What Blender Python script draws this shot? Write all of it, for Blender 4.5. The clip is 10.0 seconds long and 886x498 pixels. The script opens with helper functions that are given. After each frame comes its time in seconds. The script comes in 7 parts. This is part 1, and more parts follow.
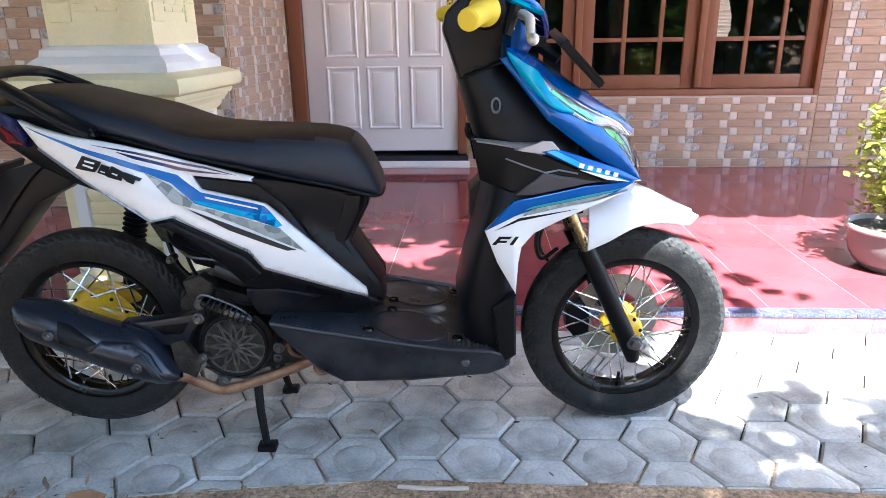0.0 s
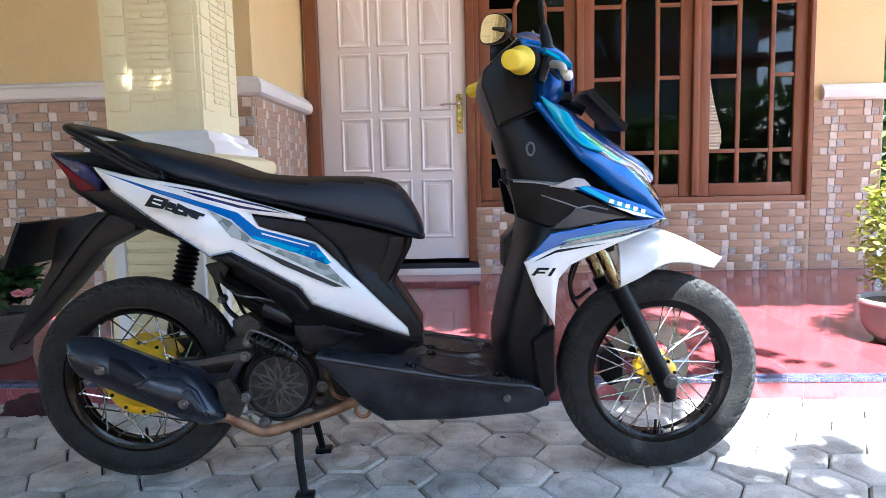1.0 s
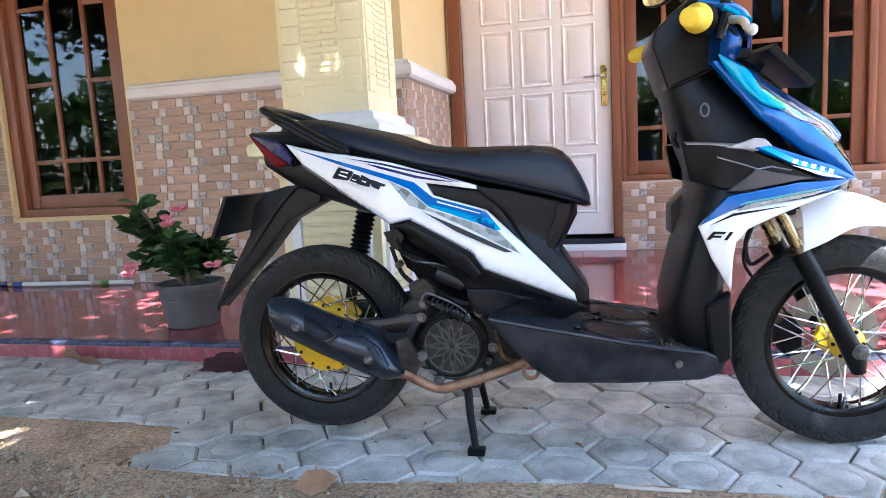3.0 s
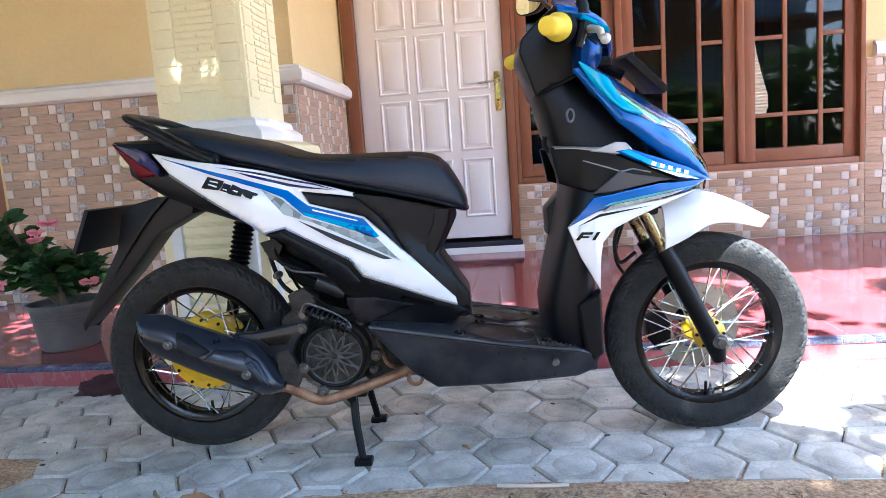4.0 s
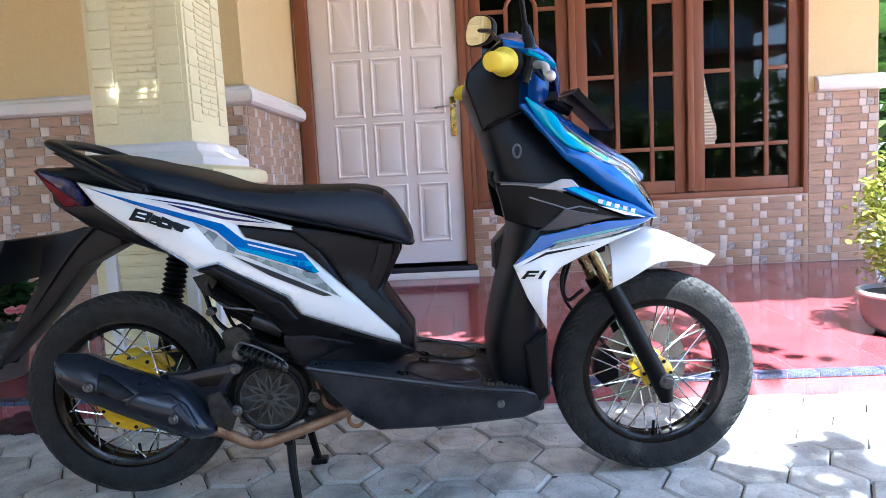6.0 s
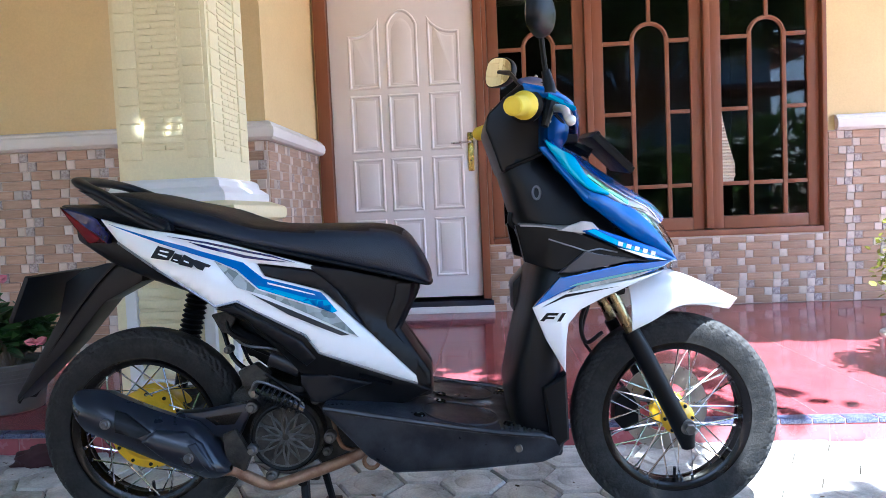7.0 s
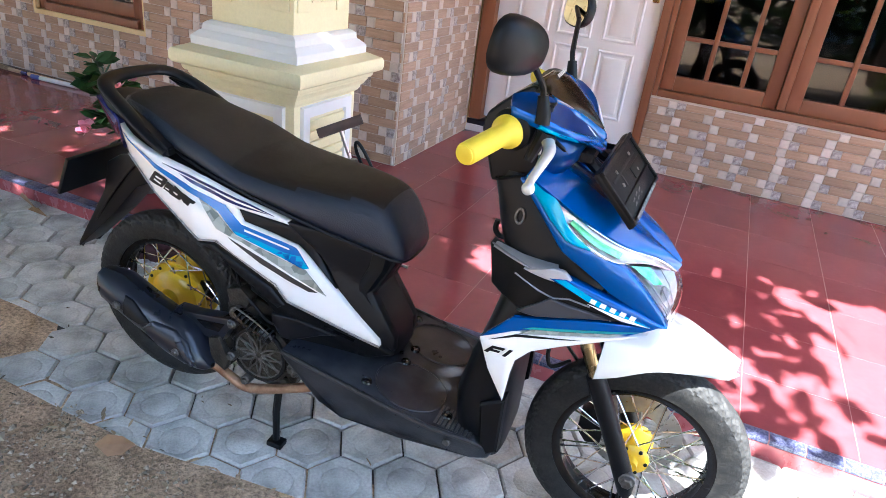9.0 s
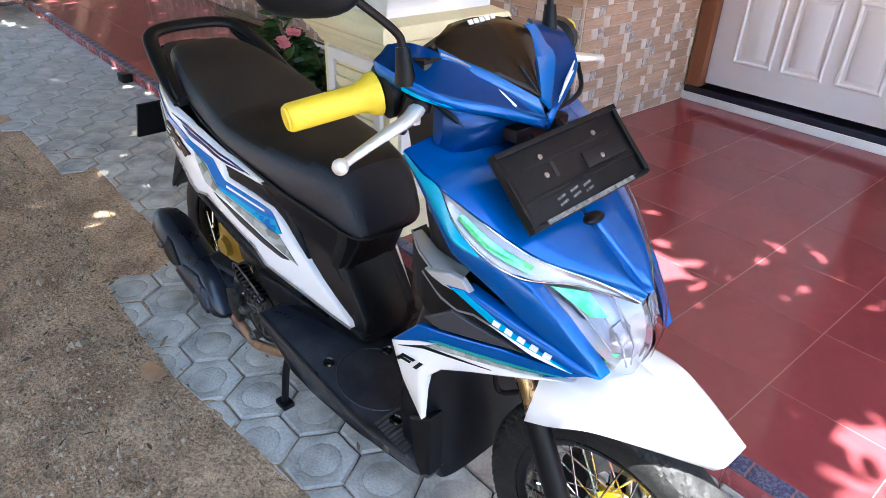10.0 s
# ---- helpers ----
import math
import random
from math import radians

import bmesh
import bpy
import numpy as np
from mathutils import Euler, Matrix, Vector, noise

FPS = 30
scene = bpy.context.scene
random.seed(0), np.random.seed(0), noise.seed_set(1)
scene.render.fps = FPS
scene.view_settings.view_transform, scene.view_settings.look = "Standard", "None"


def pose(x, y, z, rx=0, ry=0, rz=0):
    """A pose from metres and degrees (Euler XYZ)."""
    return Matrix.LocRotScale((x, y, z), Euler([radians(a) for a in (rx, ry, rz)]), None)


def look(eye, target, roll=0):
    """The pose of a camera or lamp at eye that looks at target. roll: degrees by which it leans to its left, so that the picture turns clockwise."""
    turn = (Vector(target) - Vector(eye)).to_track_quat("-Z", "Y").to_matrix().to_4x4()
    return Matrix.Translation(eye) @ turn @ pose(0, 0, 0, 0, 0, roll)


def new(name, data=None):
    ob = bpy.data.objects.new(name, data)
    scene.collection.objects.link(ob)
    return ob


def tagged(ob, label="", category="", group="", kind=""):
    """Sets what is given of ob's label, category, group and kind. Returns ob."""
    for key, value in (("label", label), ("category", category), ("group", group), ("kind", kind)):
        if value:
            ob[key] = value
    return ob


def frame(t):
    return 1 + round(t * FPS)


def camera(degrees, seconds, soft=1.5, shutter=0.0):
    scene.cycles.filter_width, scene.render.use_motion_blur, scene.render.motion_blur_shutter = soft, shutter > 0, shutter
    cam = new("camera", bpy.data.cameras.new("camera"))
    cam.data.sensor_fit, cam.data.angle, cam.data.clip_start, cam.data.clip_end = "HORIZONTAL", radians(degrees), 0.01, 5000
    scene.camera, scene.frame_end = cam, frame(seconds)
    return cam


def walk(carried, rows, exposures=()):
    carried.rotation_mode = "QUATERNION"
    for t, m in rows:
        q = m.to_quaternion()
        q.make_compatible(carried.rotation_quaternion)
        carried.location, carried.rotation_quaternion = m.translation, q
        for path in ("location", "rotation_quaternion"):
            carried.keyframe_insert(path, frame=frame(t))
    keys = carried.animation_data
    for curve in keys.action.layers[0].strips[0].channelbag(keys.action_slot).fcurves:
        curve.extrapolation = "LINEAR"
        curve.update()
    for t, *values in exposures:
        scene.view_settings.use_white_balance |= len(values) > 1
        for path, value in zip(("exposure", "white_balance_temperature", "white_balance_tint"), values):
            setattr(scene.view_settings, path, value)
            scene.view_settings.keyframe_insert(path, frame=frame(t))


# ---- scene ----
EXPOSURES = ((0.0, 3.15, 5600, 8), (0.5, 3.22, 5550, 8), (1.0, 3.05, 5500, 8), (1.5, 3.28, 5500, 8), (2.0, 3.41, 5480, 8), (3.5, 3.56, 5480, 8), (4.0, 3.42, 5480, 8), (5.0, 3.1, 5450, 8), (7.0, 3.05, 5150, 8), (7.5, 3.25, 5500, 8), (8.5, 3.22, 5650, 8), (9.0, 3.42, 5700, 8), (9.5, 3.44, 5700, 8), (10.0, 3.36, 5850, 8))
cam = camera(68.18, 10.0, 0.85)
# seconds, place, then pitch, roll and yaw in degrees
ROWS = [
    (0.0, 0.2772, -1.4359, 0.9235, -18.257, 0.735, 2.972),
    (0.5, 0.2433, -1.5066, 0.7783, -10.662, 2.847, 3.692),
    (1.0, 0.1882, -1.5626, 0.7250, -6.122, 1.342, 2.724),
    (1.5, 0.1324, -1.6077, 0.7169, -7.012, 1.858, 7.202),
    (2.0, 0.0930, -1.6355, 0.7069, -7.153, 1.805, 15.364),
    (2.2, 0.0880, -1.6384, 0.7010, -6.964, 1.768, 17.988),
    (3.3, 0.1266, -1.6149, 0.7003, -7.474, 3.041, 11.802),
    (3.5, 0.1415, -1.6116, 0.7021, -7.328, 2.702, 10.530),
    (4.0, 0.1839, -1.6011, 0.6990, -7.402, 3.984, 6.178),
    (4.5, 0.2355, -1.5727, 0.6968, -8.288, 4.800, -0.278),
    (5.0, 0.2704, -1.5531, 0.6910, -9.363, 5.163, -4.697),
    (5.5, 0.2238, -1.5495, 0.6870, -8.087, 4.246, 0.620),
    (5.7, 0.2207, -1.5479, 0.7039, -7.294, 3.719, 2.177),
    (6.8, 0.2012, -1.5409, 0.7448, -3.163, 1.974, 2.807),
    (7.0, 0.2099, -1.5425, 0.7489, -3.095, 2.492, 4.104),
    (7.5, 0.2496, -1.4951, 0.8612, -14.905, 1.773, 6.819),
    (8.0, 0.3635, -1.4590, 1.1600, -20.080, 0.980, 9.690),
    (8.5, 0.4660, -1.4040, 1.2670, -24.500, -1.820, 15.728),
    (9.0, 0.6000, -1.2260, 1.2460, -25.737, -6.583, 24.339),
    (9.5, 0.8140, -0.9700, 1.2360, -27.674, -3.632, 34.320),
    (10.0, 0.9850, -0.6830, 1.2280, -30.610, -1.721, 49.244),
]
walk(cam, [(t, pose(x, y, z, 90 + p, r, w)) for t, x, y, z, p, r, w in ROWS], EXPOSURES)

# ---- world and sun ----
SUN = Vector((0.06, -0.455, 0.89)).normalized()
world = bpy.data.worlds.new("sky")
scene.world = world
world.use_nodes = True
wn = world.node_tree
sky = wn.nodes.new("ShaderNodeTexSky")
sky.sky_type = "NISHITA"
sky.sun_disc = False
sky.sun_elevation = math.asin(SUN.z)
sky.sun_rotation = math.atan2(SUN.x, SUN.y)
sky.air_density, sky.dust_density, sky.ozone_density = 1.0, 2.0, 1.0
wn.nodes["Background"].inputs[1].default_value = 0.13
wn.links.new(sky.outputs[0], wn.nodes["Background"].inputs[0])
sun_data = bpy.data.lights.new("sun", "SUN")
sun_data.energy, sun_data.angle, sun_data.color = 5.0, radians(0.6), (1.0, 0.95, 0.86)
sun = new("sun", sun_data)
sun.matrix_world = look(SUN * 20, (0, 0, 0))


# ---- materials ----
def mat(name, color, rough=0.5, metal=0.0, color2=None, scale=8.0, detail=6.0, spread=0.5, bump=0.0, bump_scale=60.0,
        stretch=(1, 1, 1), rand=0.0, rough_var=0.0, coat=0.0, spec=0.5, fine=0.0, island=False):
    """A node material: two-scale colour noise, per-piece variation, grain relief."""
    m = bpy.data.materials.new(name)
    m.use_nodes = True
    nt = m.node_tree
    N, L = nt.nodes, nt.links
    b = N["Principled BSDF"]
    b.inputs["Roughness"].default_value = rough
    b.inputs["Metallic"].default_value = metal
    b.inputs["Coat Weight"].default_value = coat
    b.inputs["Coat Roughness"].default_value = 0.05
    b.inputs["Specular IOR Level"].default_value = spec
    tc = N.new("ShaderNodeTexCoord")
    mp = N.new("ShaderNodeMapping")
    mp.inputs["Scale"].default_value = stretch
    L.new(tc.outputs["Object"], mp.inputs[0])

    def noise_node(s, d=6.0, r=0.6):
        n = N.new("ShaderNodeTexNoise")
        n.inputs["Scale"].default_value, n.inputs["Detail"].default_value, n.inputs["Roughness"].default_value = s, d, r
        L.new(mp.outputs[0], n.inputs["Vector"])
        return n

    big = noise_node(scale, detail)
    ramp = N.new("ShaderNodeMapRange")
    ramp.inputs[1].default_value, ramp.inputs[2].default_value = 0.5 - spread / 2, 0.5 + spread / 2
    L.new(big.outputs["Fac"], ramp.inputs[0])
    mix = N.new("ShaderNodeMix")
    mix.data_type = "RGBA"
    c2 = color2 if color2 else tuple(c * 0.8 for c in color)
    mix.inputs["A"].default_value, mix.inputs["B"].default_value = (*color, 1), (*c2, 1)
    L.new(ramp.outputs[0], mix.inputs["Factor"])
    out = mix.outputs["Result"]
    if fine:
        fn = noise_node(bump_scale, 4)
        hsv = N.new("ShaderNodeHueSaturation")
        fr = N.new("ShaderNodeMapRange")
        fr.inputs[1].default_value, fr.inputs[2].default_value = 0.3, 0.7
        fr.inputs[3].default_value, fr.inputs[4].default_value = 1 - fine, 1 + fine
        L.new(fn.outputs["Fac"], fr.inputs[0])
        L.new(fr.outputs[0], hsv.inputs["Value"])
        L.new(out, hsv.inputs["Color"])
        out = hsv.outputs[0]
    if rand:
        if island:
            rnd = N.new("ShaderNodeNewGeometry").outputs["Random Per Island"]
        else:
            rnd = N.new("ShaderNodeObjectInfo").outputs["Random"]
        hs = N.new("ShaderNodeHueSaturation")
        rr = N.new("ShaderNodeMapRange")
        rr.inputs[3].default_value, rr.inputs[4].default_value = 1 - rand, 1 + rand
        L.new(rnd, rr.inputs[0])
        L.new(rr.outputs[0], hs.inputs["Value"])
        L.new(out, hs.inputs["Color"])
        out = hs.outputs[0]
    L.new(out, b.inputs["Base Color"])
    if rough_var:
        rv = N.new("ShaderNodeMapRange")
        rv.inputs[1].default_value, rv.inputs[2].default_value = 0.3, 0.7
        rv.inputs[3].default_value, rv.inputs[4].default_value = max(0.02, rough - rough_var), min(1, rough + rough_var)
        rn = noise_node(scale * 2.3, 5)
        L.new(rn.outputs["Fac"], rv.inputs[0])
        L.new(rv.outputs[0], b.inputs["Roughness"])
    if bump:
        bn = noise_node(bump_scale, 5)
        bp = N.new("ShaderNodeBump")
        bp.inputs["Strength"].default_value, bp.inputs["Distance"].default_value = bump, 0.01
        L.new(bn.outputs["Fac"], bp.inputs["Height"])
        L.new(bp.outputs[0], b.inputs["Normal"])
    return m


# house and ground
M_CREAM = mat("cream_paint", (0.72, 0.56, 0.29), 0.6, color2=(0.66, 0.5, 0.25), scale=2.5, bump=0.12, bump_scale=90, fine=0.04)
M_CREAM_PALE = mat("pale_cream_paint", (0.78, 0.70, 0.45), 0.55, color2=(0.72, 0.63, 0.38), scale=3, bump=0.1, bump_scale=120, fine=0.04)
M_WHITE = mat("white_paint", (0.78, 0.76, 0.74), 0.5, color2=(0.70, 0.67, 0.66), scale=4, bump=0.06, bump_scale=150)
M_DOORWHITE = mat("white_gloss_paint", (0.80, 0.77, 0.77), 0.35, color2=(0.74, 0.71, 0.72), scale=2, bump=0.04, bump_scale=40)
M_FRAME = mat("brown_painted_wood", (0.25, 0.090, 0.042), 0.38, color2=(0.18, 0.064, 0.029), scale=5, stretch=(1, 1, 0.15), bump=0.15, bump_scale=50)
M_GROUT = mat("grey_grout", (0.60, 0.50, 0.43), 0.85, scale=20, bump=0.3, bump_scale=200)
M_PLANK = mat("brown_ceramic", (0.465, 0.305, 0.208), 0.33, color2=(0.305, 0.182, 0.118), scale=7, stretch=(1, 1, 11), detail=9, spread=0.42, rand=0.17, fine=0.12, bump=0.1, bump_scale=80)
M_PLANK_J = mat("brown_ceramic_rows", (0.465, 0.305, 0.208), 0.33, color2=(0.305, 0.182, 0.118), scale=7, stretch=(1, 1, 11), detail=9, spread=0.42, rand=0.17, fine=0.12, island=True)
M_SQ = mat("pale_ceramic_square", (0.64, 0.55, 0.50), 0.3, color2=(0.52, 0.43, 0.38), scale=30, rand=0.18, fine=0.1)
M_SQ_J = mat("pale_ceramic_rows", (0.64, 0.55, 0.50), 0.3, color2=(0.52, 0.43, 0.38), scale=30, rand=0.18, fine=0.1, island=True)
M_SQ2 = mat("veined_grey_ceramic", (0.52, 0.46, 0.44), 0.3, color2=(0.26, 0.2, 0.2), scale=60, spread=0.25, rand=0.15)
M_FLOOR = mat("red_ceramic_tile", (0.235, 0.055, 0.064), 0.10, color2=(0.18, 0.039, 0.047), scale=7, rand=0.1, rough_var=0.06, fine=0.08, bump=0.02, bump_scale=12)
M_FGROUT = mat("pale_red_grout", (0.40, 0.19, 0.18), 0.8, scale=30)
M_KERB = mat("red_kerb_tile", (0.38, 0.10, 0.11), 0.25, color2=(0.30, 0.07, 0.08), scale=9, rand=0.08, rough_var=0.1)
M_STRIP = mat("navy_mosaic", (0.028, 0.032, 0.085), 0.35, color2=(0.10, 0.11, 0.18), scale=160, spread=0.12, detail=1, rand=0.15)
M_HEX = mat("grey_concrete_paver", (0.55, 0.53, 0.49), 0.85, color2=(0.27, 0.258, 0.235), scale=7, detail=10, spread=0.32, rand=0.12, bump=0.35, bump_scale=130, fine=0.14)
M_HEX_J = mat("grey_concrete_far", (0.50, 0.50, 0.485), 0.85, color2=(0.34, 0.34, 0.33), scale=9, rand=0.12, bump=0.35, bump_scale=130, fine=0.14, island=True)
M_SOIL = mat("sandy_soil", (0.50, 0.345, 0.215), 0.95, color2=(0.26, 0.165, 0.10), scale=5, detail=12, spread=0.3, bump=1.0, bump_scale=110, fine=0.55)
M_JOINT = mat("dark_joint_sand", (0.055, 0.047, 0.037), 0.95, scale=30, bump=0.4, bump_scale=150)
M_LIGHTSOIL = mat("pale_ground", (0.62, 0.58, 0.5), 0.9, color2=(0.5, 0.47, 0.4), scale=1.5, bump=0.3, bump_scale=50)
M_GRASS = mat("grass_green", (0.10, 0.19, 0.035), 0.8, color2=(0.05, 0.11, 0.02), scale=12, rand=0.3, island=True)
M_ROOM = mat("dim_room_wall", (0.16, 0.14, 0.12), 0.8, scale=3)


def glass(name, tint, rough=0.02, ior=1.5):
    m = bpy.data.materials.new(name)
    m.use_nodes = True
    b = m.node_tree.nodes["Principled BSDF"]
    b.inputs["Base Color"].default_value = (*tint, 1)
    b.inputs["Roughness"].default_value = rough
    b.inputs["Transmission Weight"].default_value = 1.0
    b.inputs["IOR"].default_value = ior
    return m


M_GLASS = glass("tinted_window_glass", (0.10, 0.11, 0.12), 0.02, 1.38)


# ---- mesh helpers ----
def part(name, bm, material, parent=None, label="", smooth=False):
    """Links a bmesh as one mesh object, under a thing or a part where one is given."""
    me = bpy.data.meshes.new(name)
    bm.normal_update()
    bm.to_mesh(me)
    bm.free()
    me.materials.append(material)
    if smooth is not None:
        me.shade_smooth()
        me.set_sharp_from_angle(angle=radians(70 if smooth else 32))
    ob = new(name, me)
    if parent:
        ob.parent = parent
    if label:
        ob["label"] = label
    return ob


def thing(name, m, label, category, group=""):
    ob = new(name)
    ob.empty_display_size = 0.1
    ob.matrix_world = m
    return tagged(ob, label, category, group)


def box(x0, y0, z0, x1, y1, z1, bevel=0.0, bm=None):
    bm = bm or bmesh.new()
    m = Matrix.Translation(((x0 + x1) / 2, (y0 + y1) / 2, (z0 + z1) / 2)) @ Matrix.Diagonal((abs(x1 - x0), abs(y1 - y0), abs(z1 - z0), 1))
    r = bmesh.ops.create_cube(bm, size=1, matrix=m)
    if bevel:
        es = list({e for v in r["verts"] for e in v.link_edges})
        bmesh.ops.bevel(bm, geom=es, offset=bevel, segments=2, affect="EDGES", profile=0.6)
    return bm


def wall_with_hole(x0, x1, z0, z1, y0, y1, holes):
    """A wall along x between y0 and y1, with rectangular openings (x0, z0, x1, z1) through it."""
    bm = bmesh.new()
    xs = sorted({x0, x1, *(h[0] for h in holes), *(h[2] for h in holes)})
    zs = sorted({z0, z1, *(h[1] for h in holes), *(h[3] for h in holes)})
    for a, b in zip(xs, xs[1:]):
        for c, d in zip(zs, zs[1:]):
            if not any(h[0] <= (a + b) / 2 <= h[2] and h[1] <= (c + d) / 2 <= h[3] for h in holes):
                box(a, y0, c, b, y1, d, bm=bm)
    bmesh.ops.remove_doubles(bm, verts=bm.verts, dist=1e-5)
    seen = {}
    for f in bm.faces:
        seen.setdefault(tuple(round(v, 4) for v in f.calc_center_median()), []).append(f)
    bmesh.ops.delete(bm, geom=[f for fs in seen.values() if len(fs) > 1 for f in fs], context="FACES")
    return bm


def tube(points, radius, seg=10, closed=False, caps=True, flat=1.0):
    """A round bar through points; radius may be a list. flat squashes it across."""
    bm = bmesh.new()
    pts = [Vector(p) for p in points]
    rad = radius if isinstance(radius, (list, tuple)) else [radius] * len(pts)
    rings, up = [], None
    for i, p in enumerate(pts):
        a = pts[i - 1] if (i or closed) else p
        b = pts[(i + 1) % len(pts)] if (i < len(pts) - 1 or closed) else p
        d = (b - a).normalized()
        if up is None:
            up = Vector((0, 0, 1)) if abs(d.z) < 0.9 else Vector((1, 0, 0))
        s = d.cross(up).normalized()
        up = s.cross(d).normalized()
        rings.append([bm.verts.new(p + (s * math.cos(k * math.tau / seg) + up * flat * math.sin(k * math.tau / seg)) * rad[i]) for k in range(seg)])
    n = len(rings)
    for i in range(n if closed else n - 1):
        r, q = rings[i], rings[(i + 1) % n]
        for k in range(seg):
            bm.faces.new((r[k], r[(k + 1) % seg], q[(k + 1) % seg], q[k]))
    if caps and not closed:
        bm.faces.new(rings[0][::-1])
        bm.faces.new(rings[-1])
    bmesh.ops.recalc_face_normals(bm, faces=bm.faces)
    return bm


def curve_points(pts, n=6):
    """A smooth line through points."""
    P = [Vector(p) for p in pts]
    P = [P[0] * 2 - P[1]] + P + [P[-1] * 2 - P[-2]]
    out = []
    for i in range(1, len(P) - 2):
        for k in range(n):
            t = k / n
            a, b, c, d = P[i - 1:i + 3]
            out.append(0.5 * (2 * b + (c - a) * t + (2 * a - 5 * b + 4 * c - d) * t * t + (3 * b - a - 3 * c + d) * t ** 3))
    return out + [P[-2]]


def lathe(profile, seg=24, axis="z", closed=False):
    """Turns a profile of (radius, height) round an axis."""
    bm = bmesh.new()
    rings = []
    for r, h in profile:
        ring = []
        for k in range(seg):
            a = k * math.tau / seg
            c, s = r * math.cos(a), r * math.sin(a)
            ring.append(bm.verts.new((c, s, h) if axis == "z" else (c, h, s)))
        rings.append(ring)
    n = len(rings)
    for i in range(n if closed else n - 1):
        a, b = rings[i], rings[(i + 1) % n]
        for k in range(seg):
            bm.faces.new((a[k], a[(k + 1) % seg], b[(k + 1) % seg], b[k]))
    bmesh.ops.remove_doubles(bm, verts=bm.verts, dist=1e-6)
    bmesh.ops.recalc_face_normals(bm, faces=bm.faces)
    return bm


def loft(rings, caps=True, closed=False):
    """Skins a row of rings of equally many points."""
    bm = bmesh.new()
    R = [[bm.verts.new(p) for p in r] for r in rings]
    n = len(R[0])
    for i in range(len(R) if closed else len(R) - 1):
        a, b = R[i], R[(i + 1) % len(R)]
        for k in range(n):
            bm.faces.new((a[k], a[(k + 1) % n], b[(k + 1) % n], b[k]))
    if caps and not closed:
        bm.faces.new(R[0][::-1])
        bm.faces.new(R[-1])
    bmesh.ops.remove_doubles(bm, verts=bm.verts, dist=1e-6)
    bmesh.ops.recalc_face_normals(bm, faces=bm.faces)
    return bm


def joined(*bms):
    out = bms[0]
    for b in bms[1:]:
        me = bpy.data.meshes.new("tmp")
        b.to_mesh(me)
        out.from_mesh(me)
        b.free()
        bpy.data.meshes.remove(me)
    return out


def moved(bm, m):
    bmesh.ops.transform(bm, matrix=m, verts=bm.verts)
    return bm


def sweep(path, profile, closed=False):
    """Carries a profile of (out, up) along a flat path; out lies to the path's right."""
    bm = bmesh.new()
    pts = [Vector((p[0], p[1], 0)) for p in path]
    rings = []
    n = len(pts)
    for i, p in enumerate(pts):
        d0 = (p - pts[i - 1]).normalized() if (i or closed) else None
        d1 = (pts[(i + 1) % n] - p).normalized() if (i < n - 1 or closed) else None
        d0, d1 = d0 or d1, d1 or d0
        n0, n1 = Vector((d0.y, -d0.x, 0)), Vector((d1.y, -d1.x, 0))
        m = (n0 + n1).normalized()
        m /= max(0.3, m.dot(n0))
        rings.append([bm.verts.new(p + m * o + Vector((0, 0, u))) for o, u in profile])
    for i in range(n if closed else n - 1):
        a, b = rings[i], rings[(i + 1) % n]
        for k in range(len(profile) - 1):
            bm.faces.new((a[k], a[k + 1], b[k + 1], b[k]))
    if not closed:
        bm.faces.new(rings[0])
        bm.faces.new(rings[-1][::-1])
    bmesh.ops.recalc_face_normals(bm, faces=bm.faces)
    return bm


# ---- plan of the house ----
Z_FLOOR = 0.068          # porch floor
Y_KERB = 0.515           # front edge of the porch
Y_WALL = 2.907           # wall with the door and the wide window
Y_LEFT = 1.86            # wall that stands forward beside the door
X_RET = -0.95            # its end
X_END = 2.85             # end of the window wall
Z_TOP = 3.15             # ceiling
X_W, X_E = -7.0, 4.6     # porch
T = 0.15

structure = dict(kind="structure")

# floor slab and kerb
bm = box(X_W, Y_KERB + 0.0045, -0.2, X_END, Y_WALL, Z_FLOOR - 0.0008)
box(X_END, Y_KERB + 0.0045, -0.2, X_E, 1.9, Z_FLOOR - 0.0008, bm=bm)
floor = part("floor", bm, M_FGROUT)
tagged(floor, "glossy dark red ceramic porch floor with pale joints", "floor", **structure)

# door wall with openings for door and window
DOOR_X0, DOOR_X1, DOOR_Z0, DOOR_Z1 = -0.93, 0.20, Z_FLOOR, 2.50
WIN = (0.20, 0.525, 2.41, 2.50)
wall_north = part("wall_north", wall_with_hole(X_RET - T, X_END, -0.2, Z_TOP, Y_WALL, Y_WALL + T,
                  [(DOOR_X0, DOOR_Z0, DOOR_X1, DOOR_Z1), WIN]), M_CREAM)
tagged(wall_north, "cream painted porch wall with brown ceramic wainscot", "wall", **structure)
LWIN = (-3.66, 0.50, -2.72, 2.40)
wall_west = part("wall_west", wall_with_hole(X_W, X_RET, -0.2, Z_TOP, Y_LEFT, Y_LEFT + T, [LWIN]), M_CREAM)
tagged(wall_west, "cream painted wall with brown ceramic wainscot", "wall", **structure)
wall_return = part("wall_return", box(X_RET - T, Y_LEFT + T, -0.2, X_RET, Y_WALL, Z_TOP), M_CREAM)
tagged(wall_return, "short cream return wall beside the door", "wall", **structure)
wall_east = part("wall_east", box(X_END - T, Y_WALL + T, -0.2, X_END, 8.0, Z_TOP), M_CREAM)
tagged(wall_east, "cream side wall of the house", "wall", **structure)
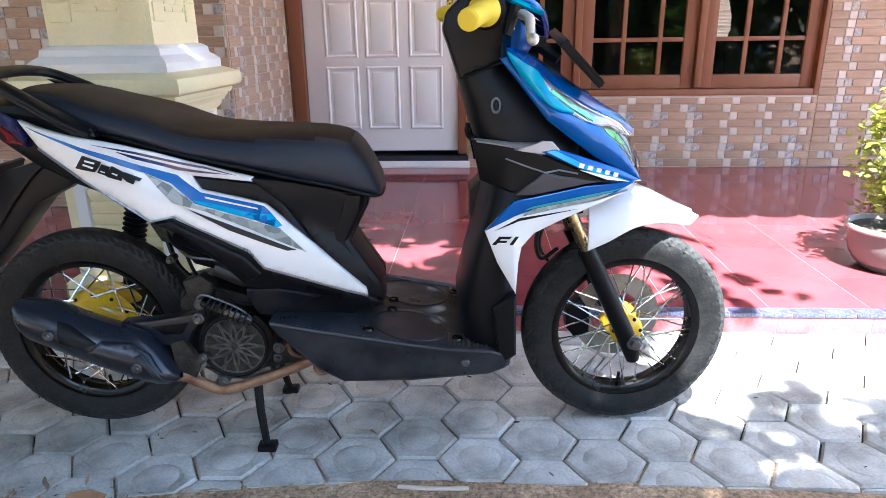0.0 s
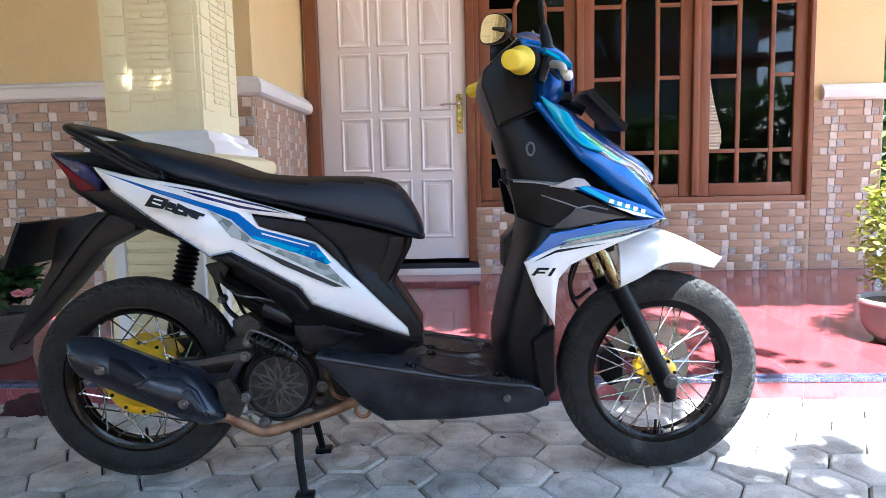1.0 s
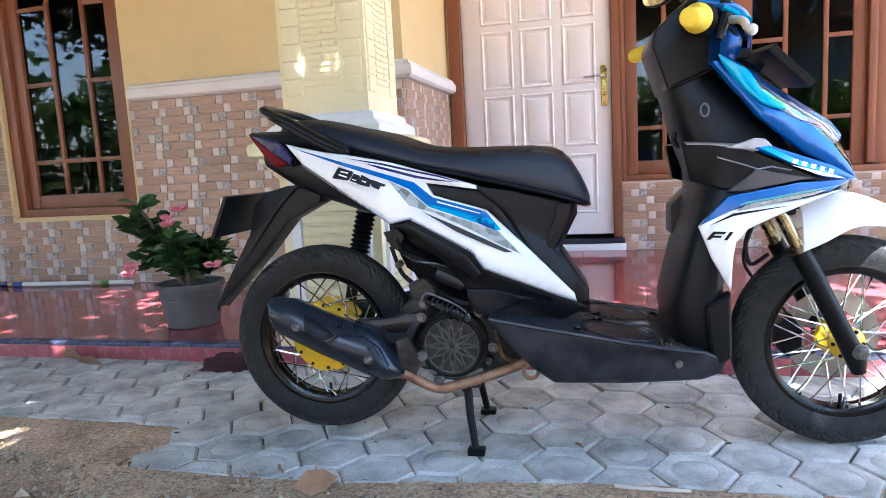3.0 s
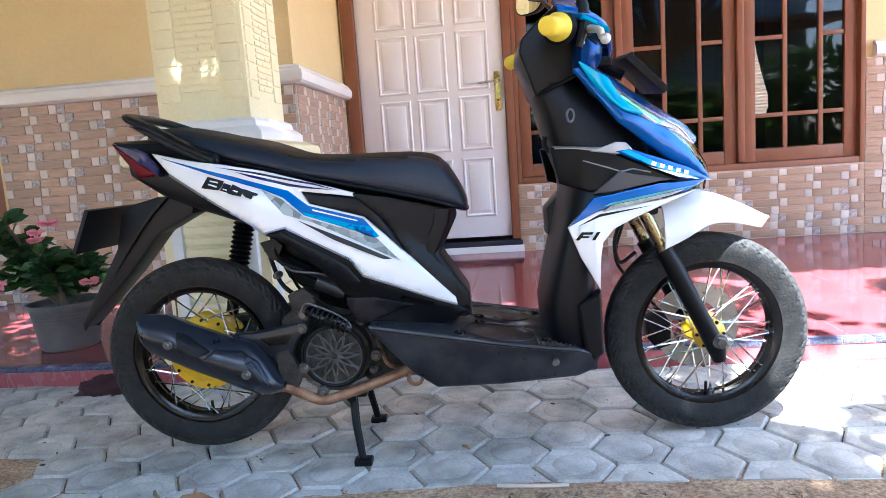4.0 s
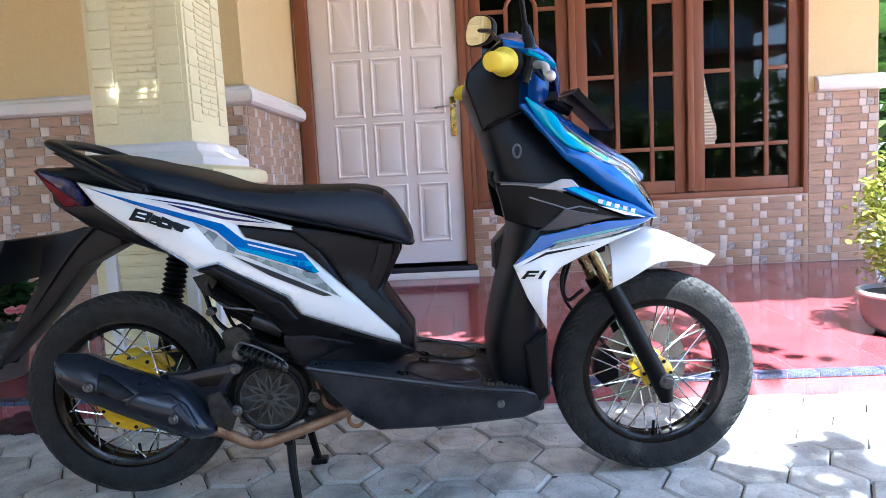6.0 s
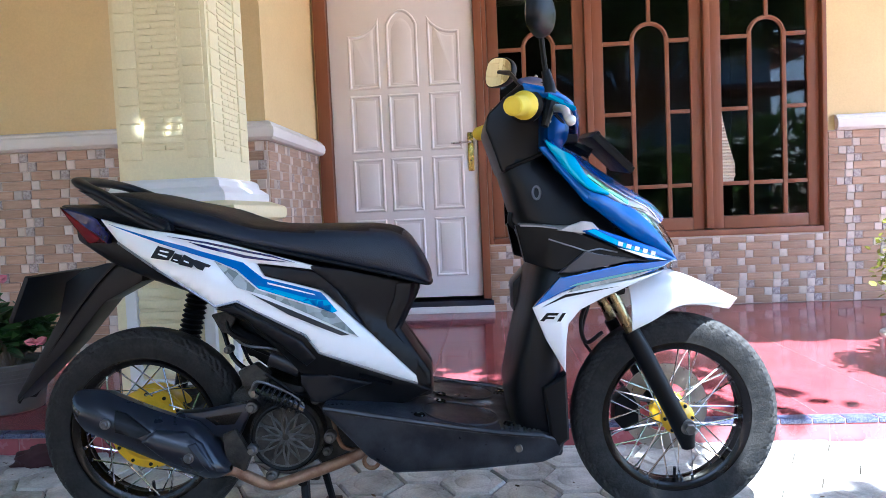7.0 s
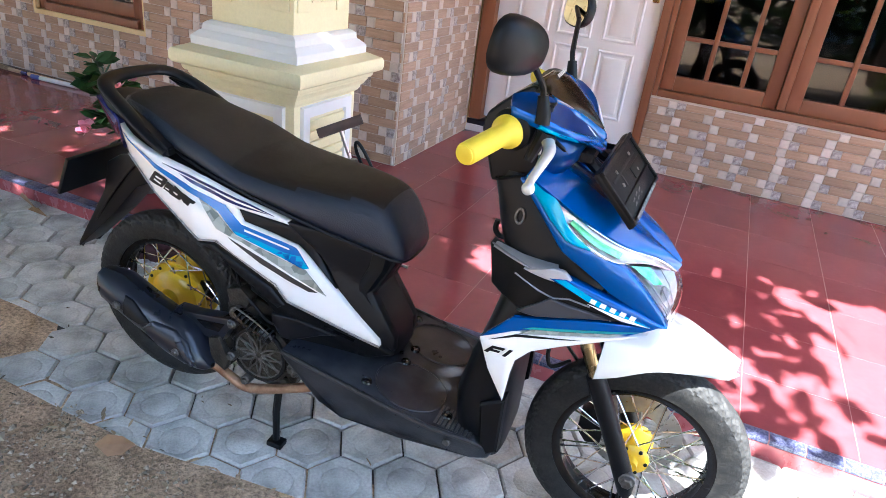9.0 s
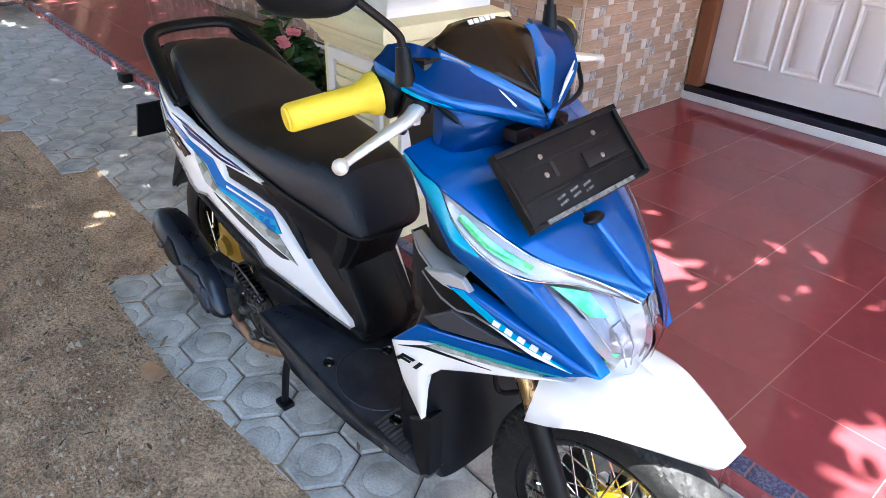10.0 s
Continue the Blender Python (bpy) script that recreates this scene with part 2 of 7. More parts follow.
# rooms behind the windows, their dimness put into a dark wall colour
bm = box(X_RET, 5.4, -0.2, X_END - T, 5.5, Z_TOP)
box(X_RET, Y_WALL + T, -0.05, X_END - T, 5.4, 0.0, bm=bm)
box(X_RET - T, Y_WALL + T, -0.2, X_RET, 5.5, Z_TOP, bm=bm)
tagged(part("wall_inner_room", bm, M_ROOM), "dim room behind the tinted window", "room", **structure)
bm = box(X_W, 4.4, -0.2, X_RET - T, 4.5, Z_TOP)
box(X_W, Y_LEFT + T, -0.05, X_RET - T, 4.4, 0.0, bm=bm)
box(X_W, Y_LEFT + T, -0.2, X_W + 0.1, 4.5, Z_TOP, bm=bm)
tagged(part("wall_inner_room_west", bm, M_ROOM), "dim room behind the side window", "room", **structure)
# unseen end wall, added so the glossy floor mirrors wall instead of sky
end_wall = part("wall_porch_end", box(X_W - T, 0.40, 1.18, X_W, Y_LEFT, Z_TOP), M_CREAM)
tagged(end_wall, "unseen cream wall added to close the far end of the porch", "wall", **structure)
tagged(part("wall_porch_end_base", box(X_W - T, 0.40, -0.2, X_W, Y_LEFT, 1.18), M_PLANK), "brown ceramic base of the added far porch wall", "wall", **structure)
ceiling = part("ceiling", box(X_W, 0.23, Z_TOP, X_E, 8.0, Z_TOP + 0.12), M_WHITE)
tagged(ceiling, "white porch ceiling with its front edge", "ceiling", **structure)
eave = []
for k in range(54):
    x = X_W + 0.11 + 0.215 * k
    eave.append(tube([(x, 0.085, Z_TOP + 0.06), (x, 0.095, Z_TOP + 0.06), (x, 1.2, Z_TOP + 0.33)], [0.09, 0.108, 0.108], 14))
tagged(part("roof_eave", joined(*eave), mat("clay_eave_tile", (0.30, 0.12, 0.07), 0.8, color2=(0.2, 0.08, 0.05), scale=9)), "row of curved clay tiles along the eave", "roof", kind="stuff")
roof_beam = part("roof_beam", box(X_W, 0.56, Z_TOP - 0.3, X_E, 0.86, Z_TOP - 0.004), M_CREAM_PALE)
tagged(roof_beam, "cream roof beam over the porch columns", "beam", **structure)

# white rounded dado trim
trim_profile = [(0, 1.175), (0.03, 1.178), (0.045, 1.19), (0.05, 1.215), (0.045, 1.24), (0.032, 1.252), (0.03, 1.262), (0.012, 1.275), (0, 1.276)]


def trim_piece(path):
    ob = part("trim", sweep(path, trim_profile), M_WHITE, smooth=False)
    tagged(ob, "white rounded plaster trim above the wainscot", "trim", **structure)


trim_piece([(X_W, Y_LEFT - 0.012), (LWIN[0] - 0.04, Y_LEFT - 0.012)])
trim_piece([(LWIN[2] + 0.05, Y_LEFT - 0.012), (X_RET + 0.012, Y_LEFT - 0.012), (X_RET + 0.012, Y_WALL - 0.02)])
trim_piece([(WIN[2] + 0.04, Y_WALL - 0.012), (X_END + 0.012, Y_WALL - 0.012), (X_END + 0.012, 6.0)])


# ---- windows and door ----
def bar(parent, name, x0, z0, x1, z1, y0, y1, bevel=0.006):
    return part(name, box(x0, y0, z0, x1, y1, z1, bevel), M_FRAME, parent)


def window_sash(win, x0, x1, z0, z1, y, arch=True):
    """One sash: stiles, rails, two mullions, rails across them, an arch over the middle light, glass."""
    w = 0.075
    bar(win, "window_frame", x0, z0, x0 + w, z1, y - 0.02, y + 0.02)
    bar(win, "window_frame", x1 - w, z0, x1, z1, y - 0.02, y + 0.02)
    bar(win, "window_frame", x0 + w, z0, x1 - w, z0 + 0.085, y - 0.019, y + 0.019)
    bar(win, "window_frame", x0 + w, z1 - 0.08, x1 - w, z1, y - 0.019, y + 0.019)
    gw = (x1 - x0 - 2 * w)
    xa, xb = x0 + w + gw * 0.34, x0 + w + gw * 0.74
    zt = z0 + 1.265
    for xm in (xa, xb):
        bar(win, "mullion", xm - 0.014, z0 + 0.085, xm + 0.014, zt + 0.02, y - 0.015, y + 0.015, 0.004)
    r = (xb - xa) / 2
    ring = [(xa + r - r * math.cos(a), y, zt + r * math.sin(a)) for a in [math.pi * k / 14 for k in range(15)]]
    part("arch", tube(ring, 0.015, 6), M_FRAME, win)
    bar(win, "mullion", xa + r - 0.013, zt + r, xa + r + 0.013, z1 - 0.08, y - 0.013, y + 0.013, 0.004)
    for za in (z0 + 0.30, z0 + 0.79):
        for a, b in ((x0 + w, xa - 0.014), (xa + 0.014, xb - 0.014), (xb + 0.014, x1 - w)):
            if za > z0 + 0.6 and a > x0 + w + 0.01 and b < x1 - w - 0.01:
                continue
            bar(win, "glazing_bar", a, za - 0.013, b, za + 0.013, y - 0.013, y + 0.013, 0.003)
    for a, b in ((x0 + w, xa - 0.012), (xb + 0.012, x1 - w)):
        bar(win, "glazing_bar", a, zt - 0.02, b, zt + 0.006, y - 0.012, y + 0.012, 0.003)
    pane = part("pane", box(x0 + w - 0.01, y + 0.003, z0 + 0.09, x1 - w + 0.01, y + 0.007, z1 - 0.07), M_GLASS, win, "tinted reflecting glass")
    pane.visible_shadow = False


window_1 = thing("window_1", Matrix(), "wide brown wooden window with tinted panes and arched lights", "window")
window_1["kind"] = "structure"
yw = Y_WALL + 0.02
bar(window_1, "window_frame", WIN[0], WIN[1], WIN[0] + 0.03, WIN[3], yw - 0.03, yw + 0.1)
bar(window_1, "window_frame", WIN[2] - 0.03, WIN[1], WIN[2], WIN[3], yw - 0.03, yw + 0.1)
bar(window_1, "window_sill", WIN[0] + 0.03, WIN[1], WIN[2] - 0.03, WIN[1] + 0.04, yw - 0.03, yw + 0.1)
bar(window_1, "window_frame", WIN[0] + 0.03, WIN[3] - 0.06, WIN[2] - 0.03, WIN[3], yw - 0.03, yw + 0.1)
xs = [WIN[0] + 0.03, 0.90, 1.66, WIN[2] - 0.03]
for i in (1, 2):
    bar(window_1, "post", xs[i] - 0.022, WIN[1] + 0.05, xs[i] + 0.022, WIN[3] - 0.06, yw - 0.025, yw + 0.09)
for i in range(3):
    window_sash(window_1, xs[i] + (0.024 if i else 0.002), xs[i + 1] - (0.024 if i < 2 else 0.002), WIN[1] + 0.042, WIN[3] - 0.062, yw + 0.03)

# ribbed cloth against the inner light of the last sash
M_KNIT = mat("cream_ribbed_cloth", (0.62, 0.55, 0.44), 0.9, color2=(0.48, 0.41, 0.31), scale=40, stretch=(1, 1, 6), bump=0.4, bump_scale=200)
rng_c = random.Random(5)
bm = bmesh.new()
rows_c = []
for k in range(45):
    z = 1.335 - k * 0.0105
    wx = 0.004 + 0.078 * min(1.0, k / 32) ** 1.2 + (rng_c.uniform(-0.012, 0.004) if k > 38 else rng_c.uniform(-0.001, 0.001))
    rows_c.append([bm.verts.new((1.756 + wx * q / 4, yw + 0.023 - (0.005 if k % 2 else 0.0) - 0.002 * (q % 2), z)) for q in range(5)])
for ra, rb in zip(rows_c, rows_c[1:]):
    for q in range(4):
        bm.faces.new((ra[q], rb[q], rb[q + 1], ra[q + 1]))
r = bmesh.ops.extrude_face_region(bm, geom=bm.faces[:])
for g in r["geom"]:
    if isinstance(g, bmesh.types.BMVert):
        g.co.y += 0.003
bmesh.ops.recalc_face_normals(bm, faces=bm.faces)
cloth = part("curtain", bm, M_KNIT)
tagged(cloth, "pale cream ribbed curtain end gathered against the window pane", "curtain")

window_2 = thing("window_2", Matrix(), "tall brown wooden window with small tinted panes", "window")
window_2["kind"] = "structure"
yl = Y_LEFT + 0.06
bar(window_2, "window_frame", LWIN[0], LWIN[1], LWIN[0] + 0.07, LWIN[3], yl - 0.03, yl + 0.08)
bar(window_2, "window_frame", LWIN[2] - 0.06, LWIN[1], LWIN[2], LWIN[3], yl - 0.03, yl + 0.08)
bar(window_2, "window_sill", LWIN[0] + 0.07, LWIN[1], LWIN[2] - 0.06, LWIN[1] + 0.05, yl - 0.05, yl + 0.08)
bar(window_2, "window_frame", LWIN[0] + 0.07, LWIN[3] - 0.07, LWIN[2] - 0.06, LWIN[3], yl - 0.03, yl + 0.08)
window_sash(window_2, LWIN[0] + 0.072, LWIN[2] - 0.062, LWIN[1] + 0.052, LWIN[3] - 0.072, yl + 0.02)

door_1 = thing("door_1", Matrix(), "closed white panelled front door in a brown frame", "door")
door_1["kind"] = "structure"
bar(door_1, "door_frame", DOOR_X0, Z_FLOOR + 0.09, DOOR_X0 + 0.085, DOOR_Z1, Y_WALL - 0.035, Y_WALL + 0.11)
bar(door_1, "door_frame", DOOR_X1 - 0.055, Z_FLOOR + 0.09, DOOR_X1 - 0.001, DOOR_Z1, Y_WALL - 0.012, Y_WALL + 0.11)
bar(door_1, "door_frame", DOOR_X0 + 0.085, DOOR_Z1 - 0.07, DOOR_X1 - 0.055, DOOR_Z1, Y_WALL - 0.012, Y_WALL + 0.11)
LX0, LX1, LZ0, LZ1 = DOOR_X0 + 0.088, DOOR_X1 - 0.058, 0.178, DOOR_Z1 - 0.073
yd = Y_WALL + 0.02
leaf = part("door_leaf", box(LX0, yd, LZ0, LX1, yd + 0.04, LZ1, 0.003), M_DOORWHITE, door_1)
pw = 0.209
cols = [-0.710, -0.447, -0.166]
rows_z = [(0.325, 0.722), (0.782, 1.140), (1.186, 1.570), (1.617, 1.975)]
for cx0 in cols:
    for r, (za, zb) in enumerate(rows_z):
        top = []
        steps = 10 if r == 3 else 1
        for k in range(steps + 1):
            u = k / steps
            rise = 0.0
            if r == 3:
                rise = {0: 0.10 * u ** 3, 1: 0.06 + 0.10 * math.sin(math.pi * u) ** 0.7, 2: 0.10 * (1 - u) ** 3}[cols.index(cx0)]
            top.append((cx0 + pw * u, zb + rise))
        outline = [(cx0, za), (cx0 + pw, za)] + top[::-1]
        fr = sweep(outline, [(0.004, 0), (0.002, 0.004), (-0.004, 0.008), (-0.010, 0.007), (-0.017, 0.0005), (-0.018, -0.001)], closed=True)
        fr = moved(fr, Matrix.Translation((0, yd, 0)) @ Matrix.Rotation(radians(90), 4, "X"))
        pnl = part("door_panel", fr, M_DOORWHITE, door_1)
        cx, cz = cx0 + pw / 2, (za + zb) / 2
        fb = bmesh.new()
        ins = 0.034
        f0 = [(cx + (x - cx) * (1 - ins / (pw / 2)), cz + (z - cz) * (1 - ins / ((zb - za) / 2 + 0.02))) for x, z in outline]
        f1 = [(cx + (x - cx) * 0.86, cz + (z - cz) * 0.92) for x, z in f0]
        va = [fb.verts.new((x, yd - 0.0005, z)) for x, z in f0]
        vb = [fb.verts.new((x, yd - 0.006, z)) for x, z in f1]
        for k in range(len(va)):
            fb.faces.new((va[k], va[(k + 1) % len(va)], vb[(k + 1) % len(va)], vb[k]))
        fb.faces.new(vb)
        bmesh.ops.recalc_face_normals(fb, faces=fb.faces)
        part("raised_field", fb, M_DOORWHITE, pnl)
M_BRASS = mat("brass", (0.72, 0.5, 0.16), 0.25, 1.0, scale=20, rough_var=0.1)
M_STEEL = mat("steel", (0.6, 0.6, 0.6), 0.3, 1.0, scale=20, rough_var=0.12)
hx = LX1 - 0.045
part("handle_plate", box(hx - 0.02, yd - 0.007, 1.03, hx + 0.02, yd, 1.29, 0.006), M_BRASS, door_1, "brass lock plate")
part("door_handle", tube(curve_points([(hx, yd - 0.005, 1.222), (hx, yd - 0.04, 1.222), (hx - 0.02, yd - 0.052, 1.222), (hx - 0.13, yd - 0.052, 1.217)], 5), 0.008), M_STEEL, door_1, "lever handle")
part("keyhole", lathe([(0.0, -0.001), (0.006, -0.001), (0.006, 0.001), (0, 0.001)], 10, "y"), mat("keyhole_black", (0.01, 0.01, 0.01)), door_1).location = (hx, yd - 0.0075, 1.10)
part("door_sill", box(DOOR_X0 - 0.015, Y_WALL - 0.022, Z_FLOOR, DOOR_X1 + 0.02, Y_WALL + 0.1, Z_FLOOR + 0.045, 0.003), M_WHITE, door_1, "white tiled sill")
M_DARK = mat("dark_stone", (0.015, 0.015, 0.03), 0.3, scale=9)
part("sill_strip", box(DOOR_X0 - 0.012, Y_WALL - 0.014, Z_FLOOR + 0.045, DOOR_X1 + 0.012, Y_WALL + 0.1, Z_FLOOR + 0.080, 0.002), M_DARK, door_1, "dark threshold strip")

# ---- column on its pedestal ----
CX, CY = -0.851, 0.725
column = thing("porch_column", pose(CX, CY, Z_FLOOR), "cream plastered porch column on a moulded pedestal with white bands", "column")


def square_turn(profile):
    """A moulding turned square: (half width, height) rings."""
    return loft([[(-w, -w, z), (w, -w, z), (w, w, z), (-w, w, z)] for w, z in profile])


part("plinth", square_turn([(0.220, 0), (0.220, 0.09), (0.210, 0.1), (0.195, 0.105)]), M_CREAM_PALE, column)
part("pedestal", square_turn([(0.188, 0.1), (0.188, 0.63)]), M_CREAM_PALE, column)
part("cornice", square_turn([(0.189, 0.612), (0.196, 0.618), (0.203, 0.629), (0.204, 0.639), (0.211, 0.641), (0.214, 0.648), (0.222, 0.659), (0.222, 0.665), (0.230, 0.667), (0.236, 0.677), (0.236, 0.685), (0.251, 0.689), (0.260, 0.695), (0.264, 0.704), (0.264, 0.727), (0.258, 0.738), (0.217, 0.755)]), M_CREAM_PALE, column)
part("white_base", square_turn([(0.213, 0.754), (0.213, 0.781), (0.209, 0.786), (0.194, 0.799), (0.187, 0.803), (0.184, 0.822), (0.176, 0.829), (0.166, 0.834)]), M_WHITE, column, "white moulded band")
SW = 0.162
part("shaft", square_turn([(SW, 0.832), (SW, Z_TOP - Z_FLOOR - 0.3)]), M_CREAM_PALE, column)
for turn in (0, 90, 180, 270):
    m4 = pose(0, 0, 0, 0, 0, turn)
    fr = sweep([(-0.132, 0.15), (-0.132, 0.586), (0.132, 0.586), (0.132, 0.15)], [(-0.022, 0), (-0.018, 0.014), (0.018, 0.014), (0.022, 0)], closed=True)
    fr = moved(fr, m4 @ Matrix.Translation((0, -0.187, 0)) @ Matrix.Rotation(radians(90), 4, "X"))
    part("panel_frame", fr, M_WHITE, column, "white raised panel frame")
    for k in range(10):
        z = 0.178 + k * 0.0386
        part("louvre", moved(box(-0.109, -0.199, z, 0.109, -0.184, z + 0.028, 0.006), m4), M_CREAM_PALE, column)
    # shallow rustication on the shaft
    for k in range(34):
        z = 0.90 + k * 0.06
        if z > 2.6:
            break
        for sx in (-1, 1):
            part("shaft_block", moved(box(sx * 0.077, -SW - 0.006, z, sx * 0.147, -SW + 0.002, z + 0.056, 0.004), m4), M_CREAM_PALE, column)
    rng = random.Random(turn)
    bm = bmesh.new()
    z = 0.93
    while z < 2.55:
        x = -0.068
        while x < 0.06:
            w = min(0.068 - x, rng.choice((0.05, 0.075, 0.136)))
            box(x, -SW - 0.005, z, x + w - 0.004, -SW + 0.002, z + rng.uniform(0.012, 0.016), 0.002, bm)
            x += w
        z += 0.022
    part("ribbed_panel", moved(bm, m4), M_CREAM_PALE, column, "ribbed plaster relief")

# ---- ground ----
g = bmesh.new()
bmesh.ops.create_grid(g, x_segments=2, y_segments=2, size=120)
ground = part("ground", moved(g, Matrix.Translation((0, 0, -0.05))), M_SOIL)
tagged(ground, "bare sandy soil with pebbles and dry bits", "ground", **structure)
# uneven soil beside the paving
g = bmesh.new()
NX, NY = 300, 120
vs = []
for j in range(NY + 1):
    row = []
    for i in range(NX + 1):
        x = -5 + 9.0 * i / NX
        edge = -0.27 + 0.02 * math.sin(x * 3.1) if x > -1.05 else -0.27 + 0.24 * min(1, max(0, (-1.05 - x) / 0.25))
        if x < -2.2:
            edge -= 0.14 * min(1, (-2.2 - x) / 0.8)
        inner = edge + 0.14
        y = -2.4 + (inner + 2.4) * (j / NY) ** 0.7
        z = -0.010 + 0.012 * noise.noise((x * 2.2, y * 2.2, 0)) + 0.017 * noise.noise((x * 9, y * 9, 3)) + 0.011 * noise.noise((x * 28, y * 28, 7))
        k_ = min(1, max(0, (y - (edge - 0.24)) / 0.12))
        z = z * (1 - k_) - 0.004 * k_ * (1 + 0.8 * noise.noise((x * 12, y * 12, 5)))
        if y > edge + 0.02:
            z = -0.010
        if j == 0 or i in (0, NX):
            z = -0.06
        row.append(g.verts.new((x, y, z)))
    vs.append(row)
for j in range(NY):
    for i in range(NX):
        g.faces.new((vs[j][i], vs[j][i + 1], vs[j + 1][i + 1], vs[j + 1][i]))
soil = part("soil", g, M_SOIL, smooth=True)
tagged(soil, "trodden sandy soil with gravel beside the pavers", "soil", kind="stuff")
pavement = part("pavement", box(-6.5, -0.16, -0.08, 5.5, Y_KERB + 0.02, -0.014), M_JOINT)
tagged(pavement, "grey hexagonal concrete pavers with dark joints", "pavement", **structure)

# ---- scooter: materials ----
M_BLACK = mat("black_plastic", (0.0024, 0.0034, 0.0058), 0.42, color2=(0.0044, 0.0056, 0.0085), scale=5, rough_var=0.03, bump=0.03, bump_scale=400, spec=0.26)
M_BLACKM = mat("matte_black_plastic", (0.0022, 0.0030, 0.0046), 0.44, color2=(0.0044, 0.0050, 0.0066), scale=9, rough_var=0.04, bump=0.08, bump_scale=400, spec=0.20)
M_GLOSSBLK = mat("gloss_black_plastic", (0.003, 0.003, 0.004), 0.16, scale=6, coat=0.3, rough_var=0.06, spec=0.3)
M_DARKGREY = mat("dark_grey_plastic", (0.018, 0.019, 0.023), 0.36, scale=8, rough_var=0.1, spec=0.4)
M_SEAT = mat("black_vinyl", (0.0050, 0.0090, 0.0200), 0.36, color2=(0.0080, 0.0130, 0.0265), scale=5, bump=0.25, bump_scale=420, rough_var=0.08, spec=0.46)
# browner, paler copies of the vinyl: sheen on the top put into the colour
M_SEATTOP = mat("sheen_brown_black_vinyl", (0.0150, 0.0112, 0.0088), 0.58, color2=(0.0100, 0.0080, 0.0068), scale=3, bump=0.3, bump_scale=420, rough_var=0.08, spec=0.25)
M_SEATREAR = mat("sheen_pale_brown_vinyl", (0.0290, 0.0240, 0.0200), 0.6, color2=(0.0210, 0.0178, 0.0155), scale=3, bump=0.3, bump_scale=420, rough_var=0.08, spec=0.25)
M_WPAINT = mat("white_body_paint", (0.80, 0.80, 0.80), 0.25, color2=(0.76, 0.77, 0.78), scale=4, coat=0.7)
M_BLUE = mat("blue_metallic_paint", (0.0004, 0.095, 0.40), 0.24, 0.4, color2=(0.0004, 0.082, 0.35), scale=3, coat=0.45, spec=0.25)
# darker copy of the blue paint: shade on deck and cowl put into colour
M_BLUE_SHADED = mat("shaded_blue_paint", (0.0003, 0.040, 0.185), 0.28, 0.4, color2=(0.0003, 0.032, 0.15), scale=3, coat=0.15, spec=0.2)
M_CYAN = mat("sky_blue_paint", (0.004, 0.40, 0.72), 0.25, 0.2, scale=3, coat=0.4, spec=0.4)
M_NAVY = mat("violet_blue_film", (0.008, 0.012, 0.11), 0.25, scale=10, coat=0.2)
M_STRIPE = mat("bright_blue_film_and_lit_edge", (0.002, 0.12, 0.42), 0.25, scale=10, coat=0.3)
M_TEAL = mat("teal_film", (0.02, 0.30, 0.30), 0.3, scale=10, coat=0.6)
M_INK = mat("black_film", (0.004, 0.004, 0.006), 0.35, scale=10, spec=0.2)
M_SILVER = mat("silver_plastic", (0.26, 0.26, 0.28), 0.3, 0.5, scale=10, rough_var=0.08)
M_SHELF = mat("pale_silver_plastic", (0.45, 0.45, 0.47), 0.35, 0.2, scale=10, rough_var=0.08)
M_FACET = mat("satin_grey_plastic", (0.040, 0.043, 0.052), 0.34, scale=8, rough_var=0.08, spec=0.45)
M_SCUFF = mat("dusty_black_plastic", (0.0090, 0.0115, 0.0180), 0.36, color2=(0.034, 0.037, 0.045), scale=13, detail=11, spread=0.22, rough_var=0.1, bump=0.1, bump_scale=300, spec=0.35)
M_TYRE = mat("tyre_rubber", (0.0060, 0.0064, 0.0072), 0.62, color2=(0.015, 0.0147, 0.0142), scale=38, spread=0.22, detail=10, bump=0.25, bump_scale=160, fine=0.45, spec=0.35)
M_TREAD = mat("dusty_tread_rubber", (0.015, 0.015, 0.0150), 0.7, color2=(0.034, 0.033, 0.032), scale=30, spread=0.3, detail=10, bump=0.2, bump_scale=160, fine=0.35, spec=0.4)
M_RIM = mat("black_anodised_rim", (0.004, 0.004, 0.005), 0.22, 0.3, scale=10, rough_var=0.08)
M_CHROME = mat("chrome", (0.72, 0.72, 0.73), 0.12, 1.0, scale=30, rough_var=0.06)
M_YELLOW = mat("yellow_enamel", (0.80, 0.50, 0.008), 0.3, color2=(0.7, 0.42, 0.01), scale=14, coat=0.4)
M_YGRIP = mat("yellow_rubber", (0.82, 0.62, 0.03), 0.55, color2=(0.74, 0.54, 0.03), scale=20, bump=0.1, bump_scale=200)
M_CASE = mat("dirty_engine_casting", (0.010, 0.010, 0.010), 0.5, 0.3, color2=(0.055, 0.047, 0.038), scale=28, spread=0.3, bump=0.4, bump_scale=150, spec=0.4)
M_RUST = mat("rusty_pipe", (0.17, 0.075, 0.04), 0.5, 0.6, color2=(0.42, 0.27, 0.17), scale=26, bump=0.3, bump_scale=150)
M_MUFF = mat("blue_black_heat_shield", (0.0075, 0.0098, 0.018), 0.32, color2=(0.011, 0.014, 0.023), scale=7, rough_var=0.1, coat=0.15, spec=0.4)
M_BOLT = mat("dull_bolt_steel", (0.20, 0.20, 0.20), 0.45, 0.9, color2=(0.10, 0.095, 0.09), scale=60)
M_GOLD = mat("gold_fork_tube", (0.36, 0.30, 0.18), 0.28, 1.0, scale=20, rough_var=0.08)
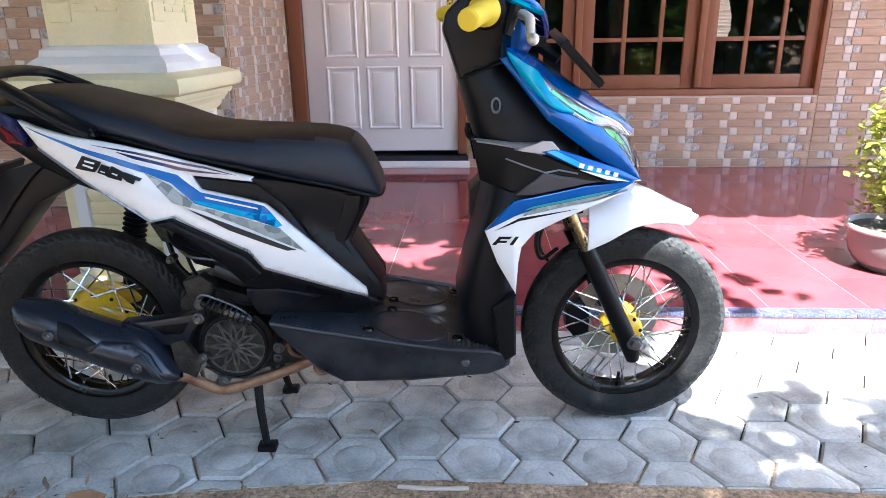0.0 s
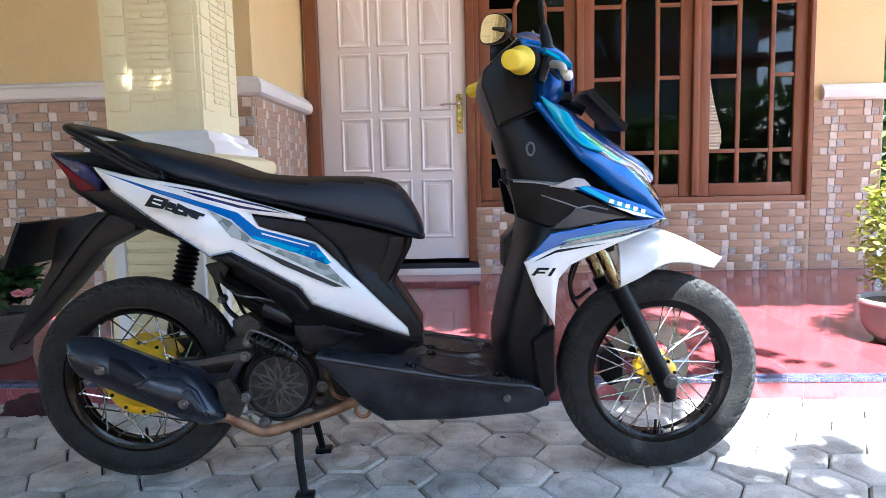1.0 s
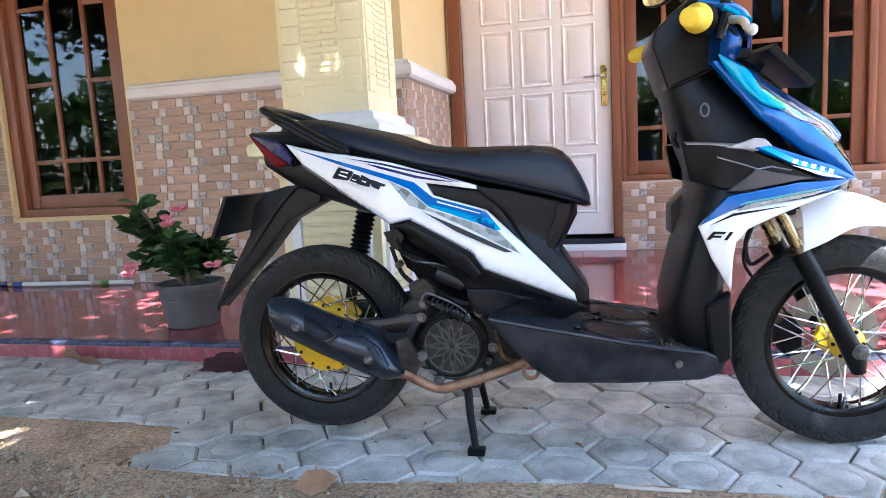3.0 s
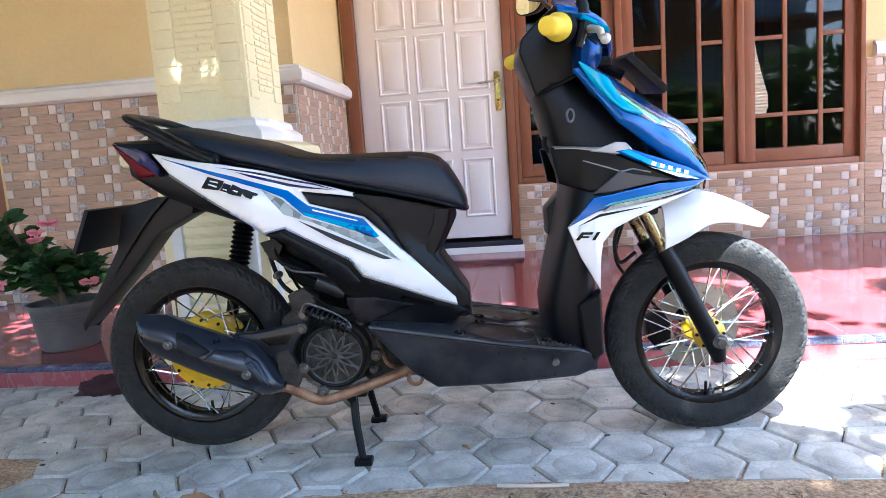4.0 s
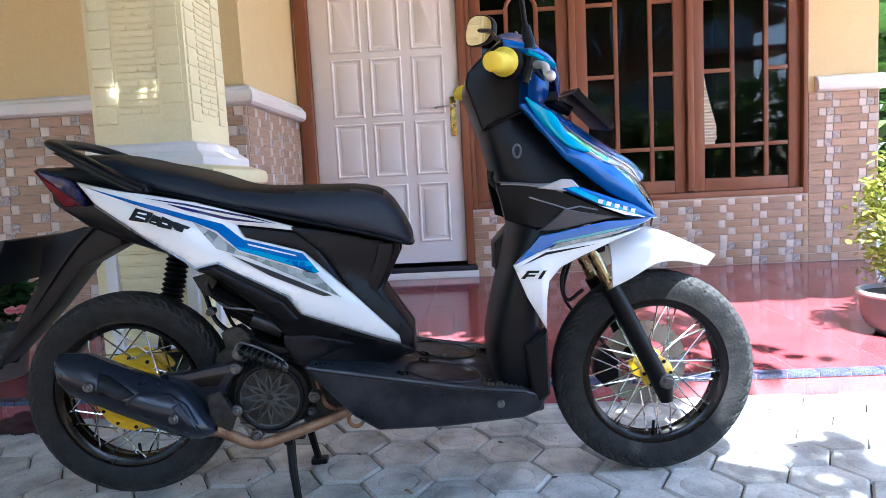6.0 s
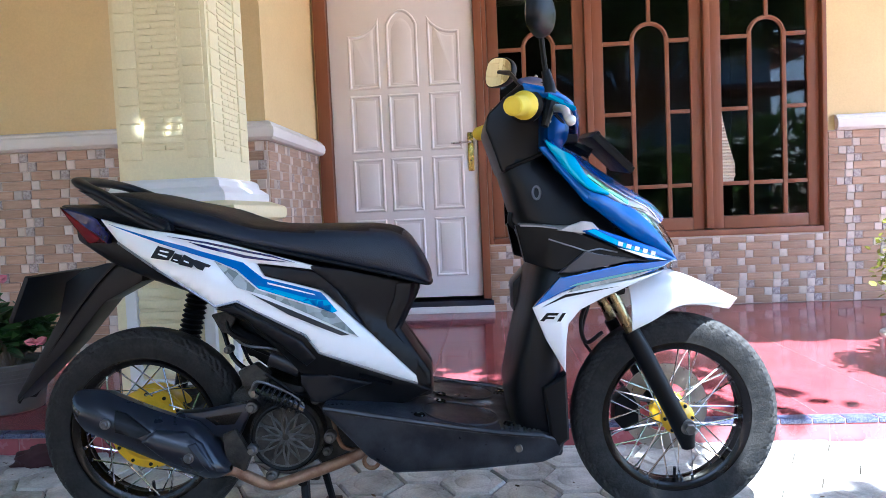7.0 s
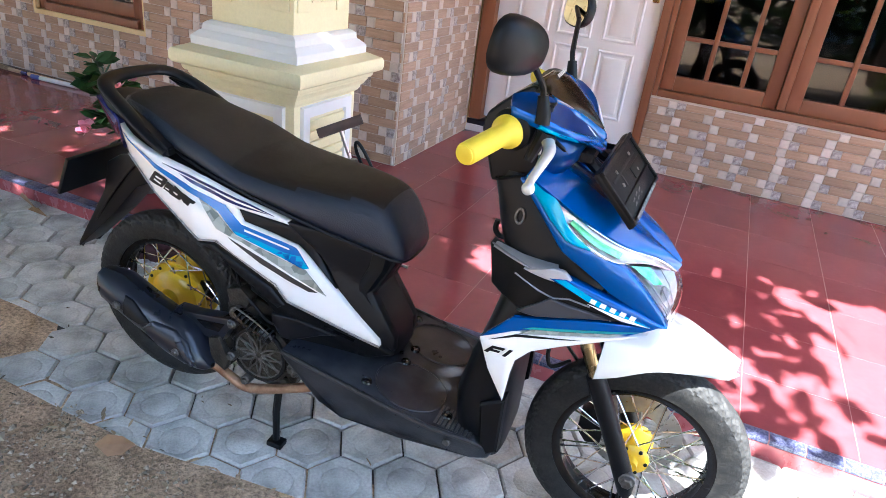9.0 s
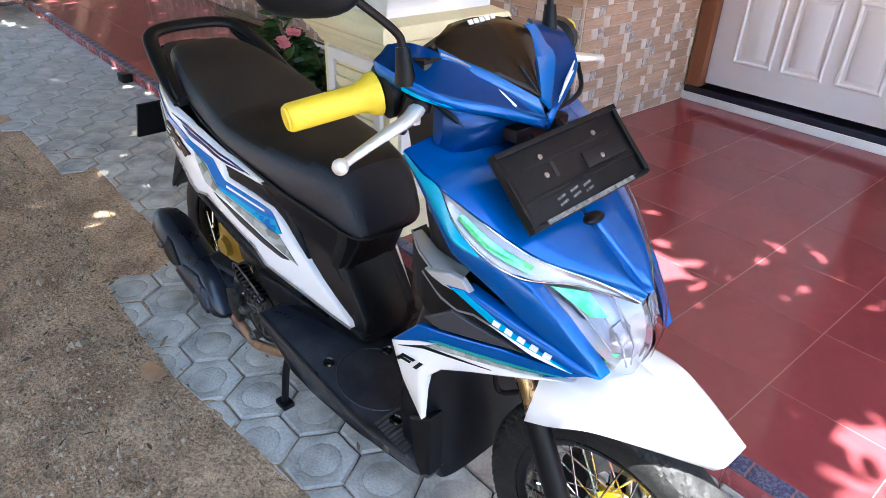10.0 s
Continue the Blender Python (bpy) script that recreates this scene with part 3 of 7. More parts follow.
M_RED = mat("red_lens", (0.14, 0.003, 0.006), 0.25, scale=10, spec=0.25)
M_SMOKE = mat("dark_blue_lens", (0.008, 0.010, 0.055), 0.10, color2=(0.035, 0.04, 0.14), scale=40, spread=0.3, spec=0.3)
M_VISOR = mat("smoked_visor", (0.0060, 0.0040, 0.0030), 0.2, scale=5, spec=0.22)
M_LENS = glass("clear_lens", (0.98, 0.99, 0.99), 0.02, 1.1)
M_REFL = mat("lamp_reflector", (0.34, 0.34, 0.40), 0.30, 0.5, color2=(0.24, 0.24, 0.30), scale=22, spread=0.4, bump=0.12, bump_scale=30)
M_STRIPREFL = mat("strip_reflector", (0.60, 0.59, 0.66), 0.30, 0.35, color2=(0.42, 0.41, 0.48), scale=20, spread=0.4, bump=0.12, bump_scale=30)
M_GREEN = mat("green_lamp_filter", (0.03, 0.55, 0.16), 0.14, 0.2, color2=(0.30, 0.80, 0.42), scale=30, spread=0.3, coat=0.8)
M_MIRROR = mat("mirror_glass", (0.75, 0.68, 0.5), 0.03, 1.0)
M_ALU = mat("brushed_aluminium", (0.74, 0.74, 0.73), 0.48, 0.7, scale=30, rough_var=0.1)
M_GRILLE = mat("grey_cast_grille", (0.095, 0.092, 0.086), 0.5, 0.3, color2=(0.04, 0.038, 0.035), scale=40, spread=0.3)
M_DISC = mat("steel_disc", (0.42, 0.42, 0.40), 0.35, 1.0, color2=(0.3, 0.29, 0.27), scale=30, rough_var=0.12)

M_CAMO = bpy.data.materials.new("grey_facet_film")
M_CAMO.use_nodes = True
_nt = M_CAMO.node_tree
_tc, _vo, _cr = _nt.nodes.new("ShaderNodeTexCoord"), _nt.nodes.new("ShaderNodeTexVoronoi"), _nt.nodes.new("ShaderNodeValToRGB")
_vo.inputs["Scale"].default_value = 60
_nt.links.new(_tc.outputs["Object"], _vo.inputs["Vector"])
_nt.links.new(_vo.outputs["Color"], _cr.inputs[0])
_cr.color_ramp.elements[0].color, _cr.color_ramp.elements[1].color = (0.09, 0.11, 0.10, 1), (0.42, 0.45, 0.43, 1)
_nt.links.new(_cr.outputs[0], _nt.nodes["Principled BSDF"].inputs["Base Color"])
_nt.nodes["Principled BSDF"].inputs["Roughness"].default_value = 0.3


# ---- scooter: shapes ----
def interp(x, xs, ys):
    return float(np.interp(x, xs, ys))


def rear_half(x, z):
    """Half width of the rear bodywork."""
    w = interp(x, [-0.80, -0.68, -0.65, -0.6, -0.5, -0.4, -0.3, -0.176, -0.08, 0.03, 0.06], [0.055, 0.100, 0.123, 0.152, 0.186, 0.197, 0.188, 0.158, 0.124, 0.088, 0.082])
    return w - 3.0 * min(0.09, abs(z - (0.40 - 0.54 * x))) ** 2


def front_half(x, z):
    """Half width of the front cowl."""
    return 0.07 + 0.12 * math.sqrt(max(0.0, min(1.0, (0.635 - x) / 0.335)))


def cowl_half(x, z):
    """Half width of the cowl side, fuller under the lamp strip."""
    return front_half(x, z) + 0.016 * max(0.0, 1 - abs(x - 0.415) / 0.09) * max(0.0, min(1.0, (z - 0.70) / 0.07))


def shield_half(x, z):
    """Half width of the black shield side, drawn in towards the rider."""
    k = max(0.0, min(1.0, (0.375 - x) / 0.115))
    return front_half(x, z) - 0.058 * k * (0.55 + 0.45 * k)


def inset_line(outline, d):
    """The outline drawn in by d, corners clamped."""
    n = len(outline)
    area = sum(outline[i][0] * outline[(i + 1) % n][1] - outline[(i + 1) % n][0] * outline[i][1] for i in range(n))
    k = 1 if area > 0 else -1
    out = []
    for i in range(n):
        p = Vector(outline[i])
        d0, d1 = (p - Vector(outline[i - 1])).normalized(), (Vector(outline[(i + 1) % n]) - p).normalized()
        n0, n1 = Vector((-d0.y, d0.x)) * k, Vector((-d1.y, d1.x)) * k
        m = n0 + n1
        if m.length < 1e-4:
            m = -d0
        m.normalize()
        out.append(p + m * (d / max(0.35, m.dot(n0))))
    return out


def shell(outline, half, thick=0.006, off=0.0, side=-1, step=0.03, rim=0.0025):
    """A curved panel: an outline in (x, z), bent onto y = side * half(x, z), with thickness and softened rim."""
    bm = bmesh.new()
    outer = [bm.verts.new((x, 0, z)) for x, z in outline]
    if rim:
        inner = [bm.verts.new((x, 0, z)) for x, z in inset_line(outline, rim)]
        for k in range(len(outer)):
            q = (k + 1) % len(outer)
            bm.faces.new((outer[k], outer[q], inner[q], inner[k]))
        bm.faces.new(inner)
    else:
        bm.faces.new(outer)
    for ax in ((0,) if half in (front_half, shield_half, cowl_half) else (0, 2)):
        lo, hi = min(v.co[ax] for v in bm.verts), max(v.co[ax] for v in bm.verts)
        k = math.ceil(lo / step) * step + 0.0007
        while k < hi:
            no, co = [0, 0, 0], [0, 0, 0]
            no[ax], co[ax] = 1, k
            bmesh.ops.bisect_plane(bm, geom=bm.verts[:] + bm.edges[:] + bm.faces[:], dist=1e-5, plane_co=co, plane_no=no)
            k += step
    edge = {v for e in bm.edges if e.is_boundary for v in e.verts} if rim else set()
    for v in bm.verts:
        v.co.y = side * (half(v.co.x, v.co.z) + off - (rim * 0.8 if v in edge else 0))
    bmesh.ops.triangulate(bm, faces=bm.faces[:])
    r = bmesh.ops.extrude_face_region(bm, geom=bm.faces[:])
    for g in r["geom"]:
        if isinstance(g, bmesh.types.BMVert):
            g.co.y -= side * thick
    bmesh.ops.recalc_face_normals(bm, faces=bm.faces)
    return bm


def patch(A, B, rows=6, bulge=0.0, out=(0, 0, 1), thick=0.004, n=5, mirror=False):
    """A skin between two lines of 3D points, swollen along out, with thickness."""
    a, b = curve_points(A, n), curve_points(B, n)
    o = Vector(out).normalized()
    bm = bmesh.new()
    grid = []
    for k in range(rows + 1):
        t = k / rows
        row = []
        for p, q in zip(a, b):
            c = p.lerp(q, t) + o * bulge * math.sin(math.pi * t)
            if mirror:
                c.y = -c.y
            row.append(bm.verts.new(c))
        grid.append(row)
    for r, s in zip(grid, grid[1:]):
        for k in range(len(r) - 1):
            bm.faces.new((r[k], r[k + 1], s[k + 1], s[k]))
    bmesh.ops.remove_doubles(bm, verts=bm.verts, dist=1e-5)
    oo = o.copy()
    if mirror:
        oo.y = -oo.y
    r = bmesh.ops.extrude_face_region(bm, geom=bm.faces[:])
    for g in r["geom"]:
        if isinstance(g, bmesh.types.BMVert):
            g.co -= oo * thick
    bmesh.ops.recalc_face_normals(bm, faces=bm.faces)
    return bm


def prism(outline, y0, y1, bevel=0.006, seg=2):
    """An outline in (x, z) carried from y0 to y1."""
    bm = bmesh.new()
    f = bm.faces.new([bm.verts.new((x, y0, z)) for x, z in outline])
    r = bmesh.ops.extrude_face_region(bm, geom=[f])
    for g in r["geom"]:
        if isinstance(g, bmesh.types.BMVert):
            g.co.y = y1
    bmesh.ops.recalc_face_normals(bm, faces=bm.faces)
    if bevel:
        bmesh.ops.bevel(bm, geom=bm.edges[:], offset=bevel, segments=seg, affect="EDGES", profile=0.6, clamp_overlap=True)
    return bm


def oval(x, y0, z0, w, h, n=20, p=2.6, ax="x"):
    """A rounded-square ring across x (in y and z) or across z (in x and y)."""
    out = []
    for k in range(n):
        a = math.tau * k / n
        c, s = math.cos(a), math.sin(a)
        u = w * math.copysign(abs(c) ** (2 / p), c)
        v = h * math.copysign(abs(s) ** (2 / p), s)
        out.append((x, y0 + u, z0 + v) if ax == "x" else (y0 + u, z0 + v, x))
    return out


SCOOTER_TURN = 3.59
scooter = thing("motor_scooter", pose(0, 0, 0, 0, 0, SCOOTER_TURN), "blue and white motor scooter with yellow hubs on its stand", "scooter")
S = scooter
R_TYRE = 0.246


def sphere(r, loc, seg=10, sc=(1, 1, 1)):
    bm = bmesh.new()
    bmesh.ops.create_uvsphere(bm, u_segments=seg, v_segments=max(6, seg // 2 + 2), radius=r, matrix=Matrix.Translation(loc) @ Matrix.Diagonal((*sc, 1)))
    return bm


def ycyl(r, y0, y1, seg=24, x=0.0, z=0.0, chamfer=0.002):
    bm = lathe([(0, y0), (r - chamfer, y0), (r, y0 + chamfer), (r, y1 - chamfer), (r - chamfer, y1), (0, y1)], seg, "y")
    return moved(bm, Matrix.Translation((x, 0, z)))


# ---- wheels ----
def tyre_mesh(half_w, R, inner):
    """A tyre with slanted grooves cut over its shoulders."""
    prof = []
    n = 30
    for k in range(n + 1):
        a = math.pi * k / n
        w = half_w * math.copysign(abs(math.cos(a)) ** 0.75, math.cos(a))
        rr = inner + (R - inner) * (math.sin(a) ** 0.62 if 0 < k < n else 0)
        prof.append((rr, w * (0.72 + 0.28 * math.sin(a) ** 0.5) if 0 < k < n else w * 0.7))
    seg = 360
    bm = lathe(prof, seg, "y", closed=True)
    mid = (inner + R) / 2
    for v in bm.verts:
        r = math.hypot(v.co.x, v.co.z)
        u = v.co.y / half_w
        s = math.atan2(abs(v.co.y), max(1e-4, r - mid)) / math.pi
        a = math.atan2(v.co.z, v.co.x) / math.tau * seg
        long_cut = (a + s * 45 + (5 if u > 0 else 0)) % 10 < 2.1 and 0.05 < s < 0.34
        short_cut = (a + s * 45 + 5) % 10 < 2.1 and 0.22 < s < 0.44
        band = abs(s - 0.66) < 0.012
        if long_cut or short_cut or band:
            dr, dy = r - mid, v.co.y
            q = (0.0010 if band else 0.0032) / max(0.01, math.hypot(dr, dy))
            f = (r - dr * q) / r
            v.co.x *= f
            v.co.z *= f
            v.co.y -= dy * q
    return bm


def spoke_mesh(side, twist, r0, y0, r1=0.166):
    a = (r0, side * y0, 0)
    b = (r1 * math.cos(twist), side * 0.008, r1 * math.sin(twist))
    m = Vector(a).lerp(Vector(b), 0.04)
    bm = tube([a, m, b], [0.0026, 0.0020, 0.0020], 6)
    return joined(bm, tube([Vector(b).lerp(Vector(a), 0.10), b], 0.0032, 6))


def wheel(name, x, z, turn, half_w, rear):
    rim = lathe([(0.160, -0.022), (0.163, -0.012), (0.158, -0.004), (0.158, 0.004), (0.163, 0.012), (0.160, 0.022), (0.168, 0.027), (0.186, 0.029), (0.189, 0.026), (0.182, 0.022), (0.172, 0), (0.182, -0.022), (0.189, -0.026), (0.186, -0.029), (0.168, -0.027)], 72, "y", closed=True)
    w = part(name, rim, M_RIM, S, "black spoked rim with worn tyre", smooth=True)
    w.matrix_local = pose(x, 0, z, 0, 0, turn)
    tyre = part("tyre", tyre_mesh(half_w, R_TYRE, 0.178), M_TYRE, w, "dusty black tyre with slanted grooves", smooth=False)
    tyre.data.materials.append(M_TREAD)
    for p in tyre.data.polygons:
        r_ = math.hypot(p.center.x, p.center.z)
        if math.atan2(abs(p.center.y), r_ - 0.212) < 1.15:
            p.material_index = 1
    r0, y0 = (0.088, 0.028) if rear else (0.036, 0.03)
    if rear:
        hub = lathe([(0, -0.048), (0.026, -0.048), (0.032, -0.032), (0.052, -0.026), (0.066, -0.020), (0.074, -0.012), (0.094, -0.008), (0.097, -0.004), (0.097, 0.002), (0.092, 0.006), (0.060, 0.010), (0.056, 0.020), (0.056, 0.036), (0.060, 0.044), (0.092, 0.048), (0.097, 0.052), (0.097, 0.058), (0.092, 0.062), (0.04, 0.070), (0, 0.070)], 48, "y")
    else:
        hub = lathe([(0, -0.06), (0.014, -0.06), (0.016, -0.044), (0.036, -0.036), (0.039, -0.033), (0.039, -0.027), (0.022, -0.022), (0.020, 0.018), (0.040, 0.026), (0.046, 0.036), (0.018, 0.045), (0, 0.05)], 32, "y")
    h = part("hub", hub, M_YELLOW, w, "yellow enamelled hub", smooth=False)
    bolt_me = None
    for k in range(12 if rear else 6):
        a = math.tau * k / (12 if rear else 6)
        rr, yy = (0.085, -0.0105) if rear else (0.032, -0.038)
        b = part("bolt", ycyl(0.0045, -0.003, 0.003, 8, chamfer=0.001), M_BLACKM, w) if bolt_me is None else new("bolt", bolt_me)
        bolt_me = b.data
        b.parent = w
        b.location = (rr * math.cos(a), yy, rr * math.sin(a))
    kinds = {}
    for k in range(36):
        side, way = (-1 if k % 2 else 1), (1 if (k // 2) % 2 else -1)
        key = (side, way)
        a = math.tau * (k // 4) / 9 + (k % 4) * math.tau / 36 - way * 0.62
        if key not in kinds:
            ob = part("spoke", spoke_mesh(side, way * 0.72, r0, y0), M_CHROME, w)
            kinds[key] = ob.data
        else:
            ob = new("spoke", kinds[key])
            ob.parent = w
        ob.rotation_euler = (0, -a, 0)
    part("valve", tube([(0, 0, -0.158), (0, -0.004, -0.13)], 0.004, 8), M_BLACKM, w)
    if not rear:
        prof = [(0.062, 0.056), (0.108, 0.056), (0.108, 0.060), (0.062, 0.060)]
        part("brake_disc", lathe(prof, 48, "y", closed=True), M_DISC, w, "steel brake disc")
        for k in range(5):
            a = math.tau * k / 5
            part("disc_arm", tube([(0.03 * math.cos(a), 0.05, 0.03 * math.sin(a)), (0.066 * math.cos(a + 0.3), 0.058, 0.066 * math.sin(a + 0.3))], 0.005, 6), M_DISC, w)
    return w


wheel("front_wheel", 0.629, 0.2465, 1.5, 0.043, False)
wheel("rear_wheel", -0.631, 0.262, 0, 0.047, True)

# ---- frame, engine, exhaust ----
core = loft([oval(x, 0, (zb + zt) / 2, w, (zt - zb) / 2, 20, 4) for x, zb, zt, w in
             [(-0.74, 0.715, 0.79, 0.06), (-0.66, 0.665, 0.79, 0.095), (-0.56, 0.625, 0.77, 0.135), (-0.42, 0.575, 0.725, 0.155), (-0.28, 0.51, 0.69, 0.150),
              (-0.15, 0.44, 0.655, 0.112), (-0.08, 0.41, 0.635, 0.092), (-0.035, 0.40, 0.615, 0.078)]])
part("tail_frame", core, M_BLACK, S, smooth=False)
box_side = [(-0.20, 0.65), (-0.12, 0.635), (0.034, 0.592), (0.034, 0.57), (-0.008, 0.489), (0.056, 0.388), (0.056, 0.352), (0.02, 0.372), (-0.076, 0.493), (-0.125, 0.577)]
for sd in (-1, 1):
    part("seat_box_side", shell(box_side, lambda x, z: rear_half(x, z) - 0.012 + 0.012 * interp(z, [0.48, 0.6], [0, 1]), 0.02, 0, sd, 0.014), M_BLACK, S, smooth=True)
part("seat_box_front", loft([oval(z, x, 0, 0.03, w, 16, 3, ax="z") for z, x, w in [(0.335, 0.03, 0.075), (0.39, 0.026, 0.078), (0.49, -0.038, 0.082), (0.56, -0.002, 0.084), (0.595, 0.004, 0.084)]]), M_BLACK, S)
engine = part("engine", joined(
    prism([(-0.40, 0.36), (-0.33, 0.40), (-0.20, 0.36), (-0.10, 0.33), (-0.06, 0.26), (-0.10, 0.21), (-0.22, 0.185), (-0.33, 0.19), (-0.40, 0.25)], -0.085, 0.09, 0.012),
    prism([(-0.20, 0.44), (-0.10, 0.42), (-0.05, 0.34), (-0.15, 0.30), (-0.24, 0.36)], -0.06, 0.06, 0.01),
    tube([(-0.36, 0.1, 0.30), (-0.63, 0.085, 0.262)], 0.06, 14, flat=0.8)), M_CASE, S, "dirty engine casting")
arm = part("swing_arm", prism([(-0.505, 0.338), (-0.444, 0.339), (-0.338, 0.356), (-0.331, 0.340), (-0.351, 0.316), (-0.369, 0.278), (-0.43, 0.285), (-0.47, 0.305)], -0.150, -0.115, 0.004), M_MUFF, S)
part("arm_recess", prism([(-0.438, 0.327), (-0.356, 0.337), (-0.374, 0.310), (-0.414, 0.309)], -0.1525, -0.149, 0.001), M_GLOSSBLK, arm)
fan = part("fan_cover", ycyl(0.083, -0.135, -0.07, 36, -0.268, 0.272, 0.01), M_CASE, S, "round fan cover with a grille")
for rr in (0.012, 0.066):
    part("grille_ring", tube([(-0.268 + rr * math.cos(a), -0.137, 0.272 + rr * math.sin(a)) for a in [math.tau * k / 28 for k in range(28)]], 0.0025, 6, closed=True), M_GRILLE, fan)
for k in range(12):
    a = math.tau * k / 12
    for way in (-1, 1):
        part("grille_bar", tube(curve_points([(-0.268 + r_ * math.cos(a + way * w_), -0.138, 0.272 + r_ * math.sin(a + way * w_)) for r_, w_ in ((0.008, 0), (0.028, 0.30), (0.048, 0.48), (0.066, 0.58))], 3), 0.0027, 6), M_GRILLE, fan)
part("fan_rim", tube([(-0.268 + 0.071 * math.cos(a), -0.136, 0.272 + 0.071 * math.sin(a)) for a in [math.tau * k / 32 for k in range(32)]], 0.006, 8, closed=True), M_BLACKM, fan)
for x, z in ((-0.327, 0.378), (-0.335, 0.345), (-0.340, 0.250), (-0.168, 0.272), (-0.30, 0.192)):
    part("bolt", joined(ycyl(0.009, -0.160, -0.13, 6, x, z), ycyl(0.013, -0.154, -0.128, 12, x, z)), M_BOLT, engine)
kick = part("kick_pedal", tube(curve_points([(-0.315, -0.15, 0.386), (-0.29, -0.158, 0.376), (-0.25, -0.155, 0.358), (-0.222, -0.15, 0.340)], 4), [0.0165] * 13, 12, flat=0.75), M_GLOSSBLK, S, "ribbed rubber kick pedal")
for k in range(8):
    f_ = k / 7
    part("rubber_rib", moved(lathe([(0.0135, -0.0018), (0.0190, -0.0018), (0.0190, 0.0018), (0.0135, 0.0018)], 14, closed=True), pose(-0.306 + 0.076 * f_, -0.1525 - 0.004 * math.sin(math.pi * f_), 0.3825 - 0.037 * f_, 0, 116, 0)), M_BLACKM, kick)
part("kick_bracket", tube(curve_points([(-0.33, -0.163, 0.385), (-0.322, -0.165, 0.402), (-0.305, -0.165, 0.404), (-0.25, -0.163, 0.378), (-0.22, -0.16, 0.352), (-0.222, -0.16, 0.335)], 4), 0.0024, 6), M_BOLT, S)
part("hose", tube(curve_points([(-0.42, -0.06, 0.53), (-0.36, -0.09, 0.49), (-0.28, -0.09, 0.45), (-0.22, -0.08, 0.42)], 6), 0.017, 10), M_BLACKM, S)
part("cable", tube(curve_points([(-0.40, -0.085, 0.555), (-0.385, -0.105, 0.505), (-0.32, -0.11, 0.475), (-0.25, -0.11, 0.44)], 6), 0.005, 6), M_BLACKM, S)
part("air_box", prism([(-0.43, 0.54), (-0.36, 0.56), (-0.24, 0.49), (-0.19, 0.42), (-0.26, 0.41), (-0.36, 0.44)], -0.07, 0.12, 0.012), M_BLACKM, S)
shock_pts = []
for k in range(33):
    shock_pts.append(((-0.527 - 0.052 * k / 32, 0.09, 0.585 - 0.20 * k / 32), 0.029 if k % 2 else 0.021))
part("shock_bellows", tube([p_ for p_, r_ in shock_pts], [r_ for p_, r_ in shock_pts], 14), M_BLACKM, S, "black ribbed shock absorber boot")
part("shock_body", tube([(-0.579, 0.09, 0.385), (-0.60, 0.09, 0.29)], 0.016, 10), M_BLACKM, S)
part("gear_case", prism([(-0.70, 0.30), (-0.64, 0.33), (-0.50, 0.34), (-0.38, 0.37), (-0.36, 0.27), (-0.52, 0.21), (-0.66, 0.20), (-0.70, 0.24)], 0.075, 0.13, 0.012), M_CASE, S)
for pts_, r_, m_ in (([(-0.385, -0.09, 0.49), (-0.35, -0.115, 0.475), (-0.30, -0.118, 0.468), (-0.262, -0.11, 0.455)], 0.003, M_BOLT), ([(-0.43, -0.03, 0.50), (-0.40, -0.06, 0.44), (-0.36, -0.08, 0.41), (-0.33, -0.10, 0.40)], 0.006, M_BLACKM),
                     ([(-0.26, -0.09, 0.42), (-0.22, -0.11, 0.40), (-0.19, -0.11, 0.385), (-0.17, -0.10, 0.36)], 0.0045, M_DARKGREY), ([(-0.17, -0.10, 0.30), (-0.155, -0.12, 0.26), (-0.145, -0.11, 0.235), (-0.12, -0.09, 0.22)], 0.005, M_RUST)):
    part("cable", tube(curve_points(pts_, 5), r_, 6), m_, S)
part("inner_guard", prism([(-0.465, 0.61), (-0.36, 0.585), (0.0, 0.41), (0.0, 0.36), (-0.18, 0.335), (-0.33, 0.36), (-0.42, 0.43), (-0.46, 0.52)], 0.075, 0.112, 0.004), M_BLACKM, S)
part("hanger_bracket", prism([(-0.43, 0.545), (-0.395, 0.552), (-0.375, 0.535), (-0.395, 0.50), (-0.41, 0.505)], -0.10, -0.085, 0.003), M_CASE, S)
part("fuel_filter", tube([(-0.30, -0.10, 0.445), (-0.235, -0.10, 0.415)], [0.020, 0.020], 14), M_DARKGREY, S)
part("engine_mount", prism([(-0.37, 0.42), (-0.33, 0.435), (-0.30, 0.41), (-0.315, 0.375), (-0.36, 0.38)], -0.125, -0.09, 0.006), M_CASE, S)
for x_, z_, r_ in ((-0.205, 0.345, 0.008), (-0.185, 0.225, 0.007), (-0.36, 0.405, 0.006), (-0.395, 0.465, 0.006), (-0.15, 0.30, 0.006)):
    part("bolt", joined(ycyl(r_, -0.118, -0.08, 6, x_, z_), ycyl(r_ * 1.5, -0.108, -0.08, 12, x_, z_)), M_BOLT, engine)
for k in range(7):
    part("cooling_fin", prism([(-0.16 + 0.012 * k, 0.30), (-0.155 + 0.012 * k, 0.30), (-0.150 + 0.012 * k, 0.375), (-0.155 + 0.012 * k, 0.375)], -0.098, -0.05, 0), M_CASE, engine)
part("wiring", tube(curve_points([(-0.20, -0.10, 0.37), (-0.24, -0.125, 0.365), (-0.29, -0.125, 0.40), (-0.34, -0.11, 0.43), (-0.37, -0.08, 0.47)], 5), 0.004, 6), M_BLACKM, S)
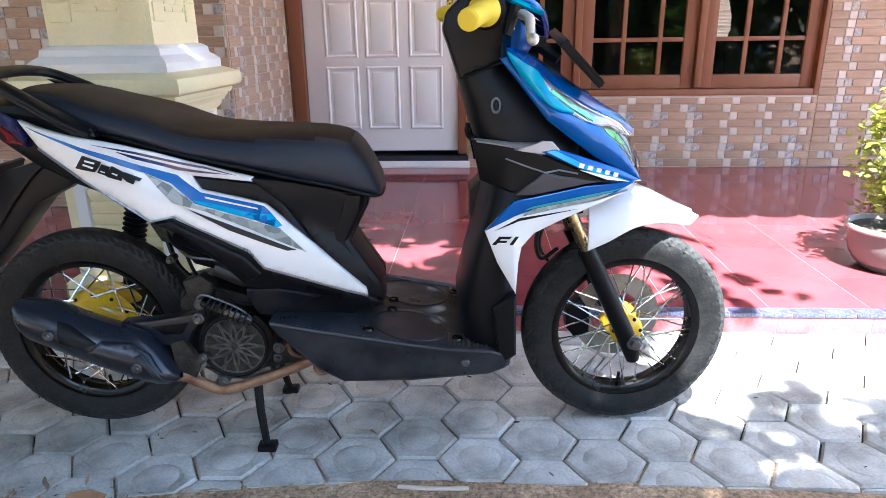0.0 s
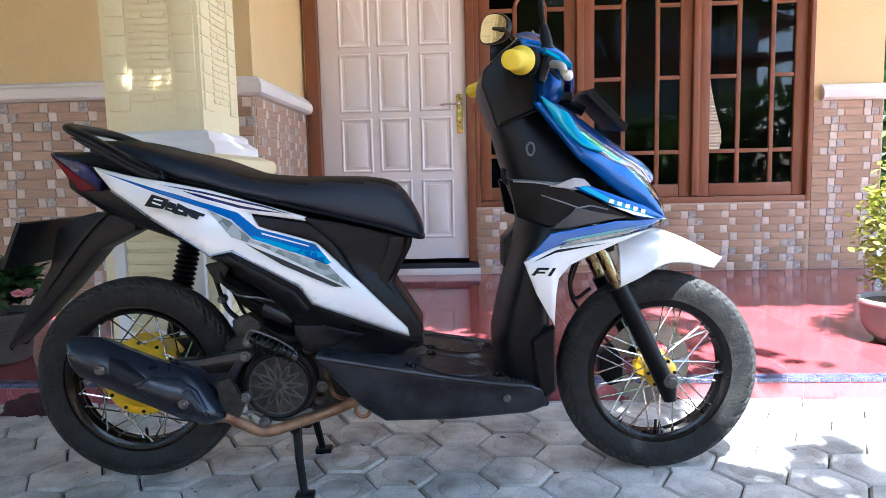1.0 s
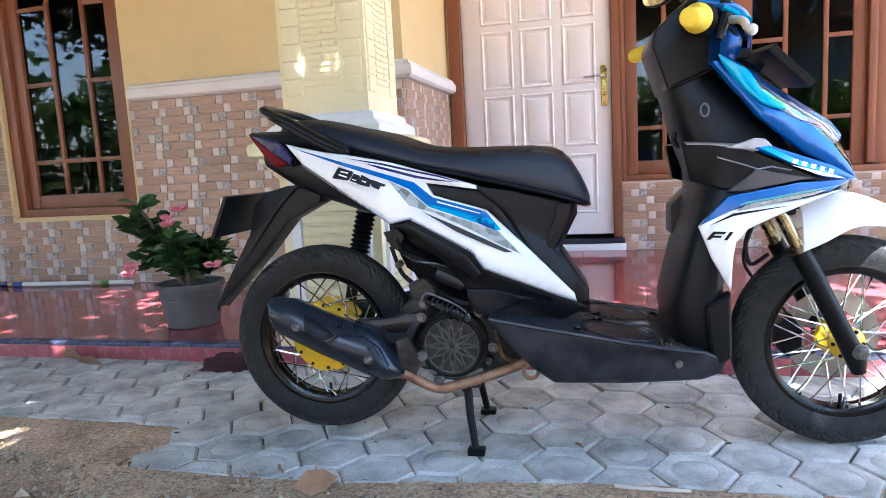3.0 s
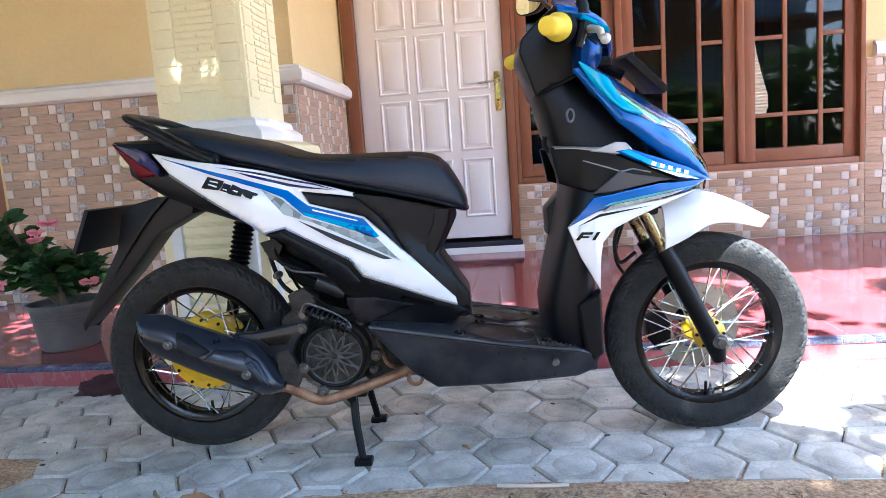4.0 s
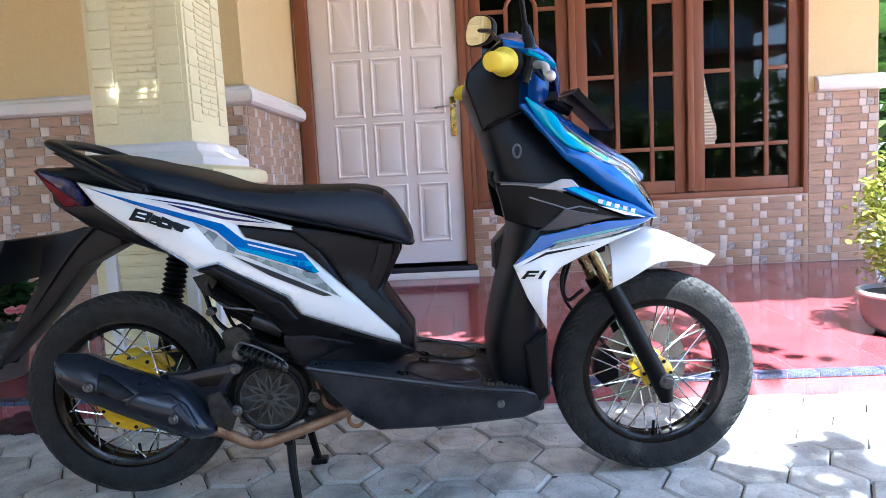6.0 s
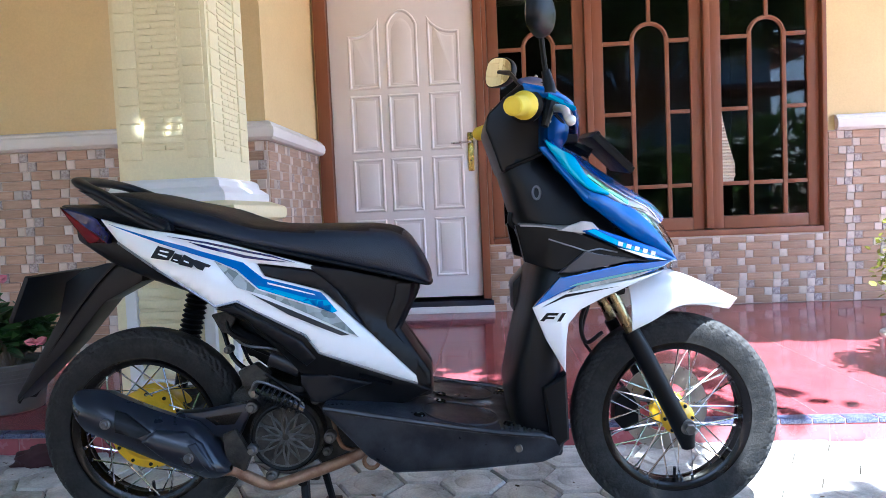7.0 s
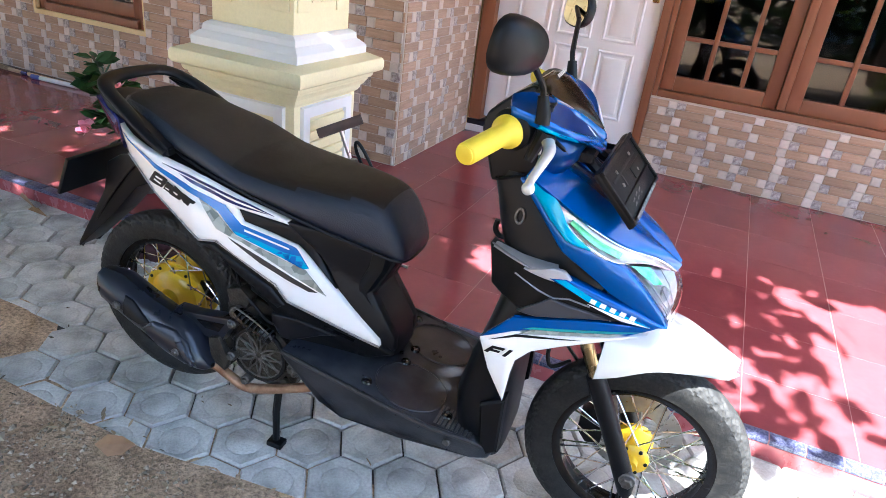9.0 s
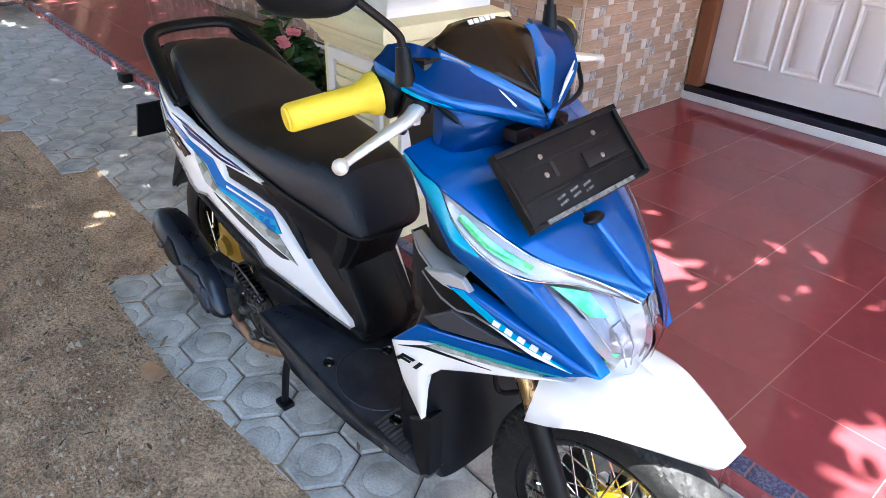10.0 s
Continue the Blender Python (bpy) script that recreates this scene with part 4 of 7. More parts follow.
part("heat_plate", prism([(-0.345, 0.215), (-0.31, 0.19), (-0.24, 0.182), (-0.19, 0.20), (-0.20, 0.215), (-0.25, 0.197), (-0.31, 0.207)], -0.128, -0.118, 0.002), M_BOLT, engine)
part("drain_plug", joined(ycyl(0.018, -0.10, -0.07, 16, -0.335, 0.215), ycyl(0.010, -0.108, -0.09, 6, -0.335, 0.215)), M_DISC, S)
part("exhaust_pipe", tube(curve_points([(0.0, -0.02, 0.23), (-0.06, -0.07, 0.232), (-0.13, -0.115, 0.212), (-0.24, -0.145, 0.184), (-0.30, -0.15, 0.172), (-0.35, -0.152, 0.192), (-0.385, -0.155, 0.21), (-0.44, -0.165, 0.21)], 5), 0.0125, 12), M_RUST, S, "rusty exhaust pipe", smooth=True)
MUFF = [(-0.706, 0.394, 0.345, -0.02), (-0.702, 0.402, 0.325, -0.006), (-0.690, 0.405, 0.308, 0.004), (-0.640, 0.401, 0.282, 0.010), (-0.590, 0.377, 0.258, 0.012), (-0.54, 0.356, 0.236, 0.012),
        (-0.49, 0.337, 0.212, 0.011), (-0.45, 0.323, 0.199, 0.009), (-0.425, 0.297, 0.197, 0.007), (-0.405, 0.267, 0.203, 0.003), (-0.388, 0.234, 0.210, -0.012), (-0.381, 0.226, 0.214, -0.03)]


def muff_ring(x, zt, zb, w):
    """Section of the muffler: flat shoulder above, swollen side, rounded belly."""
    h = zt - zb
    prof = ((-0.150, zt - 0.004), (-0.172, zt), (-0.190 - w * 0.3, zt - 0.10 * h), (-0.200 - w * 0.8, zt - 0.30 * h), (-0.203 - w, zt - 0.48 * h), (-0.199 - w * 0.8, zt - 0.68 * h),
            (-0.186 - w * 0.4, zt - 0.88 * h), (-0.168, zb), (-0.135, zb + 0.004), (-0.115, zb + 0.03), (-0.115, zt - 0.03), (-0.130, zt - 0.012))
    return [(x + 0.10 * (zt - z), y, z) for y, z in prof]


muffler = part("muffler", loft([muff_ring(*r) for r in MUFF]), M_MUFF, S, "dark muffler with a faceted heat shield")


def muff_half(x, z):
    xs = [r_[0] for r_ in MUFF]
    x -= 0.1 * (interp(x, xs, [r_[1] for r_ in MUFF]) - z)
    zt, zb, w = (interp(x, xs, [r_[k] for r_ in MUFF]) for k in (1, 2, 3))
    return interp((zt - z) / (zt - zb), [0, 0.10, 0.30, 0.48, 0.68, 0.88, 1], [0.172, 0.190 + w * 0.3, 0.200 + w * 0.8, 0.203 + w, 0.199 + w * 0.8, 0.186 + w * 0.4, 0.168])


part("shield_notch", shell([(-0.606, 0.366), (-0.585, 0.358), (-0.530, 0.318), (-0.556, 0.309), (-0.602, 0.322)], muff_half, 0.005, 0.0045, -1, 0.010, 0.001), M_BLACKM, muffler)
part("shield_facet", shell([(-0.522, 0.322), (-0.462, 0.312), (-0.428, 0.286), (-0.404, 0.244), (-0.440, 0.222), (-0.500, 0.252), (-0.548, 0.300)], muff_half, 0.008, 0.006, -1, 0.010, 0.003), M_MUFF, muffler)
part("shield_rib", shell([(-0.440, 0.292), (-0.416, 0.258), (-0.404, 0.234), (-0.414, 0.230), (-0.430, 0.256), (-0.454, 0.288)], muff_half, 0.006, 0.009, -1, 0.010, 0.002), M_MUFF, muffler)
for x, z in ((-0.622, 0.341), (-0.452, 0.262)):
    yb = -muff_half(x, z) - 0.004
    part("bolt", joined(ycyl(0.011, yb - 0.004, yb + 0.004, 16, x, z), ycyl(0.007, yb - 0.008, yb, 6, x, z)), M_BOLT, muffler)
part("mounting_tab", prism([(-0.40, 0.29), (-0.37, 0.30), (-0.34, 0.24), (-0.355, 0.205), (-0.395, 0.225)], -0.16, -0.14, 0.004), M_CASE, S)

# centre stand
stand = part("centre_stand", tube([(-0.245, -0.10, 0.155), (-0.245, 0.10, 0.155)], 0.012, 10), M_BLACKM, S)
for sd in (-1, 1):
    part("stand_leg", tube([(-0.243, sd * 0.085, 0.155), (-0.236, sd * 0.11, 0.09), (-0.224, sd * 0.128, 0.012)], [0.011, 0.01, 0.009], 8), M_BLACKM, stand)
    part("stand_foot", box(-0.243, sd * 0.130 - 0.016, 0.0, -0.200, sd * 0.130 + 0.016, 0.016, 0.004), M_BLACKM, stand)
part("stand_bracket", prism([(-0.29, 0.19), (-0.20, 0.19), (-0.215, 0.14), (-0.265, 0.14)], -0.06, 0.06, 0.006), M_CASE, S)
part("bracket_ring", tube([(-0.085 + 0.017 * math.cos(a), -0.105, 0.20 + 0.017 * math.sin(a)) for a in [math.tau * k / 16 for k in range(16)]], 0.005, 6, closed=True), M_RUST, S)

# ---- rear bodywork ----
white_line = [(-0.653, 0.769), (-0.545, 0.744), (-0.486, 0.734), (-0.385, 0.712), (-0.281, 0.679), (-0.19, 0.649), (-0.19, 0.64), (-0.238, 0.649), (-0.304, 0.661), (-0.288, 0.632), (-0.173, 0.592), (-0.077, 0.494), (0.023, 0.384), (0.026, 0.368), (-0.018, 0.386), (-0.18, 0.461), (-0.205, 0.501), (-0.339, 0.584), (-0.385, 0.575), (-0.407, 0.593), (-0.511, 0.66), (-0.601, 0.717)]
low_line = [(-0.385, 0.573), (-0.339, 0.582), (-0.205, 0.499), (-0.18, 0.459), (-0.018, 0.384), (0.026, 0.366), (0.058, 0.35), (-0.013, 0.316), (-0.175, 0.341), (-0.209, 0.391), (-0.268, 0.473), (-0.331, 0.54)]
decals = [("stripe", M_STRIPE, [(-0.626, 0.758), (-0.446, 0.704), (-0.329, 0.664), (-0.287, 0.628), (-0.173, 0.589), (-0.14, 0.546), (-0.15, 0.544), (-0.187, 0.563), (-0.295, 0.608), (-0.339, 0.65), (-0.384, 0.672), (-0.461, 0.699)]),
          ("stripe", M_NAVY, [(-0.486, 0.727), (-0.401, 0.711), (-0.318, 0.6885), (-0.274, 0.677), (-0.22, 0.656), (-0.276, 0.6735), (-0.320, 0.6845), (-0.403, 0.7070)]),
          ("stripe", M_NAVY, [(-0.440, 0.7130), (-0.405, 0.7040), (-0.324, 0.6790), (-0.279, 0.6685), (-0.235, 0.659), (-0.281, 0.6650), (-0.327, 0.6735), (-0.409, 0.7000)]),
          ("facet_film", M_CAMO, [(-0.384, 0.671), (-0.341, 0.646), (-0.296, 0.605), (-0.188, 0.56), (-0.145, 0.542), (-0.096, 0.486), (-0.194, 0.545), (-0.28, 0.592), (-0.338, 0.613), (-0.368, 0.65)]),
          ("stripe", M_CYAN, [(-0.3, 0.615), (-0.293, 0.608), (-0.187, 0.563), (-0.15, 0.544), (-0.14, 0.546), (-0.161, 0.571), (-0.194, 0.578), (-0.266, 0.605)]),
          ("stripe", M_DARKGREY, [(-0.309, 0.598), (-0.237, 0.561), (-0.179, 0.53), (-0.115, 0.493), (-0.132, 0.494), (-0.237, 0.549)])]
# wordmark drawn as plain slanted shapes
wordmark = [[(-0.518, 0.683), (-0.5, 0.707), (-0.465, 0.695), (-0.468, 0.687), (-0.478, 0.676)],
            [(-0.473, 0.675), (-0.464, 0.691), (-0.449, 0.685), (-0.454, 0.668)],
            [(-0.456, 0.667), (-0.445, 0.687), (-0.421, 0.674), (-0.428, 0.659)],
            [(-0.417, 0.657), (-0.423, 0.663), (-0.426, 0.671), (-0.42, 0.675), (-0.389, 0.662), (-0.393, 0.658), (-0.401, 0.66), (-0.405, 0.652)]]
slits = [[(-0.499, 0.692), (-0.479, 0.685), (-0.481, 0.682), (-0.5, 0.689)], [(-0.495, 0.699), (-0.476, 0.694), (-0.478, 0.691), (-0.496, 0.696)], [(-0.467, 0.679), (-0.457, 0.676), (-0.458, 0.674), (-0.467, 0.677)], [(-0.444, 0.675), (-0.433, 0.671), (-0.435, 0.668), (-0.445, 0.673)]]
for sd in (-1, 1):
    panel = part("side_panel", shell(white_line, rear_half, 0.012, 0.0, sd, 0.014), M_WPAINT, S, "white side panel with blue and grey stripes", smooth=True)
    part("panel_edge", tube([(x_, sd * (rear_half(x_, z_) + 0.001), z_) for x_, z_ in [(-0.601, 0.717), (-0.511, 0.66), (-0.407, 0.593), (-0.385, 0.575), (-0.339, 0.584), (-0.205, 0.501), (-0.18, 0.461), (-0.018, 0.386), (0.026, 0.368)]], 0.0028, 6), M_SILVER, panel)
    for nm, m_, ln in decals:
        part(nm, shell(ln, rear_half, 0.002, 0.0030, sd, 0.014, 0), m_, panel)
    part("writing_bar", shell([(-0.279, 0.62), (-0.186, 0.587), (-0.184, 0.584), (-0.277, 0.616)], rear_half, 0.002, 0.0050, sd, 0.014, 0), M_WPAINT, panel)
    for ln in wordmark:
        part("badge_shape", shell(ln, rear_half, 0.003, 0.0050, sd, 0.014, 0), M_INK, panel)
    for ln in slits:
        part("badge_slit", shell(ln, rear_half, 0.003, 0.0056, sd, 0.014, 0), M_WPAINT, panel)
    part("lower_cover", shell(low_line, rear_half, 0.014, -0.001, sd, 0.014, 0.004), M_BLACKM, S, smooth=True)
    part("cover_facet", shell([(-0.225, 0.413), (-0.161, 0.406), (-0.075, 0.379), (-0.155, 0.353), (-0.184, 0.346), (-0.204, 0.351), (-0.223, 0.387)], rear_half, 0.010, 0.006, sd, 0.014, 0.004), M_BLACK, S, smooth=True)
    part("cover_ridge", shell([(-0.385, 0.570), (-0.345, 0.576), (-0.279, 0.534), (-0.215, 0.490), (-0.188, 0.448), (-0.209, 0.431), (-0.262, 0.486), (-0.331, 0.551)], rear_half, 0.010, 0.006, sd, 0.014, 0.004), M_BLACK, S, smooth=True)
    part("cover_mark", shell([(-0.10, 0.405), (-0.03, 0.379), (-0.033, 0.370), (-0.103, 0.396)], rear_half, 0.0015, 0.0012, sd, 0.02, 0), M_GLOSSBLK, S)
    part("inset_cover", shell([(-0.302, 0.658), (-0.238, 0.645), (-0.19, 0.637), (-0.161, 0.624), (-0.081, 0.5), (-0.171, 0.594), (-0.286, 0.633)], rear_half, 0.012, -0.004, sd, 0.014, 0.003), M_BLACK, S, smooth=True)
    lens = part("tail_light", shell([(-0.775, 0.802), (-0.70, 0.783), (-0.667, 0.770), (-0.631, 0.735), (-0.639, 0.715), (-0.695, 0.745)], rear_half, 0.02, 0.002, sd, 0.025, 0.004), M_SMOKE, S, "smoked tail light with a red edge")
    part("red_lens", shell([(-0.775, 0.80), (-0.70, 0.751), (-0.639, 0.717), (-0.71, 0.716), (-0.757, 0.776)], rear_half, 0.02, 0.001, sd, 0.025, 0.004), M_RED, lens)

part("tail_cover", loft([oval(x, 0, z, w, h, 16, 3) for x, z, w, h in [(-0.778, 0.80, 0.05, 0.008), (-0.72, 0.785, 0.085, 0.022), (-0.62, 0.775, 0.11, 0.03), (-0.5, 0.75, 0.118, 0.03)]]), M_BLACK, S)
# seat
seat_rows = [(-0.690, 0.800, 0.810, 0.045), (-0.680, 0.796, 0.824, 0.072), (-0.635, 0.788, 0.830, 0.096), (-0.575, 0.768, 0.826, 0.115), (-0.495, 0.742, 0.805, 0.135), (-0.405, 0.718, 0.783, 0.147), (-0.357, 0.705, 0.764, 0.150), (-0.314, 0.693, 0.749, 0.151),
             (-0.248, 0.677, 0.741, 0.148), (-0.182, 0.66, 0.738, 0.142), (-0.10, 0.637, 0.736, 0.130), (-0.032, 0.618, 0.730, 0.112), (0.005, 0.607, 0.716, 0.104), (0.035, 0.598, 0.677, 0.094), (0.056, 0.59, 0.635, 0.080), (0.064, 0.592, 0.612, 0.06)]


def seat_ring(x, zb, zt, w):
    out = []
    zs = zb + (zt - zb) * 0.42
    for y, z in ((-0.80, zb), (-0.95, zb + 0.006), (-1.0, zb + (zs - zb) * 0.5), (-0.985, zs), (-0.90, zb + (zt - zb) * 0.74), (-0.74, zb + (zt - zb) * 0.9), (-0.5, zb + (zt - zb) * 0.975), (-0.2, zt),
                 (0.2, zt), (0.5, zb + (zt - zb) * 0.975), (0.74, zb + (zt - zb) * 0.9), (0.90, zb + (zt - zb) * 0.74), (0.985, zs), (1.0, zb + (zs - zb) * 0.5), (0.95, zb + 0.006), (0.80, zb)):
        out.append((x, y * w, z))
    return out


bm = loft([seat_ring(*r) for r in seat_rows])
bmesh.ops.subdivide_edges(bm, edges=bm.edges[:], cuts=1, smooth=0.6, use_grid_fill=True)
bm.normal_update()
bmesh.ops.recalc_face_normals(bm, faces=bm.faces)
bm.faces.index_update()
# upward faces get the browner vinyl in place of a sheen of light
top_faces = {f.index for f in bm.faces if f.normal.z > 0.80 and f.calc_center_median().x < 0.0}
seat = part("seat", bm, M_SEAT, S, "long black vinyl seat, top coloured brown for its sheen", smooth=True)
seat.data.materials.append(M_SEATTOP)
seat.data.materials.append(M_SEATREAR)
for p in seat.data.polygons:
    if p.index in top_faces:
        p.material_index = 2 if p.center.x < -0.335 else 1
part("seat_seam", tube(curve_points([(-0.60, -0.10, 0.772), (-0.41, -0.145, 0.722), (-0.183, -0.140, 0.664), (-0.03, -0.11, 0.622), (0.05, -0.078, 0.594), (0.064, 0, 0.590), (0.05, 0.078, 0.594), (-0.03, 0.11, 0.622), (-0.183, 0.140, 0.664), (-0.41, 0.145, 0.722)], 4), 0.004, 6), M_BLACKM, seat)
# grab rail
rail = part("grab_rail", tube(curve_points([(-0.49, -0.150, 0.742), (-0.55, -0.146, 0.772), (-0.63, -0.132, 0.818), (-0.69, -0.112, 0.846), (-0.714, -0.07, 0.856), (-0.720, 0, 0.858), (-0.714, 0.07, 0.856), (-0.69, 0.112, 0.846), (-0.63, 0.132, 0.818), (-0.55, 0.146, 0.772), (-0.49, 0.150, 0.742)], 5), 0.0185, 14, flat=0.55), M_BLACK, S, smooth=True)
for sd in (-1, 1):
    part("rail_foot", shell([(-0.70, 0.835), (-0.614, 0.814), (-0.488, 0.756), (-0.483, 0.738), (-0.518, 0.735), (-0.603, 0.777)], lambda x, z: 0.160 - 0.20 * max(0, -0.5 - x), 0.02, 0.0, sd, 0.03, 0.005), M_BLACK, rail)
# rear mudguard and plate
part("mudguard", patch([(-0.64, -0.055, 0.690), (-0.72, -0.055, 0.615), (-0.82, -0.05, 0.49), (-0.928, -0.03, 0.345)], [(-0.64, 0.055, 0.690), (-0.72, 0.055, 0.615), (-0.82, 0.05, 0.49), (-0.928, 0.03, 0.345)], 6, 0.010, (-0.8, 0, 0.6), 0.006), M_BLACK, S, "long black rear mudguard")
part("mudguard_side", prism([(-0.60, 0.655), (-0.688, 0.668), (-0.742, 0.655), (-0.784, 0.628), (-0.806, 0.545), (-0.918, 0.365), (-0.922, 0.348), (-0.785, 0.478), (-0.695, 0.578), (-0.605, 0.622)], -0.045, 0.045, 0.004), M_BLACK, S)
rp = part("plate_holder", box(-0.005, -0.135, -0.055, 0.005, 0.135, 0.055, 0.003), M_BLACK, S, "black rear plate")
rp.matrix_local = pose(-0.838, 0, 0.600, 0, 24, 0)
for k in range(3):
    part("plate_bar", box(-0.0065, -0.07 + 0.05 * k, -0.012, -0.005, -0.035 + 0.05 * k, 0.012, 0), M_SILVER, rp)

# ---- floor and leg shield ----
skirt = [(-0.176, 0.351), (-0.067, 0.331), (0.109, 0.298), (0.297, 0.267), (0.345, 0.246), (0.332, 0.211), (0.295, 0.196), (0.119, 0.19), (-0.029, 0.19), (-0.078, 0.23), (-0.165, 0.334)]
floor_bm = prism(skirt, -0.195, 0.195, 0.010, 3)
for v in floor_bm.verts:
    v.co.y *= interp(v.co.x, [-0.2, 0.2, 0.30, 0.35], [1.0, 1.0, 0.90, 0.86]) * interp(v.co.z, [0.18, 0.27], [0.80, 1.0])
part("floorboard", floor_bm, M_SCUFF, S, "black floorboard with scuffed edges")
for sd in (-1, 1):
    part("floor_edge", tube([(-0.170, sd * 0.190, 0.348), (-0.067, sd * 0.192, 0.329), (0.109, sd * 0.192, 0.297), (0.20, sd * 0.191, 0.282), (0.297, sd * 0.172, 0.265)], 0.006, 8), M_DARKGREY, S)
    part("floor_bolt", ycyl(0.009, sd * 0.172 - 0.003, sd * 0.172 + 0.006, 12, 0.241, 0.239), M_BOLT, S)
    part("shield_skirt", shell([(0.298, 0.365), (0.350, 0.395), (0.352, 0.252), (0.330, 0.236), (0.312, 0.262)], lambda x, z: 0.166, 0.03, 0, sd, 0.03, 0.005), M_BLACKM, S)
for k in range(9):
    x = 0.205 + k * 0.010
    z = 0.2815 - (x - 0.20) * 0.155 + 0.0015
    for sd in (-1, 1):
        part("floor_rib", box(x, sd * 0.140 - 0.032, z - 0.002, x + 0.006, sd * 0.140 + 0.032, z + 0.002, 0.001), M_GRILLE, S)
for sd in (-1, 1):
    ring = [(0.120 + 0.085 * math.cos(a), sd * 0.098 + 0.078 * math.sin(a), 0.2985 - 0.085 * math.cos(a) * 0.175) for a in [math.tau * k / 36 for k in range(36)]]
    part("floor_ring", tube(ring, 0.0022, 6, closed=True), M_DARKGREY, S)
    for x_, y_ in ((0.030, 0.152), (0.225, 0.135), (0.075, 0.030)):
        part("floor_plug", moved(lathe([(0, 0.0022), (0.007, 0.0022), (0.009, 0.001), (0.011, 0.0035), (0.013, 0.0)], 14), pose(x_, sd * y_, 0.3147 - (x_ - 0.03) * 0.175, 0, 9, 0)), M_GLOSSBLK, S)
shield_rows = [(0.20, 0.30, 0.352, 0.12), (0.27, 0.232, 0.352, 0.15), (0.35, 0.226, 0.352, 0.155), (0.42, 0.242, 0.352, 0.16), (0.53, 0.272, 0.355, 0.165), (0.62, 0.292, 0.43, 0.160), (0.66, 0.285, 0.49, 0.14),
               (0.70, 0.270, 0.49, 0.135), (0.76, 0.250, 0.45, 0.128), (0.80, 0.240, 0.41, 0.120), (0.835, 0.230, 0.36, 0.114), (0.862, 0.236, 0.345, 0.108)]
part("leg_shield", loft([oval(z, (xb + xf) / 2, 0, (xf - xb) / 2, w, 24, 3.4, ax="z") for z, xb, xf, w in shield_rows]), M_BLACK, S, "black inner leg shield", smooth=True)
column_line = [(0.283, 1.026), (0.251, 1.004), (0.206, 0.962), (0.200, 0.931), (0.215, 0.889), (0.233, 0.832), (0.330, 0.872), (0.345, 0.90), (0.345, 0.95), (0.335, 1.005)]
cover_bm = prism(column_line, -0.105, 0.105, 0.010, 3)
for v in cover_bm.verts:
    if v.co.y > 0:
        v.co.y *= interp(v.co.z, [0.94, 1.01], [1.0, 0.45])
        v.co.z -= max(0.0, v.co.z - 0.98) * 0.6
part("steering_cover", cover_bm, M_BLACK, S, "black handlebar cover with straight worn edges")
part("shield_seam", tube([(0.236, -0.095, 0.838), (0.25, -0.110, 0.844), (0.31, -0.116, 0.866), (0.335, -0.116, 0.876)], 0.004, 6), M_BLACKM, S)
part("speedometer", moved(prism([(-0.05, -0.01), (0.05, -0.01), (0.05, 0.008), (-0.05, 0.008)], -0.075, 0.060, 0.006), pose(0.258, -0.02, 0.998, 0, -40, 0)), M_GLOSSBLK, S)
part("glove_box", prism([(0.262, 0.57), (0.30, 0.61), (0.31, 0.57), (0.285, 0.49), (0.262, 0.50)], 0.06, 0.15, 0.006), M_BLACK, S)
part("hook", tube(curve_points([(0.285, -0.07, 0.715), (0.262, -0.072, 0.712), (0.25, -0.072, 0.725), (0.252, -0.072, 0.745)], 4), 0.006, 8), M_BLACKM, S)
key = part("ignition_ring", moved(tube([(0.0, 0.008 * math.cos(a), 0.014 * math.sin(a)) for a in [math.tau * k / 20 for k in range(20)]], 0.003, 6, closed=True), pose(0.305, -0.124, 0.785, 0, 12, 82)), M_BOLT, S, "dull steel ignition ring")
